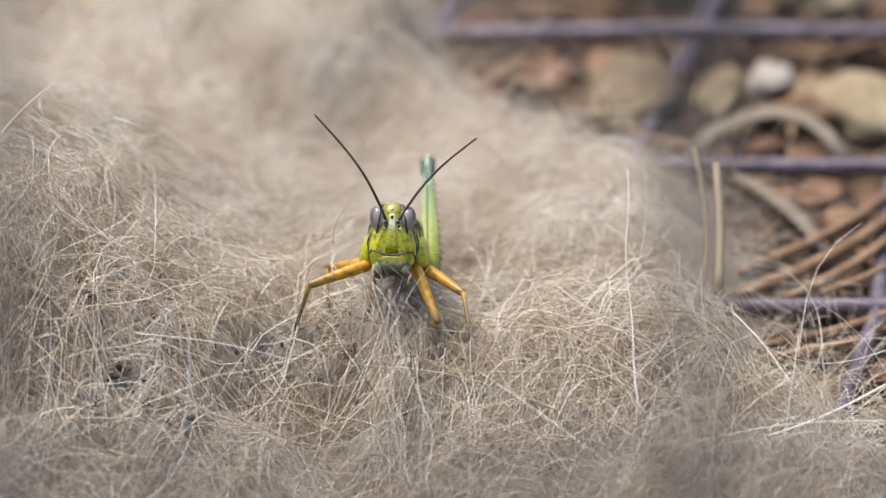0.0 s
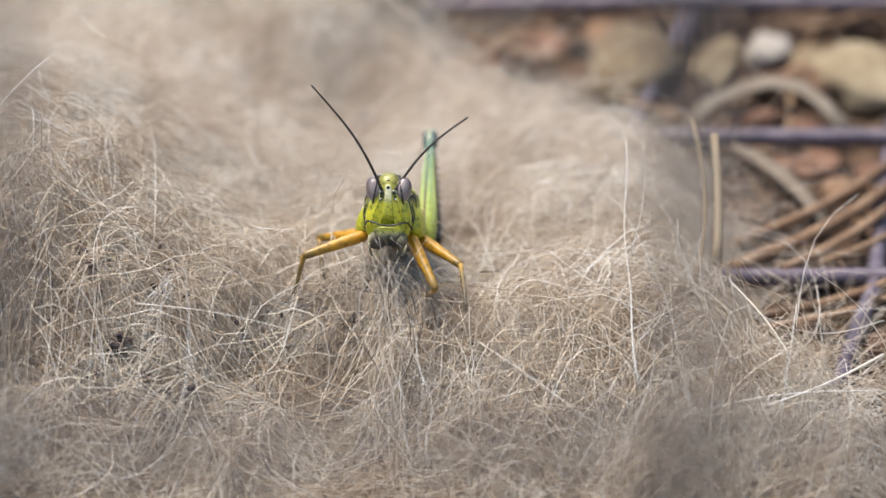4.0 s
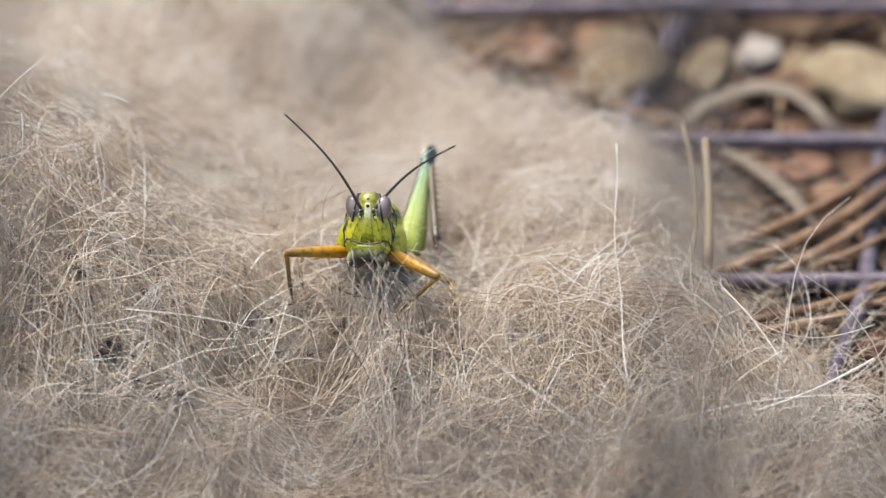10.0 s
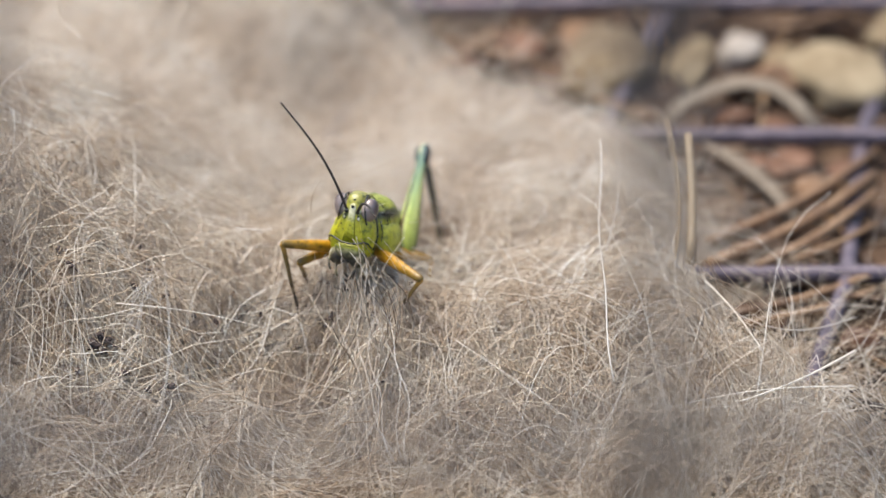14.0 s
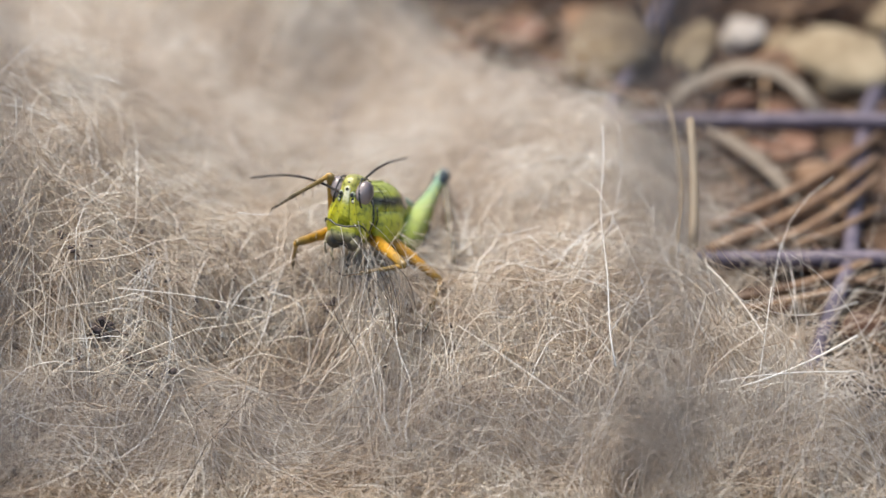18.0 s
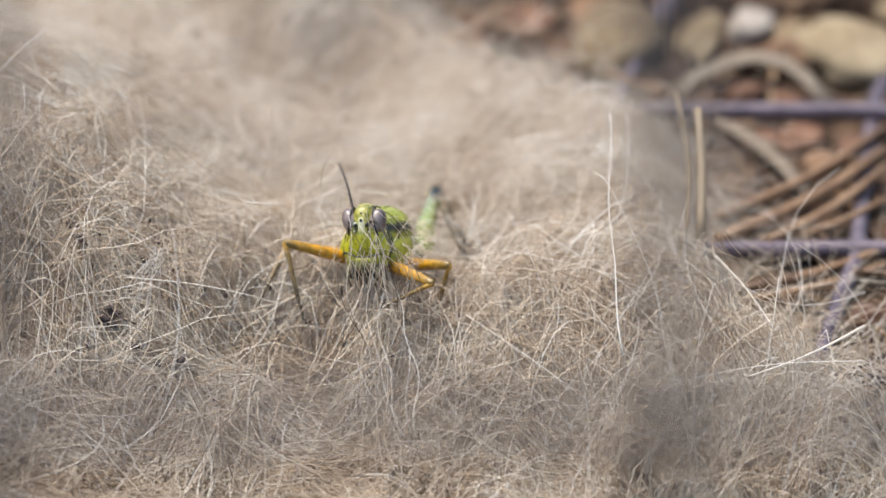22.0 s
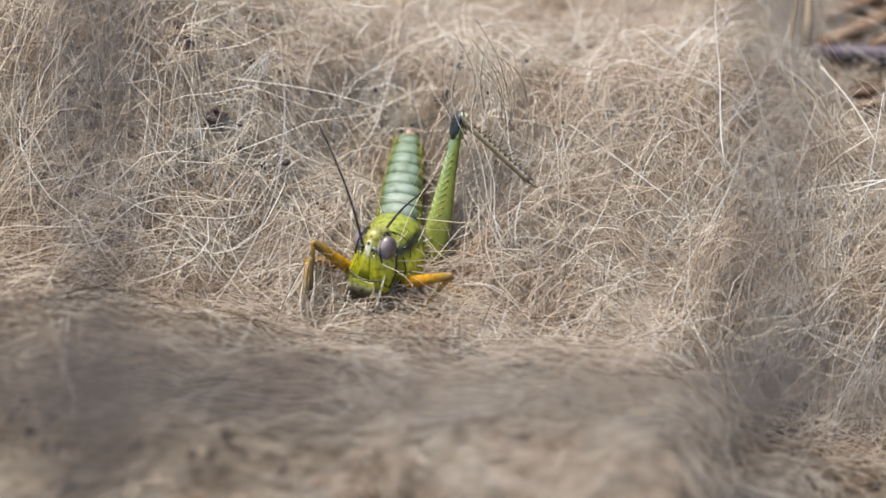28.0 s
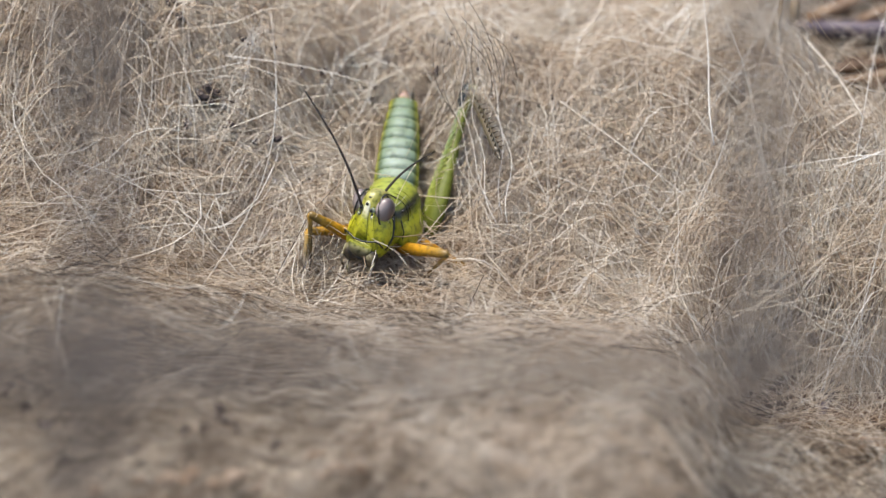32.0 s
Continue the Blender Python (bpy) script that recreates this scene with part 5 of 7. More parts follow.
def motions():
    part = HOPPER

    walk(part["root"], [
        (0, mm(-4.79, 4.57, -1.47, -31.0, -0.0, -3.0)), (1, mm(-4.83, 4.6, -1.43, -31.1, -0.0, -3.0)), (2, mm(-4.9, 4.59, -1.44, -31.3, -0.0, -3.0)),
        (3, mm(-4.99, 4.53, -1.53, -31.4, -0.0, -3.0)), (5.5, mm(-5.19, 4.61, -1.38, -31.5, -0.0, -4.0)),
        (6, mm(-5.16, 4.64, -1.33, -31.4, -0.0, -4.0)), (7, mm(-5.22, 4.67, -1.29, -31.4, -0.0, -4.0)), (8, mm(-5.6, 4.62, -1.36, -31.4, -0.0, -4.0)),
        (8.6, mm(-5.64, 4.56, -1.47, -31.4, -0.0, -4.0)), (9, mm(-5.93, 3.92, -2.68, -29.4, -0.0, -5.0)),
        (10, mm(-6, 3.96, -2.52, -29.4, -0.0, -5.0)), (11, mm(-5.73, 4.07, -2.38, -29.4, -0.0, -6.0)),
        (11.5, mm(-4.99, 4.4, -2.01, -28.4, -0.0, -7.0)), (12, mm(-4.43, 4.92, -1.32, -27.4, -0.0, -8.0)),
        (13, mm(-4.41, 4.1, -2.55, -27.4, -0.0, -9.0)), (14, mm(-5.35, 3.85, -2.7, -25.5, -0.0, -15.0)),
        (14.5, mm(-5.18, 3.89, -2.52, -26.5, -0.0, -15.0)), (16.5, mm(-8.61, 4.06, -1.76, -31.6, -0.0, -23.0)),
        (17, mm(-5.79, 3.7, -2.49, -29.7, -0.0, -22.0)), (17.5, mm(-5.47, 3.35, -3.41, -25.7, -0.0, -24.0)),
        (18, mm(-5.44, 3.59, -2.68, -27.7, -0.0, -25.0)), (19, mm(-6.05, 3.09, -3.35, -27.7, -0.0, -26.0)),
        (20, mm(-5.89, 3.33, -3.06, -27.8, -0.0, -25.0)), (21, mm(-6.36, 2.66, -4.56, -27.8, -0.0, -20.0)),
        (21.5, mm(-7.15, 1.87, -6.2, -24.8, -0.0, -19.0)), (22, mm(-5.14, 1.41, -5.74, -26.9, -0.0, -18.0)),
        (22.5, mm(-5.21, 1.54, -5.5, -27.0, -0.0, -17.0)), (23, mm(-5.73, 0.76, -5.82, -26.1, -0.0, -20.0)),
        (24, mm(-8.51, -0.43, -5.87, -20.2, -0.0, -30.0)), (24.2, mm(-10.14, -1.53, -6.27, -16.2, -0.0, -38.0)),
        (24.5, mm(-12.48, -4.27, -7.51, -10.2, -0.0, -46.0)), (24.8, mm(-14.16, -9.20, -9.54, 7.8, -0.0, -40.0)),
        (25, mm(-14.58, -14.52, -12.56, 21.8, -0.0, -14.0)), (25.5, mm(-15.32, -14.81, -12.92, 27.0, -0.0, 0.0)),
        (26, mm(-16.34, -15.69, -14.09, -4.9, -0.0, -4.0)), (26.5, mm(-16.67, -16.93, -15.08, -12.1, -0.0, -8.0)),
        (28.5, mm(-13.43, -19.13, -17.25, -14.8, -0.0, -13.0)), (29, mm(-13.39, -19.09, -17.17, -14.8, -0.0, -13.0)),
        (30, mm(-13.06, -19.20, -17.33, -14.9, -0.0, -13.0)), (31, mm(-13.02, -19.13, -17.17, -14.9, -0.0, -13.0)),
        (32, mm(-13.33, -18.47, -16.02, -14.9, -0.0, -13.0)),])
    walk(part["head"], [
        (0, mm(0, -2.6, 0.2, 5.0, -0.5, 0.9)), (1, mm(0, -2.6, 0.2, 5.0, -0.5, 0.9)), (2, mm(0, -2.6, 0.2, 5.0, -0.5, 0.9)),
        (3, mm(0, -2.6, 0.2, 5.0, -0.5, 0.9)), (5.5, mm(0, -2.6, 0.2, 5.0, -1.0, 1.7)), (6, mm(0, -2.6, 0.2, 5.0, -1.0, 1.7)),
        (7, mm(0, -2.6, 0.2, 5.0, -1.0, 1.7)), (8, mm(0, -2.6, 0.2, 5.0, -1.0, 1.7)), (8.6, mm(0, -2.6, 0.2, 5.0, -0.5, 0.9)),
        (9, mm(0, -2.6, 0.2, 6.0, -0.0, 0.0)), (10, mm(0, -2.6, 0.2, 4.0, -1.0, 1.7)), (11, mm(0, -2.6, 0.2, 5.0, -1.0, 1.7)),
        (11.5, mm(0, -2.6, 0.2, 9.0, -4.4, 0.3)), (12, mm(0, -2.6, 0.2, 13.1, -8.7, 2.0)), (13, mm(0, -2.6, 0.2, 9.0, -1.4, 2.7)),
        (14, mm(0, -2.6, 0.2, 4.0, 3.3, -2.6)), (14.5, mm(0, -2.6, 0.2, 3.0, 1.3, -2.7)), (16.5, mm(0, -2.6, 0.2, 1.9, -7.1, 5.0)),
        (17, mm(0, -2.6, 0.2, 1.9, -6.0, 5.1)), (17.5, mm(0, -2.6, 0.2, 7.9, -5.6, 5.0)), (18, mm(0, -2.6, 0.2, 4.0, -2.5, 0.7)),
        (19, mm(0, -2.6, 0.2, 2.0, -1.1, -1.8)), (20, mm(0, -2.6, 0.2, 3.0, -1.5, -1.0)), (21, mm(0, -2.6, 0.2, 8.0, -5.9, 1.1)),
        (21.5, mm(0, -2.6, 0.2, 13.0, -3.2, 2.3)), (22, mm(0, -2.6, 0.2, 8.1, -9.3, 1.6)), (22.5, mm(0, -2.6, 0.2, 8.2, -13.2, 1.0)),
        (23, mm(0, -2.6, 0.2, 7.0, -6.3, 2.1)), (24, mm(0, -2.6, 0.2, 15.9, -4.7, 7.0)), (24.2, mm(0, -2.6, 0.2, 13.7, -5.3, 11.1)),
        (24.5, mm(0, -2.6, 0.2, 13.3, -3.8, 21.7)), (24.8, mm(0, -2.6, 0.2, 6.5, 2.7, 19.8)), (25, mm(0, -2.6, 0.2, 6.0, 1.5, 3.7)),
        (25.5, mm(0, -2.6, 0.2, -2.0, 0.9, 1.8)), (26, mm(0, -2.6, 0.2, -5.0, -0.3, 4.0)), (26.5, mm(0, -2.6, 0.2, -6.0, -0.6, 2.9)),
        (28.5, mm(0, -2.6, 0.2, -7.8, 3.0, -19.1)), (29, mm(0, -2.6, 0.2, -7.8, 3.0, -19.1)), (30, mm(0, -2.6, 0.2, -8.8, 3.1, -19.1)),
        (31, mm(0, -2.6, 0.2, -9.8, 3.1, -19.0)), (32, mm(0, -2.6, 0.2, -11.8, 2.8, -18.0)),])
    walk(part["abdomen"], [
        (0, mm(0, 3, 0, -10.0, -0.0, 0.0)), (1, mm(0, 3, 0, -10.0, -0.0, 0.0)), (2, mm(0, 3, 0, -10.0, -0.0, 0.0)),
        (3, mm(0, 3, 0, -10.0, -0.0, 0.0)), (5.5, mm(0, 3, 0, -10.0, -0.0, 0.0)), (6, mm(0, 3, 0, -10.0, -0.0, 0.0)),
        (7, mm(0, 3, 0, -10.0, -0.0, 0.0)), (8, mm(0, 3, 0, -10.0, -0.0, 0.0)), (8.6, mm(0, 3, 0, -10.0, -0.0, 0.0)),
        (9, mm(0, 3, 0, -10.0, -0.0, 0.0)), (10, mm(0, 3, 0, -10.0, -0.0, 0.0)), (11, mm(0, 3, 0, -10.0, -0.0, 0.0)),
        (11.5, mm(0, 3, 0, -10.0, -0.0, 0.0)), (12, mm(0, 3, 0, -10.0, -0.0, 0.0)), (13, mm(0, 3, 0, -10.0, -0.0, 0.0)),
        (14, mm(0, 3, 0, -10.0, -0.0, 0.0)), (14.5, mm(0, 3, 0, -10.0, -0.0, 0.0)), (16.5, mm(0, 3, 0, -10.0, -0.0, 0.0)),
        (17, mm(0, 3, 0, -10.0, -0.0, 0.0)), (17.5, mm(0, 3, 0, -10.0, -0.0, 0.0)), (18, mm(0, 3, 0, -10.0, -0.0, 0.0)),
        (19, mm(0, 3, 0, -10.0, -0.0, 0.0)), (20, mm(0, 3, 0, -10.0, -0.0, 0.0)), (21, mm(0, 3, 0, -10.0, -0.0, 0.0)),
        (21.5, mm(0, 3, 0, -10.0, -0.0, 0.0)), (22, mm(0, 3, 0, -10.0, -0.0, 0.0)), (22.5, mm(0, 3, 0, -10.0, -0.0, 0.0)),
        (23, mm(0, 3, 0, -10.0, -0.0, 0.0)), (24, mm(0, 3, 0, -10.0, -0.0, 0.0)), (24.2, mm(0, 3, 0, -10.0, -0.0, 0.0)),
        (24.5, mm(0, 3, 0, -10.0, -0.0, 0.0)), (24.8, mm(0, 3, 0, 0.0, -0.0, 0.0)), (25, mm(0, 3, 0, 6.0, -0.0, 0.0)),
        (25.5, mm(0, 3, 0, 8.0, -0.0, 0.0)), (26, mm(0, 3, 0, 34.0, -0.0, 0.0)), (26.5, mm(0, 3, 0, 28.0, -0.0, 0.0)),
        (28.5, mm(0, 3, 0, 37.0, -0.0, 11.0)), (29, mm(0, 3, 0, 37.0, -0.0, 11.0)), (30, mm(0, 3, 0, 37.0, -0.0, 11.0)),
        (31, mm(0, 3, 0, 37.0, -0.0, 11.0)), (32, mm(0, 3, 0, 37.0, -0.0, 11.0)),])
    walk(part["AR"], [
        (0, mm(-0.55, -3.15, 1.65, 62.2, -21.7, 54.7)), (1, mm(-0.55, -3.15, 1.65, 62.3, -21.8, 54.7)),
        (2, mm(-0.55, -3.15, 1.65, 62.4, -21.9, 54.6)), (3, mm(-0.55, -3.15, 1.65, 62.5, -22.1, 54.6)),
        (5.5, mm(-0.55, -3.15, 1.65, 57.3, -17.7, 39.8)), (6, mm(-0.55, -3.15, 1.65, 57.1, -17.6, 39.7)),
        (7, mm(-0.55, -3.15, 1.65, 65.2, -21.3, 51.8)), (8, mm(-0.55, -3.15, 1.65, 66.5, -20.9, 50.4)),
        (8.6, mm(-0.55, -3.15, 1.65, 59.4, -18.7, 43.0)), (9, mm(-0.55, -3.15, 1.65, 54.8, -21.0, 62.8)),
        (10, mm(-0.55, -3.15, 1.65, 49.3, -18.8, 45.9)), (11, mm(-0.55, -3.15, 1.65, 49.4, -19.4, 50.8)),
        (11.5, mm(-0.55, -3.15, 1.65, 39.8, -14.6, 57.6)), (12, mm(-0.55, -3.15, 1.65, 23.2, -5.7, 45.9)),
        (13, mm(-0.55, -3.15, 1.65, 20.7, -14.5, 50.6)), (14, mm(-0.55, -3.15, 1.65, 51.8, -20.2, 63.5)),
        (14.5, mm(-0.55, -3.15, 1.65, 22.6, -23.4, 96.4)), (16.5, mm(-0.55, -3.15, 1.65, -4.3, -28.3, 76.9)),
        (17, mm(-0.55, -3.15, 1.65, 28.1, -15.4, 37.2)), (17.5, mm(-0.55, -3.15, 1.65, -0.3, -17.8, 92.1)),
        (18, mm(-0.55, -3.15, 1.65, -4.4, -22.1, 71.5)), (19, mm(-0.55, -3.15, 1.65, 8.0, -24.5, 113.4)),
        (20, mm(-0.55, -3.15, 1.65, 27.8, -24.1, 79.1)), (21, mm(-0.55, -3.15, 1.65, -13.4, -17.0, 69.1)),
        (21.25, mm(-0.55, -3.15, 1.65, -2.3, 0.3, 127.6)), (21.5, mm(-0.55, -3.15, 1.65, 18.1, -0.4, -172.3)),
        (21.67, mm(-0.55, -3.15, 1.65, 18.5, -0.7, 132.6)), (21.83, mm(-0.55, -3.15, 1.65, 19.0, -0.6, 77.5)),
        (22, mm(-0.55, -3.15, 1.65, 19.2, -0.1, 22.4)), (22.5, mm(-0.55, -3.15, 1.65, 16.4, 4.3, 20.5)),
        (22.67, mm(-0.55, -3.15, 1.65, 15.9, -1.5, 76.6)), (22.83, mm(-0.55, -3.15, 1.65, 10.8, -4.4, 133.0)),
        (23, mm(-0.55, -3.15, 1.65, 5.6, -1.7, -170.6)), (24, mm(-0.55, -3.15, 1.65, 11.3, -0.5, -161.0)),
        (24.2, mm(-0.55, -3.15, 1.65, 15.0, -0.9, -155.3)), (24.5, mm(-0.55, -3.15, 1.65, 5.7, -0.6, -171.2)),
        (24.8, mm(-0.55, -3.15, 1.65, 29.0, -3.1, -167.4)), (25, mm(-0.55, -3.15, 1.65, 48.9, 1.6, 176.9)),
        (25.5, mm(-0.55, -3.15, 1.65, 32.9, 4.6, 170.0)), (26, mm(-0.55, -3.15, 1.65, 7.4, -1.2, 173.3)),
        (26.25, mm(-0.55, -3.15, 1.65, 3.7, -7.2, 110.2)), (26.5, mm(-0.55, -3.15, 1.65, 7.6, -13.2, 46.1)),
        (28.5, mm(-0.55, -3.15, 1.65, 63.5, -18.6, 61.6)), (29, mm(-0.55, -3.15, 1.65, 63.1, -18.8, 62.6)),
        (30, mm(-0.55, -3.15, 1.65, 61.8, -20.3, 65.4)), (31, mm(-0.55, -3.15, 1.65, 60.2, -21.8, 68.5)),
        (32, mm(-0.55, -3.15, 1.65, 57.7, -24.3, 72.3)),])
    walk(part["AL"], [
        (0, mm(0.55, -3.15, 1.65, 41.0, 16.0, -35.9)), (1, mm(0.55, -3.15, 1.65, 41.1, 16.0, -35.9)), (2, mm(0.55, -3.15, 1.65, 41.3, 16.1, -35.9)),
        (3, mm(0.55, -3.15, 1.65, 41.4, 16.2, -35.9)), (5.5, mm(0.55, -3.15, 1.65, 23.7, 11.5, -24.1)), (6, mm(0.55, -3.15, 1.65, 23.6, 11.5, -24.1)),
        (7, mm(0.55, -3.15, 1.65, 25.1, 11.5, -24.1)), (8, mm(0.55, -3.15, 1.65, 27.6, 11.9, -25.2)), (8.6, mm(0.55, -3.15, 1.65, 27.8, 11.6, -24.4)),
        (9, mm(0.55, -3.15, 1.65, 20.9, 11.0, -26.8)), (10, mm(0.55, -3.15, 1.65, 29.4, 15.2, -34.8)), (11, mm(0.55, -3.15, 1.65, 26.2, 12.0, -28.1)),
        (11.5, mm(0.55, -3.15, 1.65, 6.1, 6.9, -8.4)), (11.67, mm(0.55, -3.15, 1.65, 2.1, 3.1, -63.0)),
        (11.83, mm(0.55, -3.15, 1.65, 2.9, -2.3, -117.2)), (12, mm(0.55, -3.15, 1.65, 7.7, -4.8, -171.7)),
        (13, mm(0.55, -3.15, 1.65, 6.8, 4.0, -167.8)), (14, mm(0.55, -3.15, 1.65, 10.0, 11.7, -153.4)),
        (14.5, mm(0.55, -3.15, 1.65, 8.9, 10.7, -154.3)), (16.5, mm(0.55, -3.15, 1.65, 1.5, 12.2, -150.9)),
        (16.75, mm(0.55, -3.15, 1.65, -2.7, 12.5, -89.6)), (17, mm(0.55, -3.15, 1.65, -4.5, 16.2, -27.8)),
        (17.25, mm(0.55, -3.15, 1.65, 2.8, 5.2, -89.4)), (17.5, mm(0.55, -3.15, 1.65, 15.9, 6.2, -151.1)),
        (17.75, mm(0.55, -3.15, 1.65, 15.8, 3.4, -76.4)), (18, mm(0.55, -3.15, 1.65, 13.0, 2.8, -1.8)), (19, mm(0.55, -3.15, 1.65, 36.1, 3.9, -4.0)),
        (20, mm(0.55, -3.15, 1.65, 31.5, 3.6, -3.5)), (20.5, mm(0.55, -3.15, 1.65, 16.6, 15.9, -78.3)), (21, mm(0.55, -3.15, 1.65, 0.7, 4.8, -153.4)),
        (21.5, mm(0.55, -3.15, 1.65, 10.3, 3.3, -154.7)), (22, mm(0.55, -3.15, 1.65, 2.7, 1.3, -154.4)),
        (22.25, mm(0.55, -3.15, 1.65, -7.7, 5.7, -86.1)), (22.5, mm(0.55, -3.15, 1.65, -7.4, 17.0, -17.0)),
        (23, mm(0.55, -3.15, 1.65, -2.3, 8.7, -11.2)), (23.5, mm(0.55, -3.15, 1.65, 0.6, 0.4, -80.9)), (24, mm(0.55, -3.15, 1.65, 9.4, 0.3, -150.8)),
        (24.2, mm(0.55, -3.15, 1.65, 13.1, -0.4, -144.8)), (24.5, mm(0.55, -3.15, 1.65, 17.9, -2.1, -147.2)),
        (24.8, mm(0.55, -3.15, 1.65, 28.2, -7.0, -150.0)), (25, mm(0.55, -3.15, 1.65, 45.5, -10.1, -160.2)),
        (25.5, mm(0.55, -3.15, 1.65, 31.8, -5.5, -168.1)), (26, mm(0.55, -3.15, 1.65, 3.6, 3.4, -160.0)),
        (26.17, mm(0.55, -3.15, 1.65, 2.9, 1.7, -108.9)), (26.33, mm(0.55, -3.15, 1.65, 1.2, 1.2, -57.9)),
        (26.5, mm(0.55, -3.15, 1.65, -0.3, 2.2, -6.8)), (28.5, mm(0.55, -3.15, 1.65, 20.5, -0.3, 5.7)), (29, mm(0.55, -3.15, 1.65, 20.6, -0.2, 5.4)),
        (30, mm(0.55, -3.15, 1.65, 23.1, -0.2, 5.2)), (31, mm(0.55, -3.15, 1.65, 24.3, -0.2, 5.0)), (32, mm(0.55, -3.15, 1.65, 21.4, 0.1, 3.9)),])
    walk(part["FR"], [
        (0, mm(-2.1, -1.9, -2.6, -23.9, -34.6, 127.1)), (1, mm(-2.1, -1.9, -2.6, -23.9, -34.7, 127.1)),
        (2, mm(-2.1, -1.9, -2.6, -24.0, -34.8, 126.8)), (3, mm(-2.1, -1.9, -2.6, -24.0, -34.9, 126.9)),
        (5.5, mm(-2.1, -1.9, -2.6, -26.7, -40.0, 113.7)), (6, mm(-2.1, -1.9, -2.6, -26.7, -40.0, 113.7)),
        (7, mm(-2.1, -1.9, -2.6, -19.4, -34.6, 114.1)), (8, mm(-2.1, -1.9, -2.6, -16.2, -31.5, 124.1)),
        (8.6, mm(-2.1, -1.9, -2.6, -14.6, -32.3, 125.1)), (9, mm(-2.1, -1.9, -2.6, 1.2, -34.0, 117.0)),
        (10, mm(-2.1, -1.9, -2.6, -2.8, -36.1, 125.1)), (11, mm(-2.1, -1.9, -2.6, -4.5, -32.3, 125.0)),
        (11.5, mm(-2.1, -1.9, -2.6, -22.4, -54.0, 117.7)), (12, mm(-2.1, -1.9, -2.6, -29.6, -39.0, 120.5)),
        (13, mm(-2.1, -1.9, -2.6, -1.9, -23.1, 134.1)), (14, mm(-2.1, -1.9, -2.6, 1.7, -13.5, 139.0)),
        (14.5, mm(-2.1, -1.9, -2.6, -4.8, -10.3, 128.8)), (16.5, mm(-2.1, -1.9, -2.6, 2.7, -8.7, 155.5)),
        (16.75, mm(-2.1, -1.9, -2.6, 59.4, -47.5, 100.8)), (17, mm(-2.1, -1.9, -2.6, 126.1, -17.8, 35.9)),
        (17.25, mm(-2.1, -1.9, -2.6, 72.8, -38.6, 79.1)), (17.5, mm(-2.1, -1.9, -2.6, 18.9, -18.5, 122.9)),
        (18, mm(-2.1, -1.9, -2.6, 78.9, -32.3, 108.8)), (18.5, mm(-2.1, -1.9, -2.6, 33.1, -24.5, 128.1)),
        (19, mm(-2.1, -1.9, -2.6, -5.7, -7.3, 135.8)), (20, mm(-2.1, -1.9, -2.6, -3.6, -17.1, 133.4)), (21, mm(-2.1, -1.9, -2.6, -31.6, 15.2, 147.0)),
        (21.5, mm(-2.1, -1.9, -2.6, -16.3, 14.9, 136.3)), (22, mm(-2.1, -1.9, -2.6, 7.6, 8.1, 123.0)),
        (22.5, mm(-2.1, -1.9, -2.6, -37.2, 22.3, 140.9)), (23, mm(-2.1, -1.9, -2.6, -6.4, -29.9, 157.6)),
        (24, mm(-2.1, -1.9, -2.6, -42.5, -0.9, 155.3)), (24.2, mm(-2.1, -1.9, -2.6, -32.8, 22.0, 162.8)),
        (24.5, mm(-2.1, -1.9, -2.6, -6.9, 51.3, -169.1)), (24.8, mm(-2.1, -1.9, -2.6, 4.8, 11.1, -165.5)),
        (24.9, mm(-2.1, -1.9, -2.6, 37.8, 43.6, -160.4)), (25, mm(-2.1, -1.9, -2.6, 106.9, 61.7, -113.4)),
        (25.5, mm(-2.1, -1.9, -2.6, 148.0, 32.7, -49.2)), (25.67, mm(-2.1, -1.9, -2.6, 74.1, 60.9, -131.8)),
        (25.83, mm(-2.1, -1.9, -2.6, 24.7, 19.2, 169.5)), (26, mm(-2.1, -1.9, -2.6, 21.2, -34.9, 146.4)),
        (26.25, mm(-2.1, -1.9, -2.6, 22.8, 13.7, 149.4)), (26.5, mm(-2.1, -1.9, -2.6, 30.8, 61.9, 158.0)),
        (27.5, mm(-2.1, -1.9, -2.6, 31.9, 25.2, 139.1)), (28.5, mm(-2.1, -1.9, -2.6, 44.2, -9.4, 121.1)),
        (29, mm(-2.1, -1.9, -2.6, 44.2, -9.4, 121.1)), (30, mm(-2.1, -1.9, -2.6, 43.3, -9.4, 116.8)), (31, mm(-2.1, -1.9, -2.6, 41.0, -9.3, 116.1)),
        (32, mm(-2.1, -1.9, -2.6, 33.5, -8.2, 127.8)),])
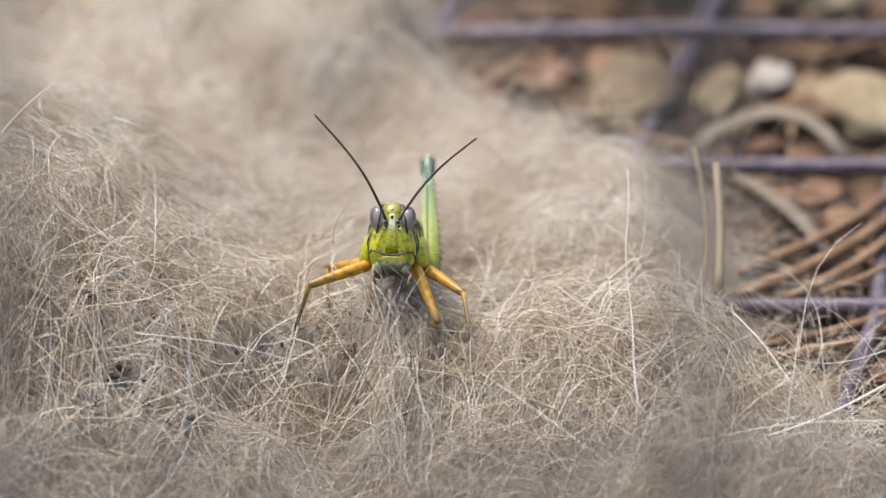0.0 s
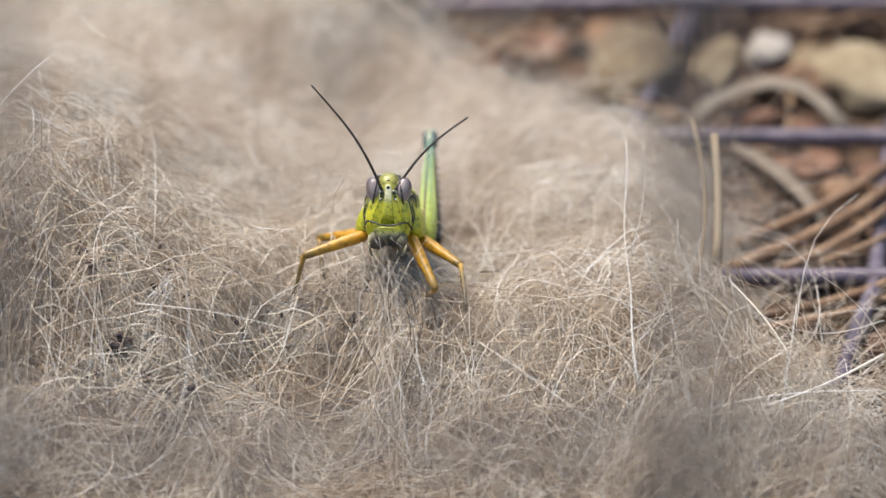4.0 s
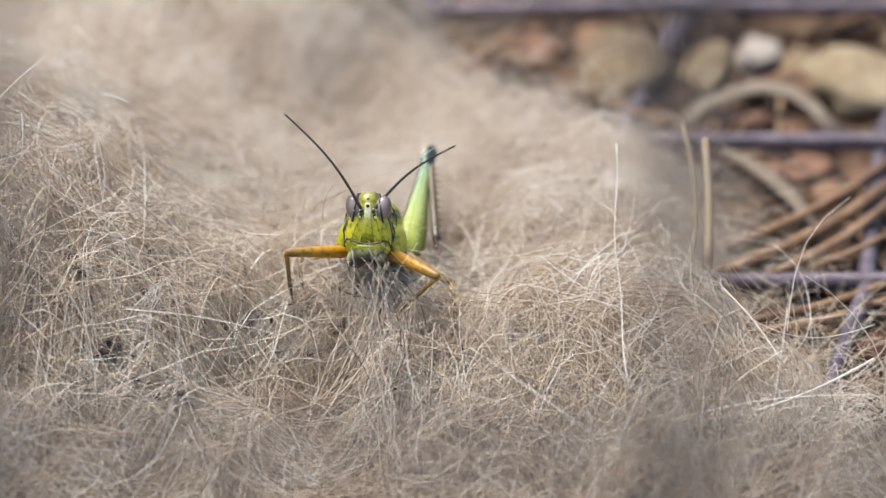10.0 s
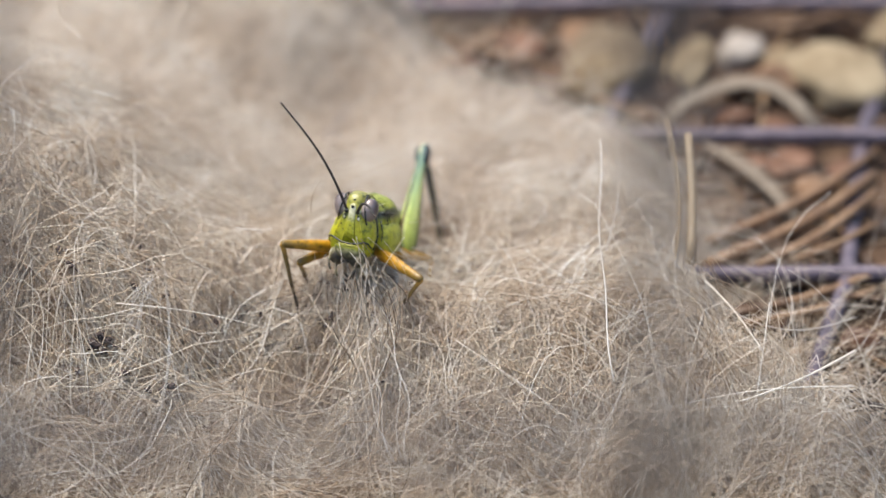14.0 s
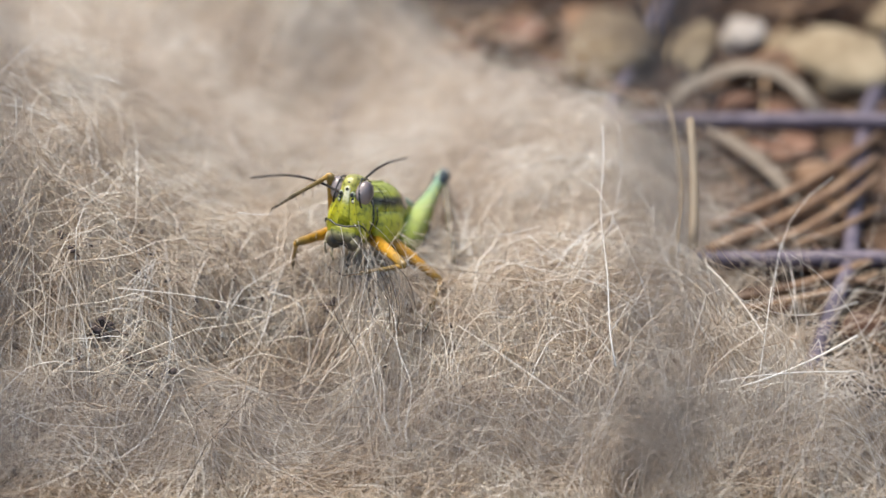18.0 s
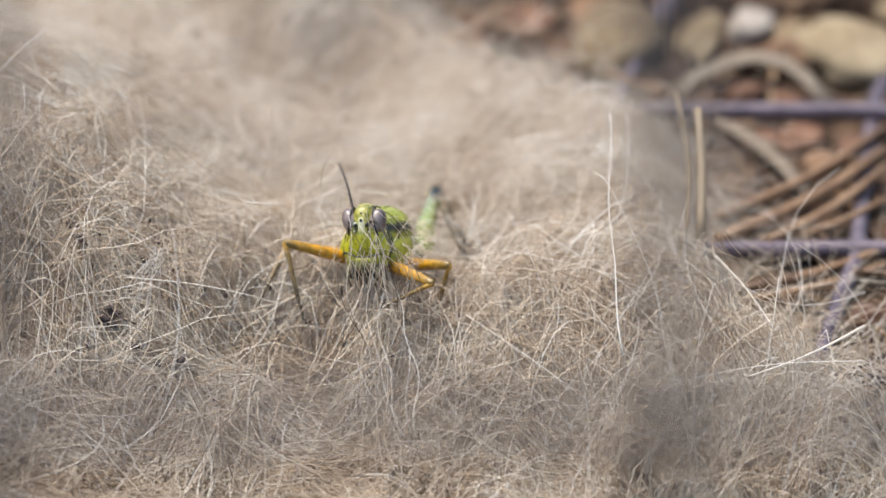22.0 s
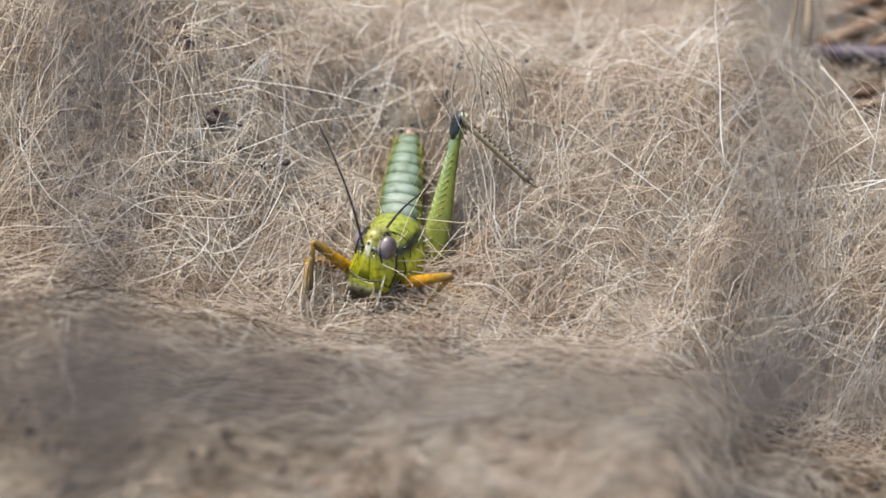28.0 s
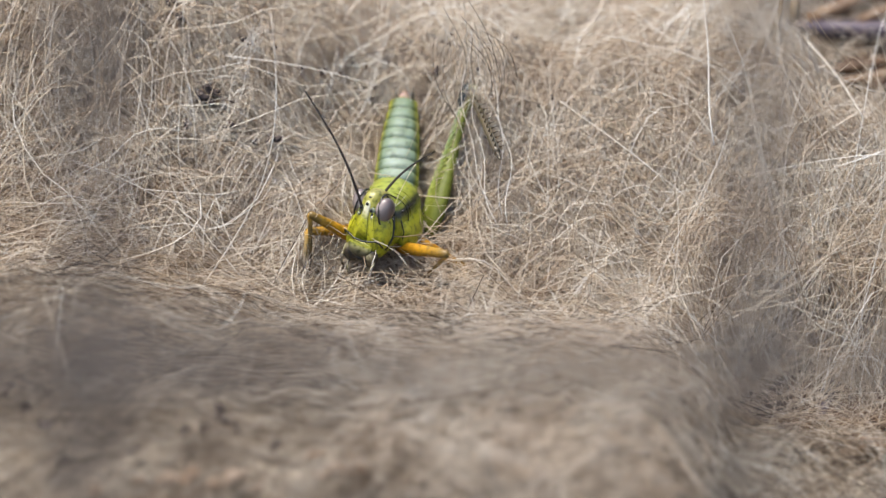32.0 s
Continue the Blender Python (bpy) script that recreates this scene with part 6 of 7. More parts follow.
    walk(part["FRt"], [
        (0, mm(0, 6.8, 0, -71.1, -1.4, -0.0)), (1, mm(0, 6.8, 0, -71.1, -1.4, -0.0)), (2, mm(0, 6.8, 0, -70.9, -1.3, 0.0)),
        (3, mm(0, 6.8, 0, -70.9, -1.3, -0.0)), (5.5, mm(0, 6.8, 0, -72.7, -1.6, 0.0)), (6, mm(0, 6.8, 0, -72.8, -1.7, -0.0)),
        (7, mm(0, 6.8, 0, -80.4, -0.8, -0.0)), (8, mm(0, 6.8, 0, -88.8, -0.7, -0.0)), (8.6, mm(0, 6.8, 0, -93.1, -0.8, -0.0)),
        (9, mm(0, 6.8, 0, -112.9, -1.2, -0.0)), (10, mm(0, 6.8, 0, -111.9, -1.7, -0.0)), (11, mm(0, 6.8, 0, -107.9, -1.1, -0.0)),
        (11.5, mm(0, 6.8, 0, -67.3, -4.3, -0.0)), (12, mm(0, 6.8, 0, -70.3, -2.3, -0.0)), (13, mm(0, 6.8, 0, -102.1, -0.4, -0.0)),
        (14, mm(0, 6.8, 0, -119.3, 0.6, -0.0)), (14.5, mm(0, 6.8, 0, -116.2, 1.8, -0.0)), (16.5, mm(0, 6.8, 0, -80.0, 0.8, 0.0)),
        (17, mm(0, 6.8, 0, -108.1, 0.1, 0.0)), (17.5, mm(0, 6.8, 0, -71.5, 0.5, 0.0)), (18, mm(0, 6.8, 0, -125.4, -1.1, 0.0)),
        (19, mm(0, 6.8, 0, -53.0, 2.3, 0.0)), (20, mm(0, 6.8, 0, -57.4, 0.6, -0.0)), (21, mm(0, 6.8, 0, -71.6, 4.3, 0.0)),
        (21.5, mm(0, 6.8, 0, -107.3, 4.6, 0.0)), (22, mm(0, 6.8, 0, -115.4, 4.8, 0.0)), (22.5, mm(0, 6.8, 0, -104.4, 5.4, -0.0)),
        (23, mm(0, 6.8, 0, -126.5, -3.2, 0.0)), (24, mm(0, 6.8, 0, -88.6, 1.1, -0.0)), (24.2, mm(0, 6.8, 0, -105.9, 3.9, -0.0)),
        (24.5, mm(0, 6.8, 0, -124.2, 7.8, 0.0)), (24.8, mm(0, 6.8, 0, -139.2, 2.9, 0.0)), (24.9, mm(0, 6.8, 0, -89.2, 8.3, -2.5)),
        (25, mm(0, 6.8, 0, -38.6, 13.6, -0.0)), (25.5, mm(0, 6.8, 0, -17.5, 22.6, -0.0)), (25.75, mm(0, 6.8, 0, -73.1, 8.4, -7.4)),
        (26, mm(0, 6.8, 0, -126.6, -5.7, 0.0)), (26.5, mm(0, 6.8, 0, -94.0, 7.8, 0.0)), (28.5, mm(0, 6.8, 0, -134.1, 0.7, 0.0)),
        (29, mm(0, 6.8, 0, -134.1, 0.7, -0.0)), (30, mm(0, 6.8, 0, -134.3, 0.8, -0.0)), (31, mm(0, 6.8, 0, -133.6, 0.9, 0.0)),
        (32, mm(0, 6.8, 0, -129.5, 0.7, 0.0)),])
    walk(part["FL"], [
        (0, mm(2.1, -1.9, -2.6, -56.2, 12.5, -156.5)), (1, mm(2.1, -1.9, -2.6, -56.2, 12.6, -156.6)), (2, mm(2.1, -1.9, -2.6, -56.4, 12.7, -156.5)),
        (3, mm(2.1, -1.9, -2.6, -56.5, 12.7, -156.6)), (5.5, mm(2.1, -1.9, -2.6, -41.0, 11.8, -151.0)), (6, mm(2.1, -1.9, -2.6, -40.9, 11.7, -151.0)),
        (7, mm(2.1, -1.9, -2.6, -38.5, 12.1, -155.5)), (8, mm(2.1, -1.9, -2.6, -41.0, 15.6, -155.5)), (8.6, mm(2.1, -1.9, -2.6, -40.0, 17.1, -153.6)),
        (9, mm(2.1, -1.9, -2.6, -22.9, 18.5, -139.0)), (10, mm(2.1, -1.9, -2.6, -16.8, 9.7, -130.9)), (11, mm(2.1, -1.9, -2.6, -24.7, 16.6, -137.5)),
        (11.5, mm(2.1, -1.9, -2.6, -41.3, 12.9, -141.7)), (11.75, mm(2.1, -1.9, -2.6, -49.8, -16.1, -88.8)),
        (12, mm(2.1, -1.9, -2.6, -80.8, -24.2, -25.3)), (12.5, mm(2.1, -1.9, -2.6, -24.8, -45.9, -87.1)),
        (13, mm(2.1, -1.9, -2.6, 22.8, -16.0, -140.6)), (14, mm(2.1, -1.9, -2.6, -14.6, 16.7, -128.4)),
        (14.5, mm(2.1, -1.9, -2.6, -18.0, 16.3, -126.1)), (16.5, mm(2.1, -1.9, -2.6, 3.3, -6.7, -119.5)),
        (17, mm(2.1, -1.9, -2.6, -8.2, -35.6, -130.9)), (17.5, mm(2.1, -1.9, -2.6, -4.1, -44.7, -134.4)),
        (18, mm(2.1, -1.9, -2.6, -12.9, -23.2, -121.5)), (19, mm(2.1, -1.9, -2.6, -2.6, 5.2, -122.9)), (20, mm(2.1, -1.9, -2.6, -4.0, -2.6, -127.2)),
        (21, mm(2.1, -1.9, -2.6, -18.9, -6.0, -121.3)), (21.5, mm(2.1, -1.9, -2.6, 18.2, 0.2, -125.2)),
        (22, mm(2.1, -1.9, -2.6, -5.8, -22.5, -120.0)), (22.5, mm(2.1, -1.9, -2.6, -7.8, -16.3, -118.3)), (23, mm(2.1, -1.9, -2.6, 6.1, 1.4, -97.6)),
        (24, mm(2.1, -1.9, -2.6, 36.3, 23.0, -61.7)), (24.1, mm(2.1, -1.9, -2.6, 23.0, 3.7, -94.6)), (24.2, mm(2.1, -1.9, -2.6, 21.8, -19.5, -124.2)),
        (24.35, mm(2.1, -1.9, -2.6, -5.4, -0.0, -90.8)), (24.5, mm(2.1, -1.9, -2.6, -20.1, 30.0, -66.1)),
        (24.8, mm(2.1, -1.9, -2.6, -7.1, 41.9, -53.8)), (24.9, mm(2.1, -1.9, -2.6, 8.1, 17.2, -87.3)), (25, mm(2.1, -1.9, -2.6, 33.5, 4.5, -123.7)),
        (25.17, mm(2.1, -1.9, -2.6, 61.5, 54.1, -94.4)), (25.33, mm(2.1, -1.9, -2.6, 160.2, 51.5, 5.2)),
        (25.5, mm(2.1, -1.9, -2.6, -174.7, 1.2, 31.7)), (25.67, mm(2.1, -1.9, -2.6, 174.3, 54.6, 30.3)),
        (25.83, mm(2.1, -1.9, -2.6, 16.9, 70.2, -120.2)), (26, mm(2.1, -1.9, -2.6, -0.2, 17.0, -129.1)),
        (26.5, mm(2.1, -1.9, -2.6, 19.7, 0.9, -133.5)), (28.5, mm(2.1, -1.9, -2.6, 26.6, 3.1, -112.7)), (29, mm(2.1, -1.9, -2.6, 26.6, 3.1, -112.8)),
        (30, mm(2.1, -1.9, -2.6, 26.3, 6.8, -113.1)), (31, mm(2.1, -1.9, -2.6, 24.1, 9.1, -115.2)), (32, mm(2.1, -1.9, -2.6, 14.3, 9.0, -120.5)),])
    walk(part["FLt"], [
        (0, mm(0, 6.8, 0, -111.1, -0.1, 0.0)), (1, mm(0, 6.8, 0, -111.2, -0.1, -0.0)), (2, mm(0, 6.8, 0, -111.1, -0.1, -0.0)),
        (3, mm(0, 6.8, 0, -111.2, -0.1, -0.0)), (5.5, mm(0, 6.8, 0, -112.3, -0.7, -0.0)), (6, mm(0, 6.8, 0, -112.4, -0.7, -0.0)),
        (7, mm(0, 6.8, 0, -114.9, -0.3, -0.0)), (8, mm(0, 6.8, 0, -114.9, 0.2, 0.0)), (8.6, mm(0, 6.8, 0, -115.7, 0.3, -0.0)),
        (9, mm(0, 6.8, 0, -130.3, -0.3, -0.0)), (10, mm(0, 6.8, 0, -128.8, -2.4, 0.0)), (11, mm(0, 6.8, 0, -128.6, -0.8, 0.0)),
        (11.5, mm(0, 6.8, 0, -119.9, -0.9, 0.0)), (12, mm(0, 6.8, 0, -89.1, -4.7, -0.0)), (13, mm(0, 6.8, 0, -119.2, -5.2, 0.0)),
        (14, mm(0, 6.8, 0, -123.0, -0.7, -0.0)), (14.5, mm(0, 6.8, 0, -120.5, -1.0, -0.0)), (16.5, mm(0, 6.8, 0, -155.4, -11.5, 0.0)),
        (17, mm(0, 6.8, 0, -134.4, -9.8, 0.0)), (17.5, mm(0, 6.8, 0, -136.3, -10.7, 0.0)), (18, mm(0, 6.8, 0, -140.9, -9.8, -0.0)),
        (19, mm(0, 6.8, 0, -140.3, -4.2, -0.0)), (20, mm(0, 6.8, 0, -131.1, -4.7, -0.0)), (21, mm(0, 6.8, 0, -138.6, -6.4, -0.0)),
        (21.5, mm(0, 6.8, 0, -123.7, -3.5, 0.0)), (22, mm(0, 6.8, 0, -133.7, -8.4, -0.0)), (22.5, mm(0, 6.8, 0, -136.7, -8.0, 0.0)),
        (23, mm(0, 6.8, 0, -149.1, -6.9, 0.0)), (24, mm(0, 6.8, 0, -142.3, 1.2, -0.0)), (24.2, mm(0, 6.8, 0, -99.8, -4.7, 0.0)),
        (24.5, mm(0, 6.8, 0, -107.8, 3.2, -0.0)), (24.8, mm(0, 6.8, 0, -133.0, 8.8, -0.0)), (25, mm(0, 6.8, 0, -133.3, 4.5, 0.0)),
        (25.25, mm(0, 6.8, 0, -86.0, 0.7, 1.6)), (25.5, mm(0, 6.8, 0, -38.7, -3.0, 0.0)), (25.75, mm(0, 6.8, 0, -82.5, -0.3, 1.1)),
        (26, mm(0, 6.8, 0, -126.2, 2.4, 0.0)), (26.5, mm(0, 6.8, 0, -144.0, -2.0, -0.0)), (28.5, mm(0, 6.8, 0, -152.8, -3.5, 0.0)),
        (29, mm(0, 6.8, 0, -152.8, -3.5, 0.0)), (30, mm(0, 6.8, 0, -153.2, -2.3, 0.0)), (31, mm(0, 6.8, 0, -151.9, -1.4, -0.0)),
        (32, mm(0, 6.8, 0, -143.6, -1.0, -0.0)),])
    walk(part["MR"], [
        (0, mm(-2.5, 0.9, -2.6, -6.3, 33.6, 40.0)), (1, mm(-2.5, 0.9, -2.6, -6.1, 33.6, 40.2)), (2, mm(-2.5, 0.9, -2.6, -5.9, 33.6, 40.4)),
        (3, mm(-2.5, 0.9, -2.6, -5.6, 33.5, 40.6)), (5.5, mm(-2.5, 0.9, -2.6, -4.0, 40.1, 53.4)), (6, mm(-2.5, 0.9, -2.6, -4.0, 40.1, 53.4)),
        (7, mm(-2.5, 0.9, -2.6, -9.2, 41.3, 48.5)), (8, mm(-2.5, 0.9, -2.6, -6.0, 37.3, 44.6)), (8.6, mm(-2.5, 0.9, -2.6, -5.9, 35.3, 43.8)),
        (9, mm(-2.5, 0.9, -2.6, 0.8, 36.1, 47.3)), (10, mm(-2.5, 0.9, -2.6, -12.4, 44.5, 41.7)), (11, mm(-2.5, 0.9, -2.6, -12.0, 39.6, 43.7)),
        (11.5, mm(-2.5, 0.9, -2.6, -1.3, 47.5, 49.9)), (12, mm(-2.5, 0.9, -2.6, -0.4, 50.2, 39.2)), (13, mm(-2.5, 0.9, -2.6, -19.9, 35.9, 38.1)),
        (13.5, mm(-2.5, 0.9, -2.6, 2.2, 4.5, 103.4)), (14, mm(-2.5, 0.9, -2.6, -16.3, -28.4, 164.7)),
        (14.5, mm(-2.5, 0.9, -2.6, -24.8, -32.1, 164.9)), (16.5, mm(-2.5, 0.9, -2.6, -24.1, 0.6, -174.1)),
        (17, mm(-2.5, 0.9, -2.6, -22.4, -20.3, 170.9)), (17.5, mm(-2.5, 0.9, -2.6, -8.7, -39.8, 170.6)),
        (18, mm(-2.5, 0.9, -2.6, -17.7, -29.3, 170.7)), (19, mm(-2.5, 0.9, -2.6, -16.7, -32.4, 175.6)),
        (20, mm(-2.5, 0.9, -2.6, -12.1, -33.3, 173.2)), (21, mm(-2.5, 0.9, -2.6, -6.7, -37.3, 168.4)),
        (21.25, mm(-2.5, 0.9, -2.6, 35.0, -29.6, 94.5)), (21.5, mm(-2.5, 0.9, -2.6, 44.2, 4.7, 42.3)), (21.75, mm(-2.5, 0.9, -2.6, 18.2, 15.6, 76.9)),
        (22, mm(-2.5, 0.9, -2.6, 0.5, 38.9, 107.9)), (22.5, mm(-2.5, 0.9, -2.6, -0.0, 35.2, 85.2)), (22.75, mm(-2.5, 0.9, -2.6, 12.2, 3.7, 108.9)),
        (23, mm(-2.5, 0.9, -2.6, 11.4, -29.8, 128.6)), (24, mm(-2.5, 0.9, -2.6, 11.4, -31.9, 151.7)), (24.2, mm(-2.5, 0.9, -2.6, 9.5, -24.2, 170.0)),
        (24.5, mm(-2.5, 0.9, -2.6, 52.8, 0.3, 140.7)), (24.65, mm(-2.5, 0.9, -2.6, 67.8, 34.9, 169.3)),
        (24.8, mm(-2.5, 0.9, -2.6, 115.0, 51.4, -133.3)), (24.87, mm(-2.5, 0.9, -2.6, 44.0, 58.4, 130.3)),
        (24.93, mm(-2.5, 0.9, -2.6, 22.5, 22.1, 79.8)), (25, mm(-2.5, 0.9, -2.6, 34.3, -15.6, 44.8)), (25.17, mm(-2.5, 0.9, -2.6, 18.2, 22.1, 77.9)),
        (25.33, mm(-2.5, 0.9, -2.6, 32.2, 61.9, 122.0)), (25.5, mm(-2.5, 0.9, -2.6, 120.3, 58.0, -124.0)),
        (26, mm(-2.5, 0.9, -2.6, 58.4, 55.4, 160.5)), (26.25, mm(-2.5, 0.9, -2.6, 35.6, 10.9, 125.5)),
        (26.5, mm(-2.5, 0.9, -2.6, 39.6, -36.9, 103.1)), (27.5, mm(-2.5, 0.9, -2.6, 20.8, 18.0, 135.3)),
        (28.5, mm(-2.5, 0.9, -2.6, 53.2, 72.5, -169.7)), (29, mm(-2.5, 0.9, -2.6, 53.2, 72.5, -169.8)), (30, mm(-2.5, 0.9, -2.6, 46.6, 68.0, -178.7)),
        (31, mm(-2.5, 0.9, -2.6, 40.7, 65.1, 174.1)), (32, mm(-2.5, 0.9, -2.6, 24.8, 66.5, 162.1)),])
    walk(part["MRt"], [
        (0, mm(0, 6.8, 0, -129.6, 8.4, -0.0)), (1, mm(0, 6.8, 0, -129.7, 8.4, 0.0)), (2, mm(0, 6.8, 0, -129.6, 8.4, 0.0)),
        (3, mm(0, 6.8, 0, -129.7, 8.5, -0.0)), (5.5, mm(0, 6.8, 0, -129.0, 9.7, 0.0)), (6, mm(0, 6.8, 0, -129.1, 9.7, 0.0)),
        (7, mm(0, 6.8, 0, -124.9, 9.0, 0.0)), (8, mm(0, 6.8, 0, -130.4, 9.2, 0.0)), (8.6, mm(0, 6.8, 0, -129.7, 8.8, 0.0)),
        (9, mm(0, 6.8, 0, -131.5, 9.3, 0.0)), (10, mm(0, 6.8, 0, -130.2, 9.5, 0.0)), (11, mm(0, 6.8, 0, -125.7, 8.7, 0.0)),
        (11.5, mm(0, 6.8, 0, -94.7, 7.7, 0.0)), (12, mm(0, 6.8, 0, -65.7, 8.2, 0.0)), (13, mm(0, 6.8, 0, -107.4, 6.8, 0.0)),
        (14, mm(0, 6.8, 0, -132.5, -3.8, -0.0)), (14.5, mm(0, 6.8, 0, -122.9, -3.9, -0.0)), (16.5, mm(0, 6.8, 0, -90.5, -0.4, 0.0)),
        (17, mm(0, 6.8, 0, -100.5, -2.0, -0.0)), (17.5, mm(0, 6.8, 0, -121.7, -5.3, 0.0)), (18, mm(0, 6.8, 0, -113.8, -3.5, 0.0)),
        (19, mm(0, 6.8, 0, -124.7, -4.6, 0.0)), (20, mm(0, 6.8, 0, -124.5, -4.6, -0.0)), (21, mm(0, 6.8, 0, -126.8, -5.0, -0.0)),
        (21.5, mm(0, 6.8, 0, -75.2, 3.2, -0.0)), (22, mm(0, 6.8, 0, -75.3, 8.0, -0.0)), (22.5, mm(0, 6.8, 0, -90.9, 7.6, 0.0)),
        (23, mm(0, 6.8, 0, -104.3, -1.3, -0.0)), (24, mm(0, 6.8, 0, -123.9, -3.7, 0.0)), (24.2, mm(0, 6.8, 0, -129.8, -3.9, -0.0)),
        (24.5, mm(0, 6.8, 0, -124.2, 1.2, -0.0)), (24.8, mm(0, 6.8, 0, -89.6, 7.2, -0.0)), (25, mm(0, 6.8, 0, -57.8, -5.1, 0.0)),
        (25.5, mm(0, 6.8, 0, -39.6, 13.0, 0.0)), (26, mm(0, 6.8, 0, -68.7, 7.7, -0.0)), (26.5, mm(0, 6.8, 0, -122.9, -4.3, 0.0)),
        (28.5, mm(0, 6.8, 0, -54.1, 9.7, 0.0)), (29, mm(0, 6.8, 0, -54.1, 9.7, 0.0)), (30, mm(0, 6.8, 0, -56.7, 9.2, 0.0)),
        (31, mm(0, 6.8, 0, -58.8, 9.0, 0.0)), (32, mm(0, 6.8, 0, -56.0, 9.6, 0.0)),])
    walk(part["ML"], [
        (0, mm(2.5, 0.9, -2.6, -47.0, -57.9, -90.5)), (1, mm(2.5, 0.9, -2.6, -47.0, -57.9, -90.5)), (2, mm(2.5, 0.9, -2.6, -47.0, -57.9, -90.5)),
        (3, mm(2.5, 0.9, -2.6, -47.0, -57.9, -90.5)), (5.5, mm(2.5, 0.9, -2.6, -60.9, -60.6, -68.5)), (6, mm(2.5, 0.9, -2.6, -60.9, -60.6, -68.5)),
        (7, mm(2.5, 0.9, -2.6, -60.9, -60.6, -68.5)), (8, mm(2.5, 0.9, -2.6, -60.9, -60.6, -68.5)), (8.6, mm(2.5, 0.9, -2.6, -60.9, -60.6, -68.5)),
        (9, mm(2.5, 0.9, -2.6, -26.8, -38.4, -31.8)), (10, mm(2.5, 0.9, -2.6, -34.5, -41.6, -35.9)), (11, mm(2.5, 0.9, -2.6, -44.6, -44.8, -24.2)),
        (11.5, mm(2.5, 0.9, -2.6, -22.4, -33.8, -24.9)), (12, mm(2.5, 0.9, -2.6, -8.6, -20.7, -25.4)), (13, mm(2.5, 0.9, -2.6, -5.8, -11.0, -26.6)),
        (14, mm(2.5, 0.9, -2.6, -10.3, -27.0, -22.6)), (14.5, mm(2.5, 0.9, -2.6, -12.0, -25.8, -19.4)),
        (16.5, mm(2.5, 0.9, -2.6, -21.5, -22.3, -63.2)), (17, mm(2.5, 0.9, -2.6, -29.1, -35.9, -55.5)),
        (17.5, mm(2.5, 0.9, -2.6, -33.8, -47.2, -55.5)), (18, mm(2.5, 0.9, -2.6, -38.8, -43.7, -43.6)), (19, mm(2.5, 0.9, -2.6, -19.8, -39.3, -73.5)),
        (20, mm(2.5, 0.9, -2.6, -26.6, -31.4, -65.7)), (21, mm(2.5, 0.9, -2.6, -11.2, -40.2, -96.4)), (21.5, mm(2.5, 0.9, -2.6, 17.3, -22.6, -111.0)),
        (22, mm(2.5, 0.9, -2.6, 9.2, 14.2, -115.9)), (22.5, mm(2.5, 0.9, -2.6, -1.5, 15.2, -119.5)), (23, mm(2.5, 0.9, -2.6, -1.7, -36.2, -114.6)),
        (24, mm(2.5, 0.9, -2.6, -3.8, -39.4, -62.7)), (24.2, mm(2.5, 0.9, -2.6, 10.6, -16.0, -55.9)), (24.5, mm(2.5, 0.9, -2.6, 71.2, -35.1, -72.2)),
        (24.8, mm(2.5, 0.9, -2.6, 12.3, -56.2, -50.1)), (25, mm(2.5, 0.9, -2.6, 49.5, -85.7, -98.7)), (25.25, mm(2.5, 0.9, -2.6, 34.7, -42.9, -88.7)),
        (25.5, mm(2.5, 0.9, -2.6, 30.6, -0.1, -91.5)), (26, mm(2.5, 0.9, -2.6, 15.4, -28.4, -74.3)), (26.25, mm(2.5, 0.9, -2.6, -22.6, -54.6, -56.6)),
        (26.5, mm(2.5, 0.9, -2.6, -94.9, -59.0, -2.4)), (28.5, mm(2.5, 0.9, -2.6, -60.2, -74.9, -24.8)),
        (29, mm(2.5, 0.9, -2.6, -60.1, -74.9, -24.8)), (30, mm(2.5, 0.9, -2.6, -59.3, -74.2, -25.9)), (31, mm(2.5, 0.9, -2.6, -60.6, -72.1, -25.8)),
        (32, mm(2.5, 0.9, -2.6, -68.4, -65.0, -22.5)),])
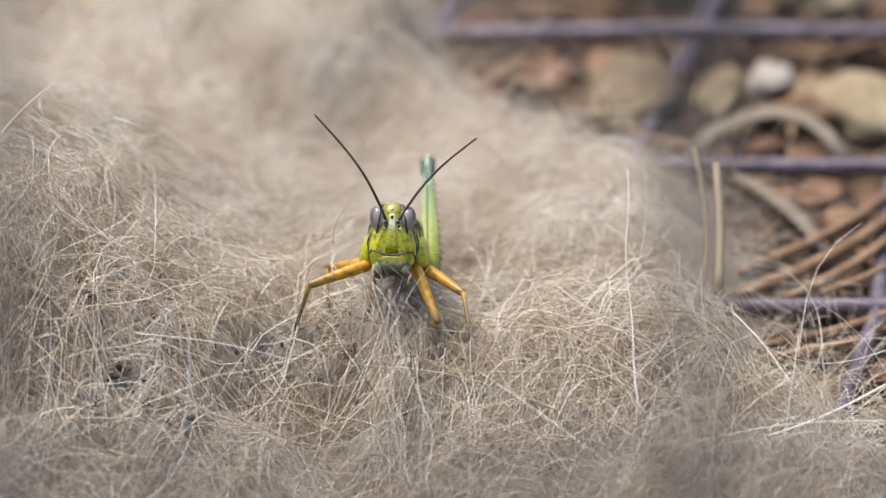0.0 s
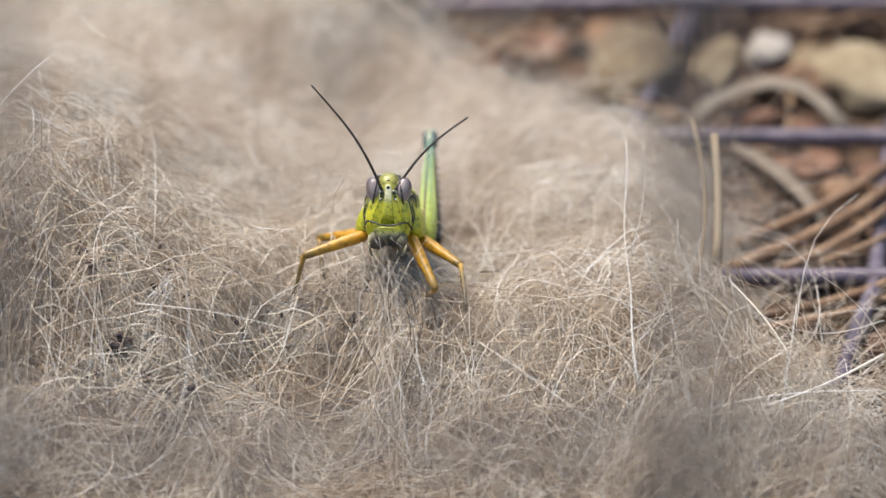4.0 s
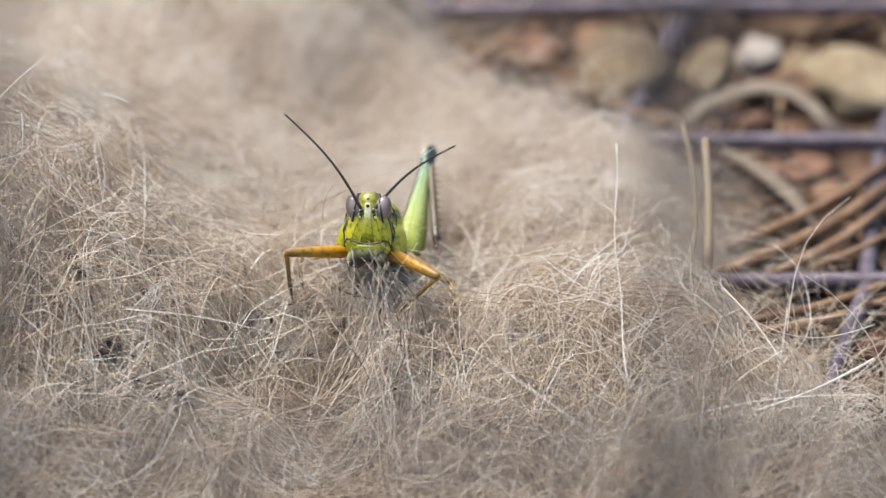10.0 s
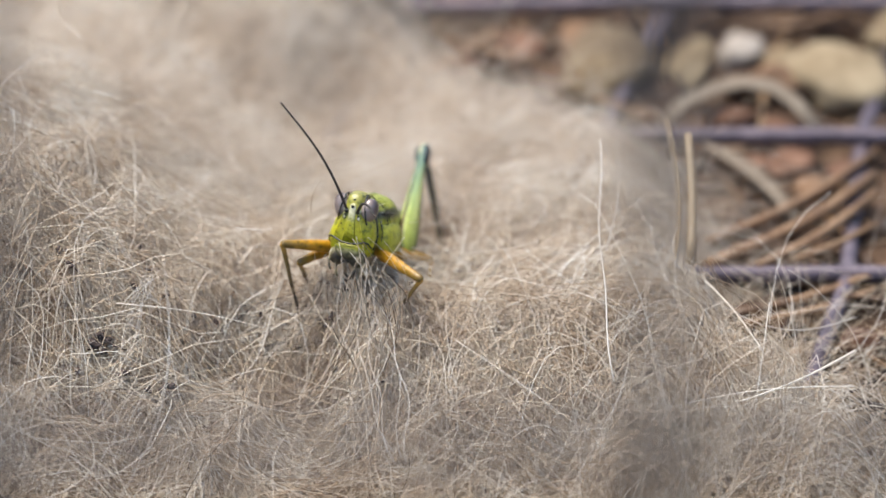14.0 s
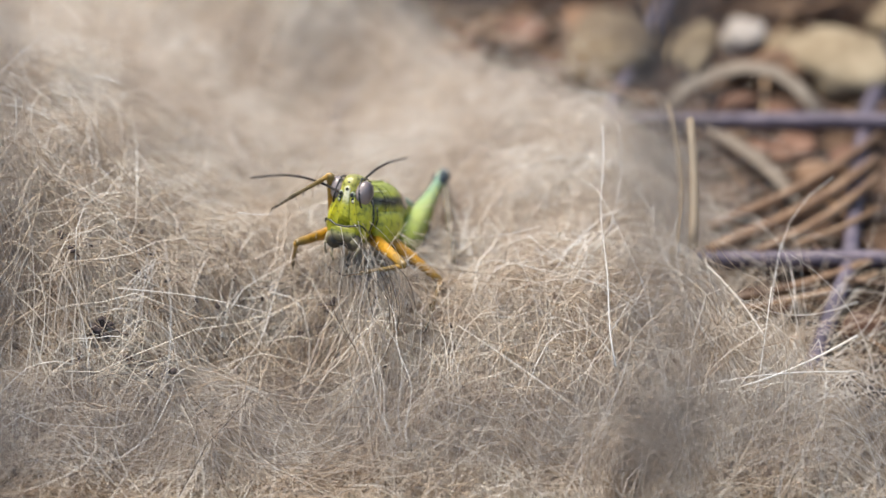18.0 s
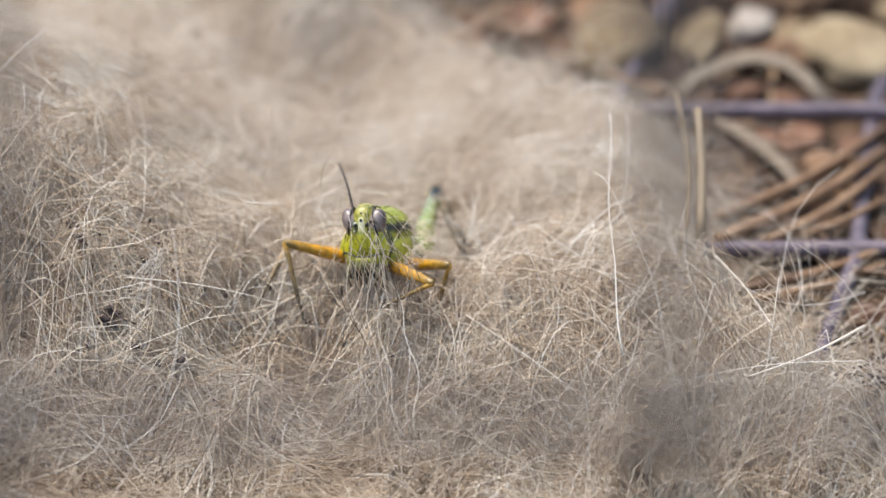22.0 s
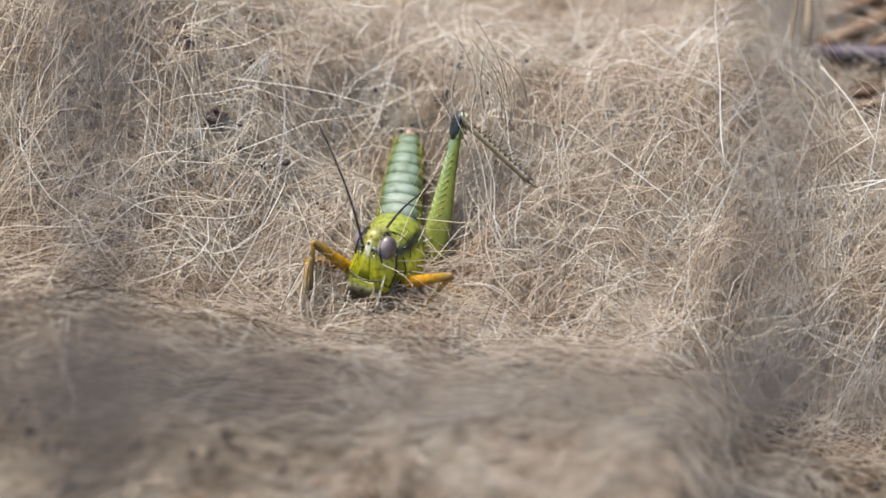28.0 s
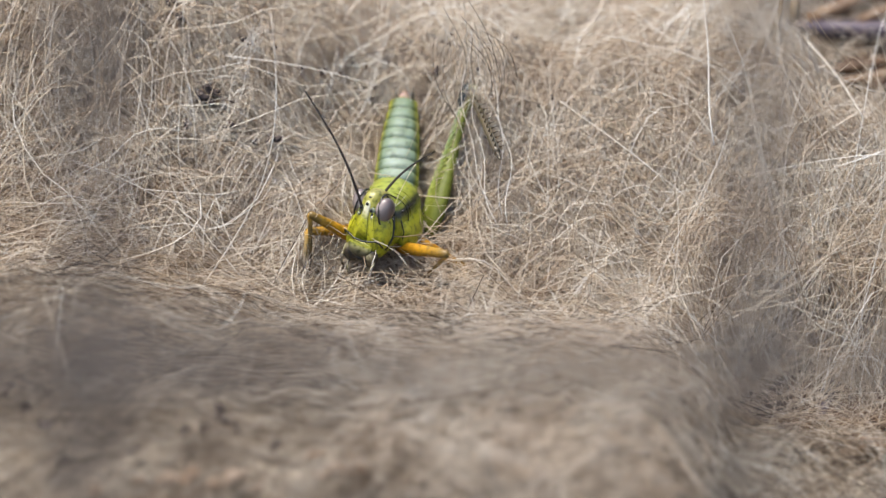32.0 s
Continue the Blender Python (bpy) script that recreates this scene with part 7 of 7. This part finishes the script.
    walk(part["MLt"], [
        (0, mm(0, 6.8, 0, -34.7, 0.0, 0.0)), (1, mm(0, 6.8, 0, -34.7, 0.0, 0.0)), (2, mm(0, 6.8, 0, -34.7, 0.0, 0.0)),
        (3, mm(0, 6.8, 0, -34.7, 0.0, 0.0)), (5.5, mm(0, 6.8, 0, -40.8, 0.0, 0.0)), (6, mm(0, 6.8, 0, -40.8, 0.0, 0.0)),
        (7, mm(0, 6.8, 0, -40.8, 0.0, 0.0)), (8, mm(0, 6.8, 0, -40.8, 0.0, 0.0)), (8.6, mm(0, 6.8, 0, -40.8, 0.0, 0.0)),
        (9, mm(0, 6.8, 0, -98.3, -6.5, 0.0)), (10, mm(0, 6.8, 0, -92.0, -6.8, -0.0)), (11, mm(0, 6.8, 0, -95.3, -6.5, -0.0)),
        (11.5, mm(0, 6.8, 0, -113.8, -6.2, 0.0)), (12, mm(0, 6.8, 0, -123.2, -5.1, 0.0)), (13, mm(0, 6.8, 0, -114.8, -3.5, -0.0)),
        (14, mm(0, 6.8, 0, -115.2, -5.3, 0.0)), (14.5, mm(0, 6.8, 0, -113.8, -4.9, -0.0)), (16.5, mm(0, 6.8, 0, -54.0, -8.1, 0.0)),
        (17, mm(0, 6.8, 0, -76.1, -7.5, 0.0)), (17.5, mm(0, 6.8, 0, -77.4, -8.0, -0.0)), (18, mm(0, 6.8, 0, -75.6, -7.5, 0.0)),
        (19, mm(0, 6.8, 0, -71.2, -8.3, -0.0)), (20, mm(0, 6.8, 0, -72.7, -7.4, 0.0)), (21, mm(0, 6.8, 0, -64.5, -8.8, -0.0)),
        (21.5, mm(0, 6.8, 0, -88.3, -6.1, 0.0)), (22, mm(0, 6.8, 0, -118.4, -1.7, 0.0)), (22.5, mm(0, 6.8, 0, -112.8, -1.4, -0.0)),
        (23, mm(0, 6.8, 0, -62.8, -8.3, 0.0)), (24, mm(0, 6.8, 0, -71.0, -7.6, 0.0)), (24.2, mm(0, 6.8, 0, -67.8, -4.5, -0.0)),
        (24.5, mm(0, 6.8, 0, -106.7, -6.3, -0.0)), (24.8, mm(0, 6.8, 0, -83.3, -6.6, 0.0)), (25, mm(0, 6.8, 0, -79.0, -7.9, 0.0)),
        (25.5, mm(0, 6.8, 0, -90.8, 3.9, -0.0)), (26, mm(0, 6.8, 0, -100.6, -4.8, 0.0)), (26.5, mm(0, 6.8, 0, -97.8, -7.3, -0.0)),
        (28.5, mm(0, 6.8, 0, -114.7, -9.1, -0.0)), (29, mm(0, 6.8, 0, -114.8, -9.1, 0.0)), (30, mm(0, 6.8, 0, -115.8, -9.2, -0.0)),
        (31, mm(0, 6.8, 0, -115.3, -9.1, -0.0)), (32, mm(0, 6.8, 0, -107.7, -8.3, 0.0)),])
    walk(part["H"], [
        (0, mm(3.5, 3.2, -3, 46.5, -9.6, -4.0)), (1, mm(3.5, 3.2, -3, 46.7, -9.6, -4.0)), (2, mm(3.5, 3.2, -3, 47.0, -9.6, -4.1)),
        (3, mm(3.5, 3.2, -3, 47.3, -9.6, -4.2)), (5.5, mm(3.5, 3.2, -3, 41.0, -9.3, -10.8)), (6, mm(3.5, 3.2, -3, 40.9, -9.3, -10.8)),
        (7, mm(3.5, 3.2, -3, 41.1, -11.1, -10.9)), (8, mm(3.5, 3.2, -3, 59.4, -39.2, -50.8)), (8.6, mm(3.5, 3.2, -3, 50.1, -27.2, -34.6)),
        (8.8, mm(3.5, 3.2, -3, 89.6, -44.3, -112.4)), (9, mm(3.5, 3.2, -3, 118.2, -17.7, 178.3)), (9.5, mm(3.5, 3.2, -3, 91.8, -44.6, -114.5)),
        (10, mm(3.5, 3.2, -3, 51.4, -30.0, -36.2)), (11, mm(3.5, 3.2, -3, 53.3, -27.2, -34.7)), (11.5, mm(3.5, 3.2, -3, 42.0, -13.8, -11.0)),
        (12, mm(3.5, 3.2, -3, 34.0, -13.6, -4.0)), (13, mm(3.5, 3.2, -3, 41.2, -14.0, -5.0)), (14, mm(3.5, 3.2, -3, 40.5, -15.8, -4.4)),
        (14.5, mm(3.5, 3.2, -3, 38.9, -15.2, -4.0)), (16.5, mm(3.5, 3.2, -3, 35.1, -34.5, -22.4)), (17, mm(3.5, 3.2, -3, 35.7, -37.5, -14.8)),
        (17.5, mm(3.5, 3.2, -3, 30.3, -30.0, -4.3)), (18, mm(3.5, 3.2, -3, 32.6, -38.8, -11.0)), (19, mm(3.5, 3.2, -3, 37.8, -42.8, -17.0)),
        (20, mm(3.5, 3.2, -3, 33.6, -33.7, -11.1)), (21, mm(3.5, 3.2, -3, 35.7, -46.2, -21.3)), (21.5, mm(3.5, 3.2, -3, 47.1, -64.7, -35.7)),
        (22, mm(3.5, 3.2, -3, 68.8, -62.4, -55.2)), (22.25, mm(3.5, 3.2, -3, 112.5, -41.0, -120.5)), (22.5, mm(3.5, 3.2, -3, 115.6, -7.6, -151.6)),
        (22.75, mm(3.5, 3.2, -3, 95.1, -36.4, -101.8)), (23, mm(3.5, 3.2, -3, 52.6, -34.8, -34.4)), (24, mm(3.5, 3.2, -3, 77.4, -57.1, -68.2)),
        (24.2, mm(3.5, 3.2, -3, 76.2, -1.7, -99.2)), (24.5, mm(3.5, 3.2, -3, 77.6, 1.9, -53.6)), (24.8, mm(3.5, 3.2, -3, 64.3, 6.4, -35.8)),
        (25, mm(3.5, 3.2, -3, 68.4, -5.2, -0.9)), (25.25, mm(3.5, 3.2, -3, 80.5, -35.4, -66.1)), (25.5, mm(3.5, 3.2, -3, 119.3, -32.4, -149.1)),
        (25.75, mm(3.5, 3.2, -3, 92.8, -36.5, -101.0)), (26, mm(3.5, 3.2, -3, 72.0, -23.4, -57.4)), (26.5, mm(3.5, 3.2, -3, 81.4, -7.5, -38.4)),
        (27.5, mm(3.5, 3.2, -3, 90.0, -18.3, -89.4)), (28.5, mm(3.5, 3.2, -3, 104.4, -18.3, -142.9)), (29, mm(3.5, 3.2, -3, 104.4, -18.3, -143.0)),
        (30, mm(3.5, 3.2, -3, 104.6, -18.3, -144.5)), (31, mm(3.5, 3.2, -3, 104.7, -18.4, -145.8)), (32, mm(3.5, 3.2, -3, 113.4, -26.6, -143.4)),])
    walk(part["Ht"], [
        (0, mm(0, 15.5, 0, -169.1, -8.1, -0.0)), (1, mm(0, 15.5, 0, -169.2, -8.2, 0.0)), (2, mm(0, 15.5, 0, -169.2, -8.3, -0.0)),
        (3, mm(0, 15.5, 0, -169.3, -8.4, 0.0)), (5.5, mm(0, 15.5, 0, -153.0, -4.4, -0.0)), (6, mm(0, 15.5, 0, -153.1, -4.5, 0.0)),
        (7, mm(0, 15.5, 0, -155.0, -5.3, -0.0)), (8, mm(0, 15.5, 0, -167.5, -36.3, 0.0)), (8.6, mm(0, 15.5, 0, -166.9, -25.7, 0.0)),
        (9, mm(0, 15.5, 0, -138.6, -3.3, 0.0)), (10, mm(0, 15.5, 0, -168.9, -32.2, 0.0)), (11, mm(0, 15.5, 0, -166.7, -25.0, -0.0)),
        (11.5, mm(0, 15.5, 0, -145.2, -4.5, 0.0)), (12, mm(0, 15.5, 0, -125.8, -2.5, 0.0)), (13, mm(0, 15.5, 0, -132.6, -3.0, 0.0)),
        (14, mm(0, 15.5, 0, -132.3, -3.2, 0.0)), (14.5, mm(0, 15.5, 0, -130.0, -3.0, 0.0)), (16.5, mm(0, 15.5, 0, -137.8, -8.3, -0.0)),
        (17, mm(0, 15.5, 0, -152.5, -11.8, 0.0)), (17.5, mm(0, 15.5, 0, -151.2, -8.6, 0.0)), (18, mm(0, 15.5, 0, -154.7, -12.6, 0.0)),
        (19, mm(0, 15.5, 0, -153.2, -13.5, -0.0)), (20, mm(0, 15.5, 0, -149.9, -9.7, 0.0)), (21, mm(0, 15.5, 0, -152.7, -14.3, -0.0)),
        (21.5, mm(0, 15.5, 0, -150.1, -16.2, -0.0)), (22, mm(0, 15.5, 0, -159.7, -24.6, -0.0)), (22.5, mm(0, 15.5, 0, -119.0, -3.3, -0.0)),
        (23, mm(0, 15.5, 0, -149.9, -12.4, 0.0)), (24, mm(0, 15.5, 0, -142.7, -13.8, 0.0)), (24.2, mm(0, 15.5, 0, -142.7, -4.3, -0.0)),
        (24.5, mm(0, 15.5, 0, -133.6, -1.3, 0.0)), (24.8, mm(0, 15.5, 0, -123.9, 2.0, 0.0)), (25, mm(0, 15.5, 0, -140.8, -1.1, 0.0)),
        (25.5, mm(0, 15.5, 0, -156.0, -5.9, 0.0)), (26, mm(0, 15.5, 0, -145.5, -7.0, 0.0)), (26.5, mm(0, 15.5, 0, -132.3, -3.0, -0.0)),
        (28.5, mm(0, 15.5, 0, -109.6, -4.1, -0.0)), (29, mm(0, 15.5, 0, -109.6, -4.1, -0.0)), (30, mm(0, 15.5, 0, -109.7, -4.1, 0.0)),
        (31, mm(0, 15.5, 0, -110.9, -4.1, -0.0)), (32, mm(0, 15.5, 0, -125.1, -6.0, 0.0)),])
    walk(part["ant"], [
        (0, mm(18.2, 68.7, -17.3, 0, 0, 60)), (5, mm(17.0, 61.1, -17.3, 0, 0, 60)), (6.5, mm(12.6, 40.3, -7.4, 0, 0, 80)),
        (6.8, mm(11.0, 55.4, -14.9, 0, 0, 80)), (6.9, mm(9.2, 53.7, -14.1, 0, 0, 95)), (7, mm(4.7, 41.2, -8.4, 0, 0, 100)),
        (7.1, mm(1.7, 41.3, -9.3, 0, 0, 110)), (7.2, mm(1.0, 42.7, -9.5, 0, 0, 130)), (7.3, mm(-0.6, 33.4, -8.2, 0, 0, 165)),
        (7.5, mm(-1.9, 28.1, -9.0, 0, 0, 170)), (8, mm(1.0, 27.0, -9.2, 0, 0, 215)), (8.6, mm(1.2, 23.1, -9.1, 0, 0, 200)),
        (9, mm(0.1, 27.9, -12.3, 0, 0, 150)), (9.6, mm(-1.6, 41.1, -20.8, 0, 0, 140)), (32, mm(-1.6, 41.1, -20.8, 0, 0, 140)),])
    walk(part["fly"], [
        (0, mm(52, 24, -16.8, 0, 0, 60)), (30.3, mm(52, 24, -16.8, 0, 0, 60)),
        (30.4, mm(17.2, -50.8, 29.4, 15, 0, 70)), (30.5, mm(-48.1, -26.7, 10.6, 15, 0, 80)), (30.6, mm(-48.9, -16.3, 1.1, 15, 0, 140)),
        (30.7, mm(-52.6, -23.5, 1.8, 15, 0, 170)), (30.8, mm(-44.3, -30.5, 2.3, 15, 0, 150)), (30.9, mm(-55.7, -28.2, -4.0, 15, 0, 130)),
        (31.2, mm(-58, -22, -17.5, 0, 0, 120)), (32, mm(-58, -22, -17.5, 0, 0, 120)),])


motions()
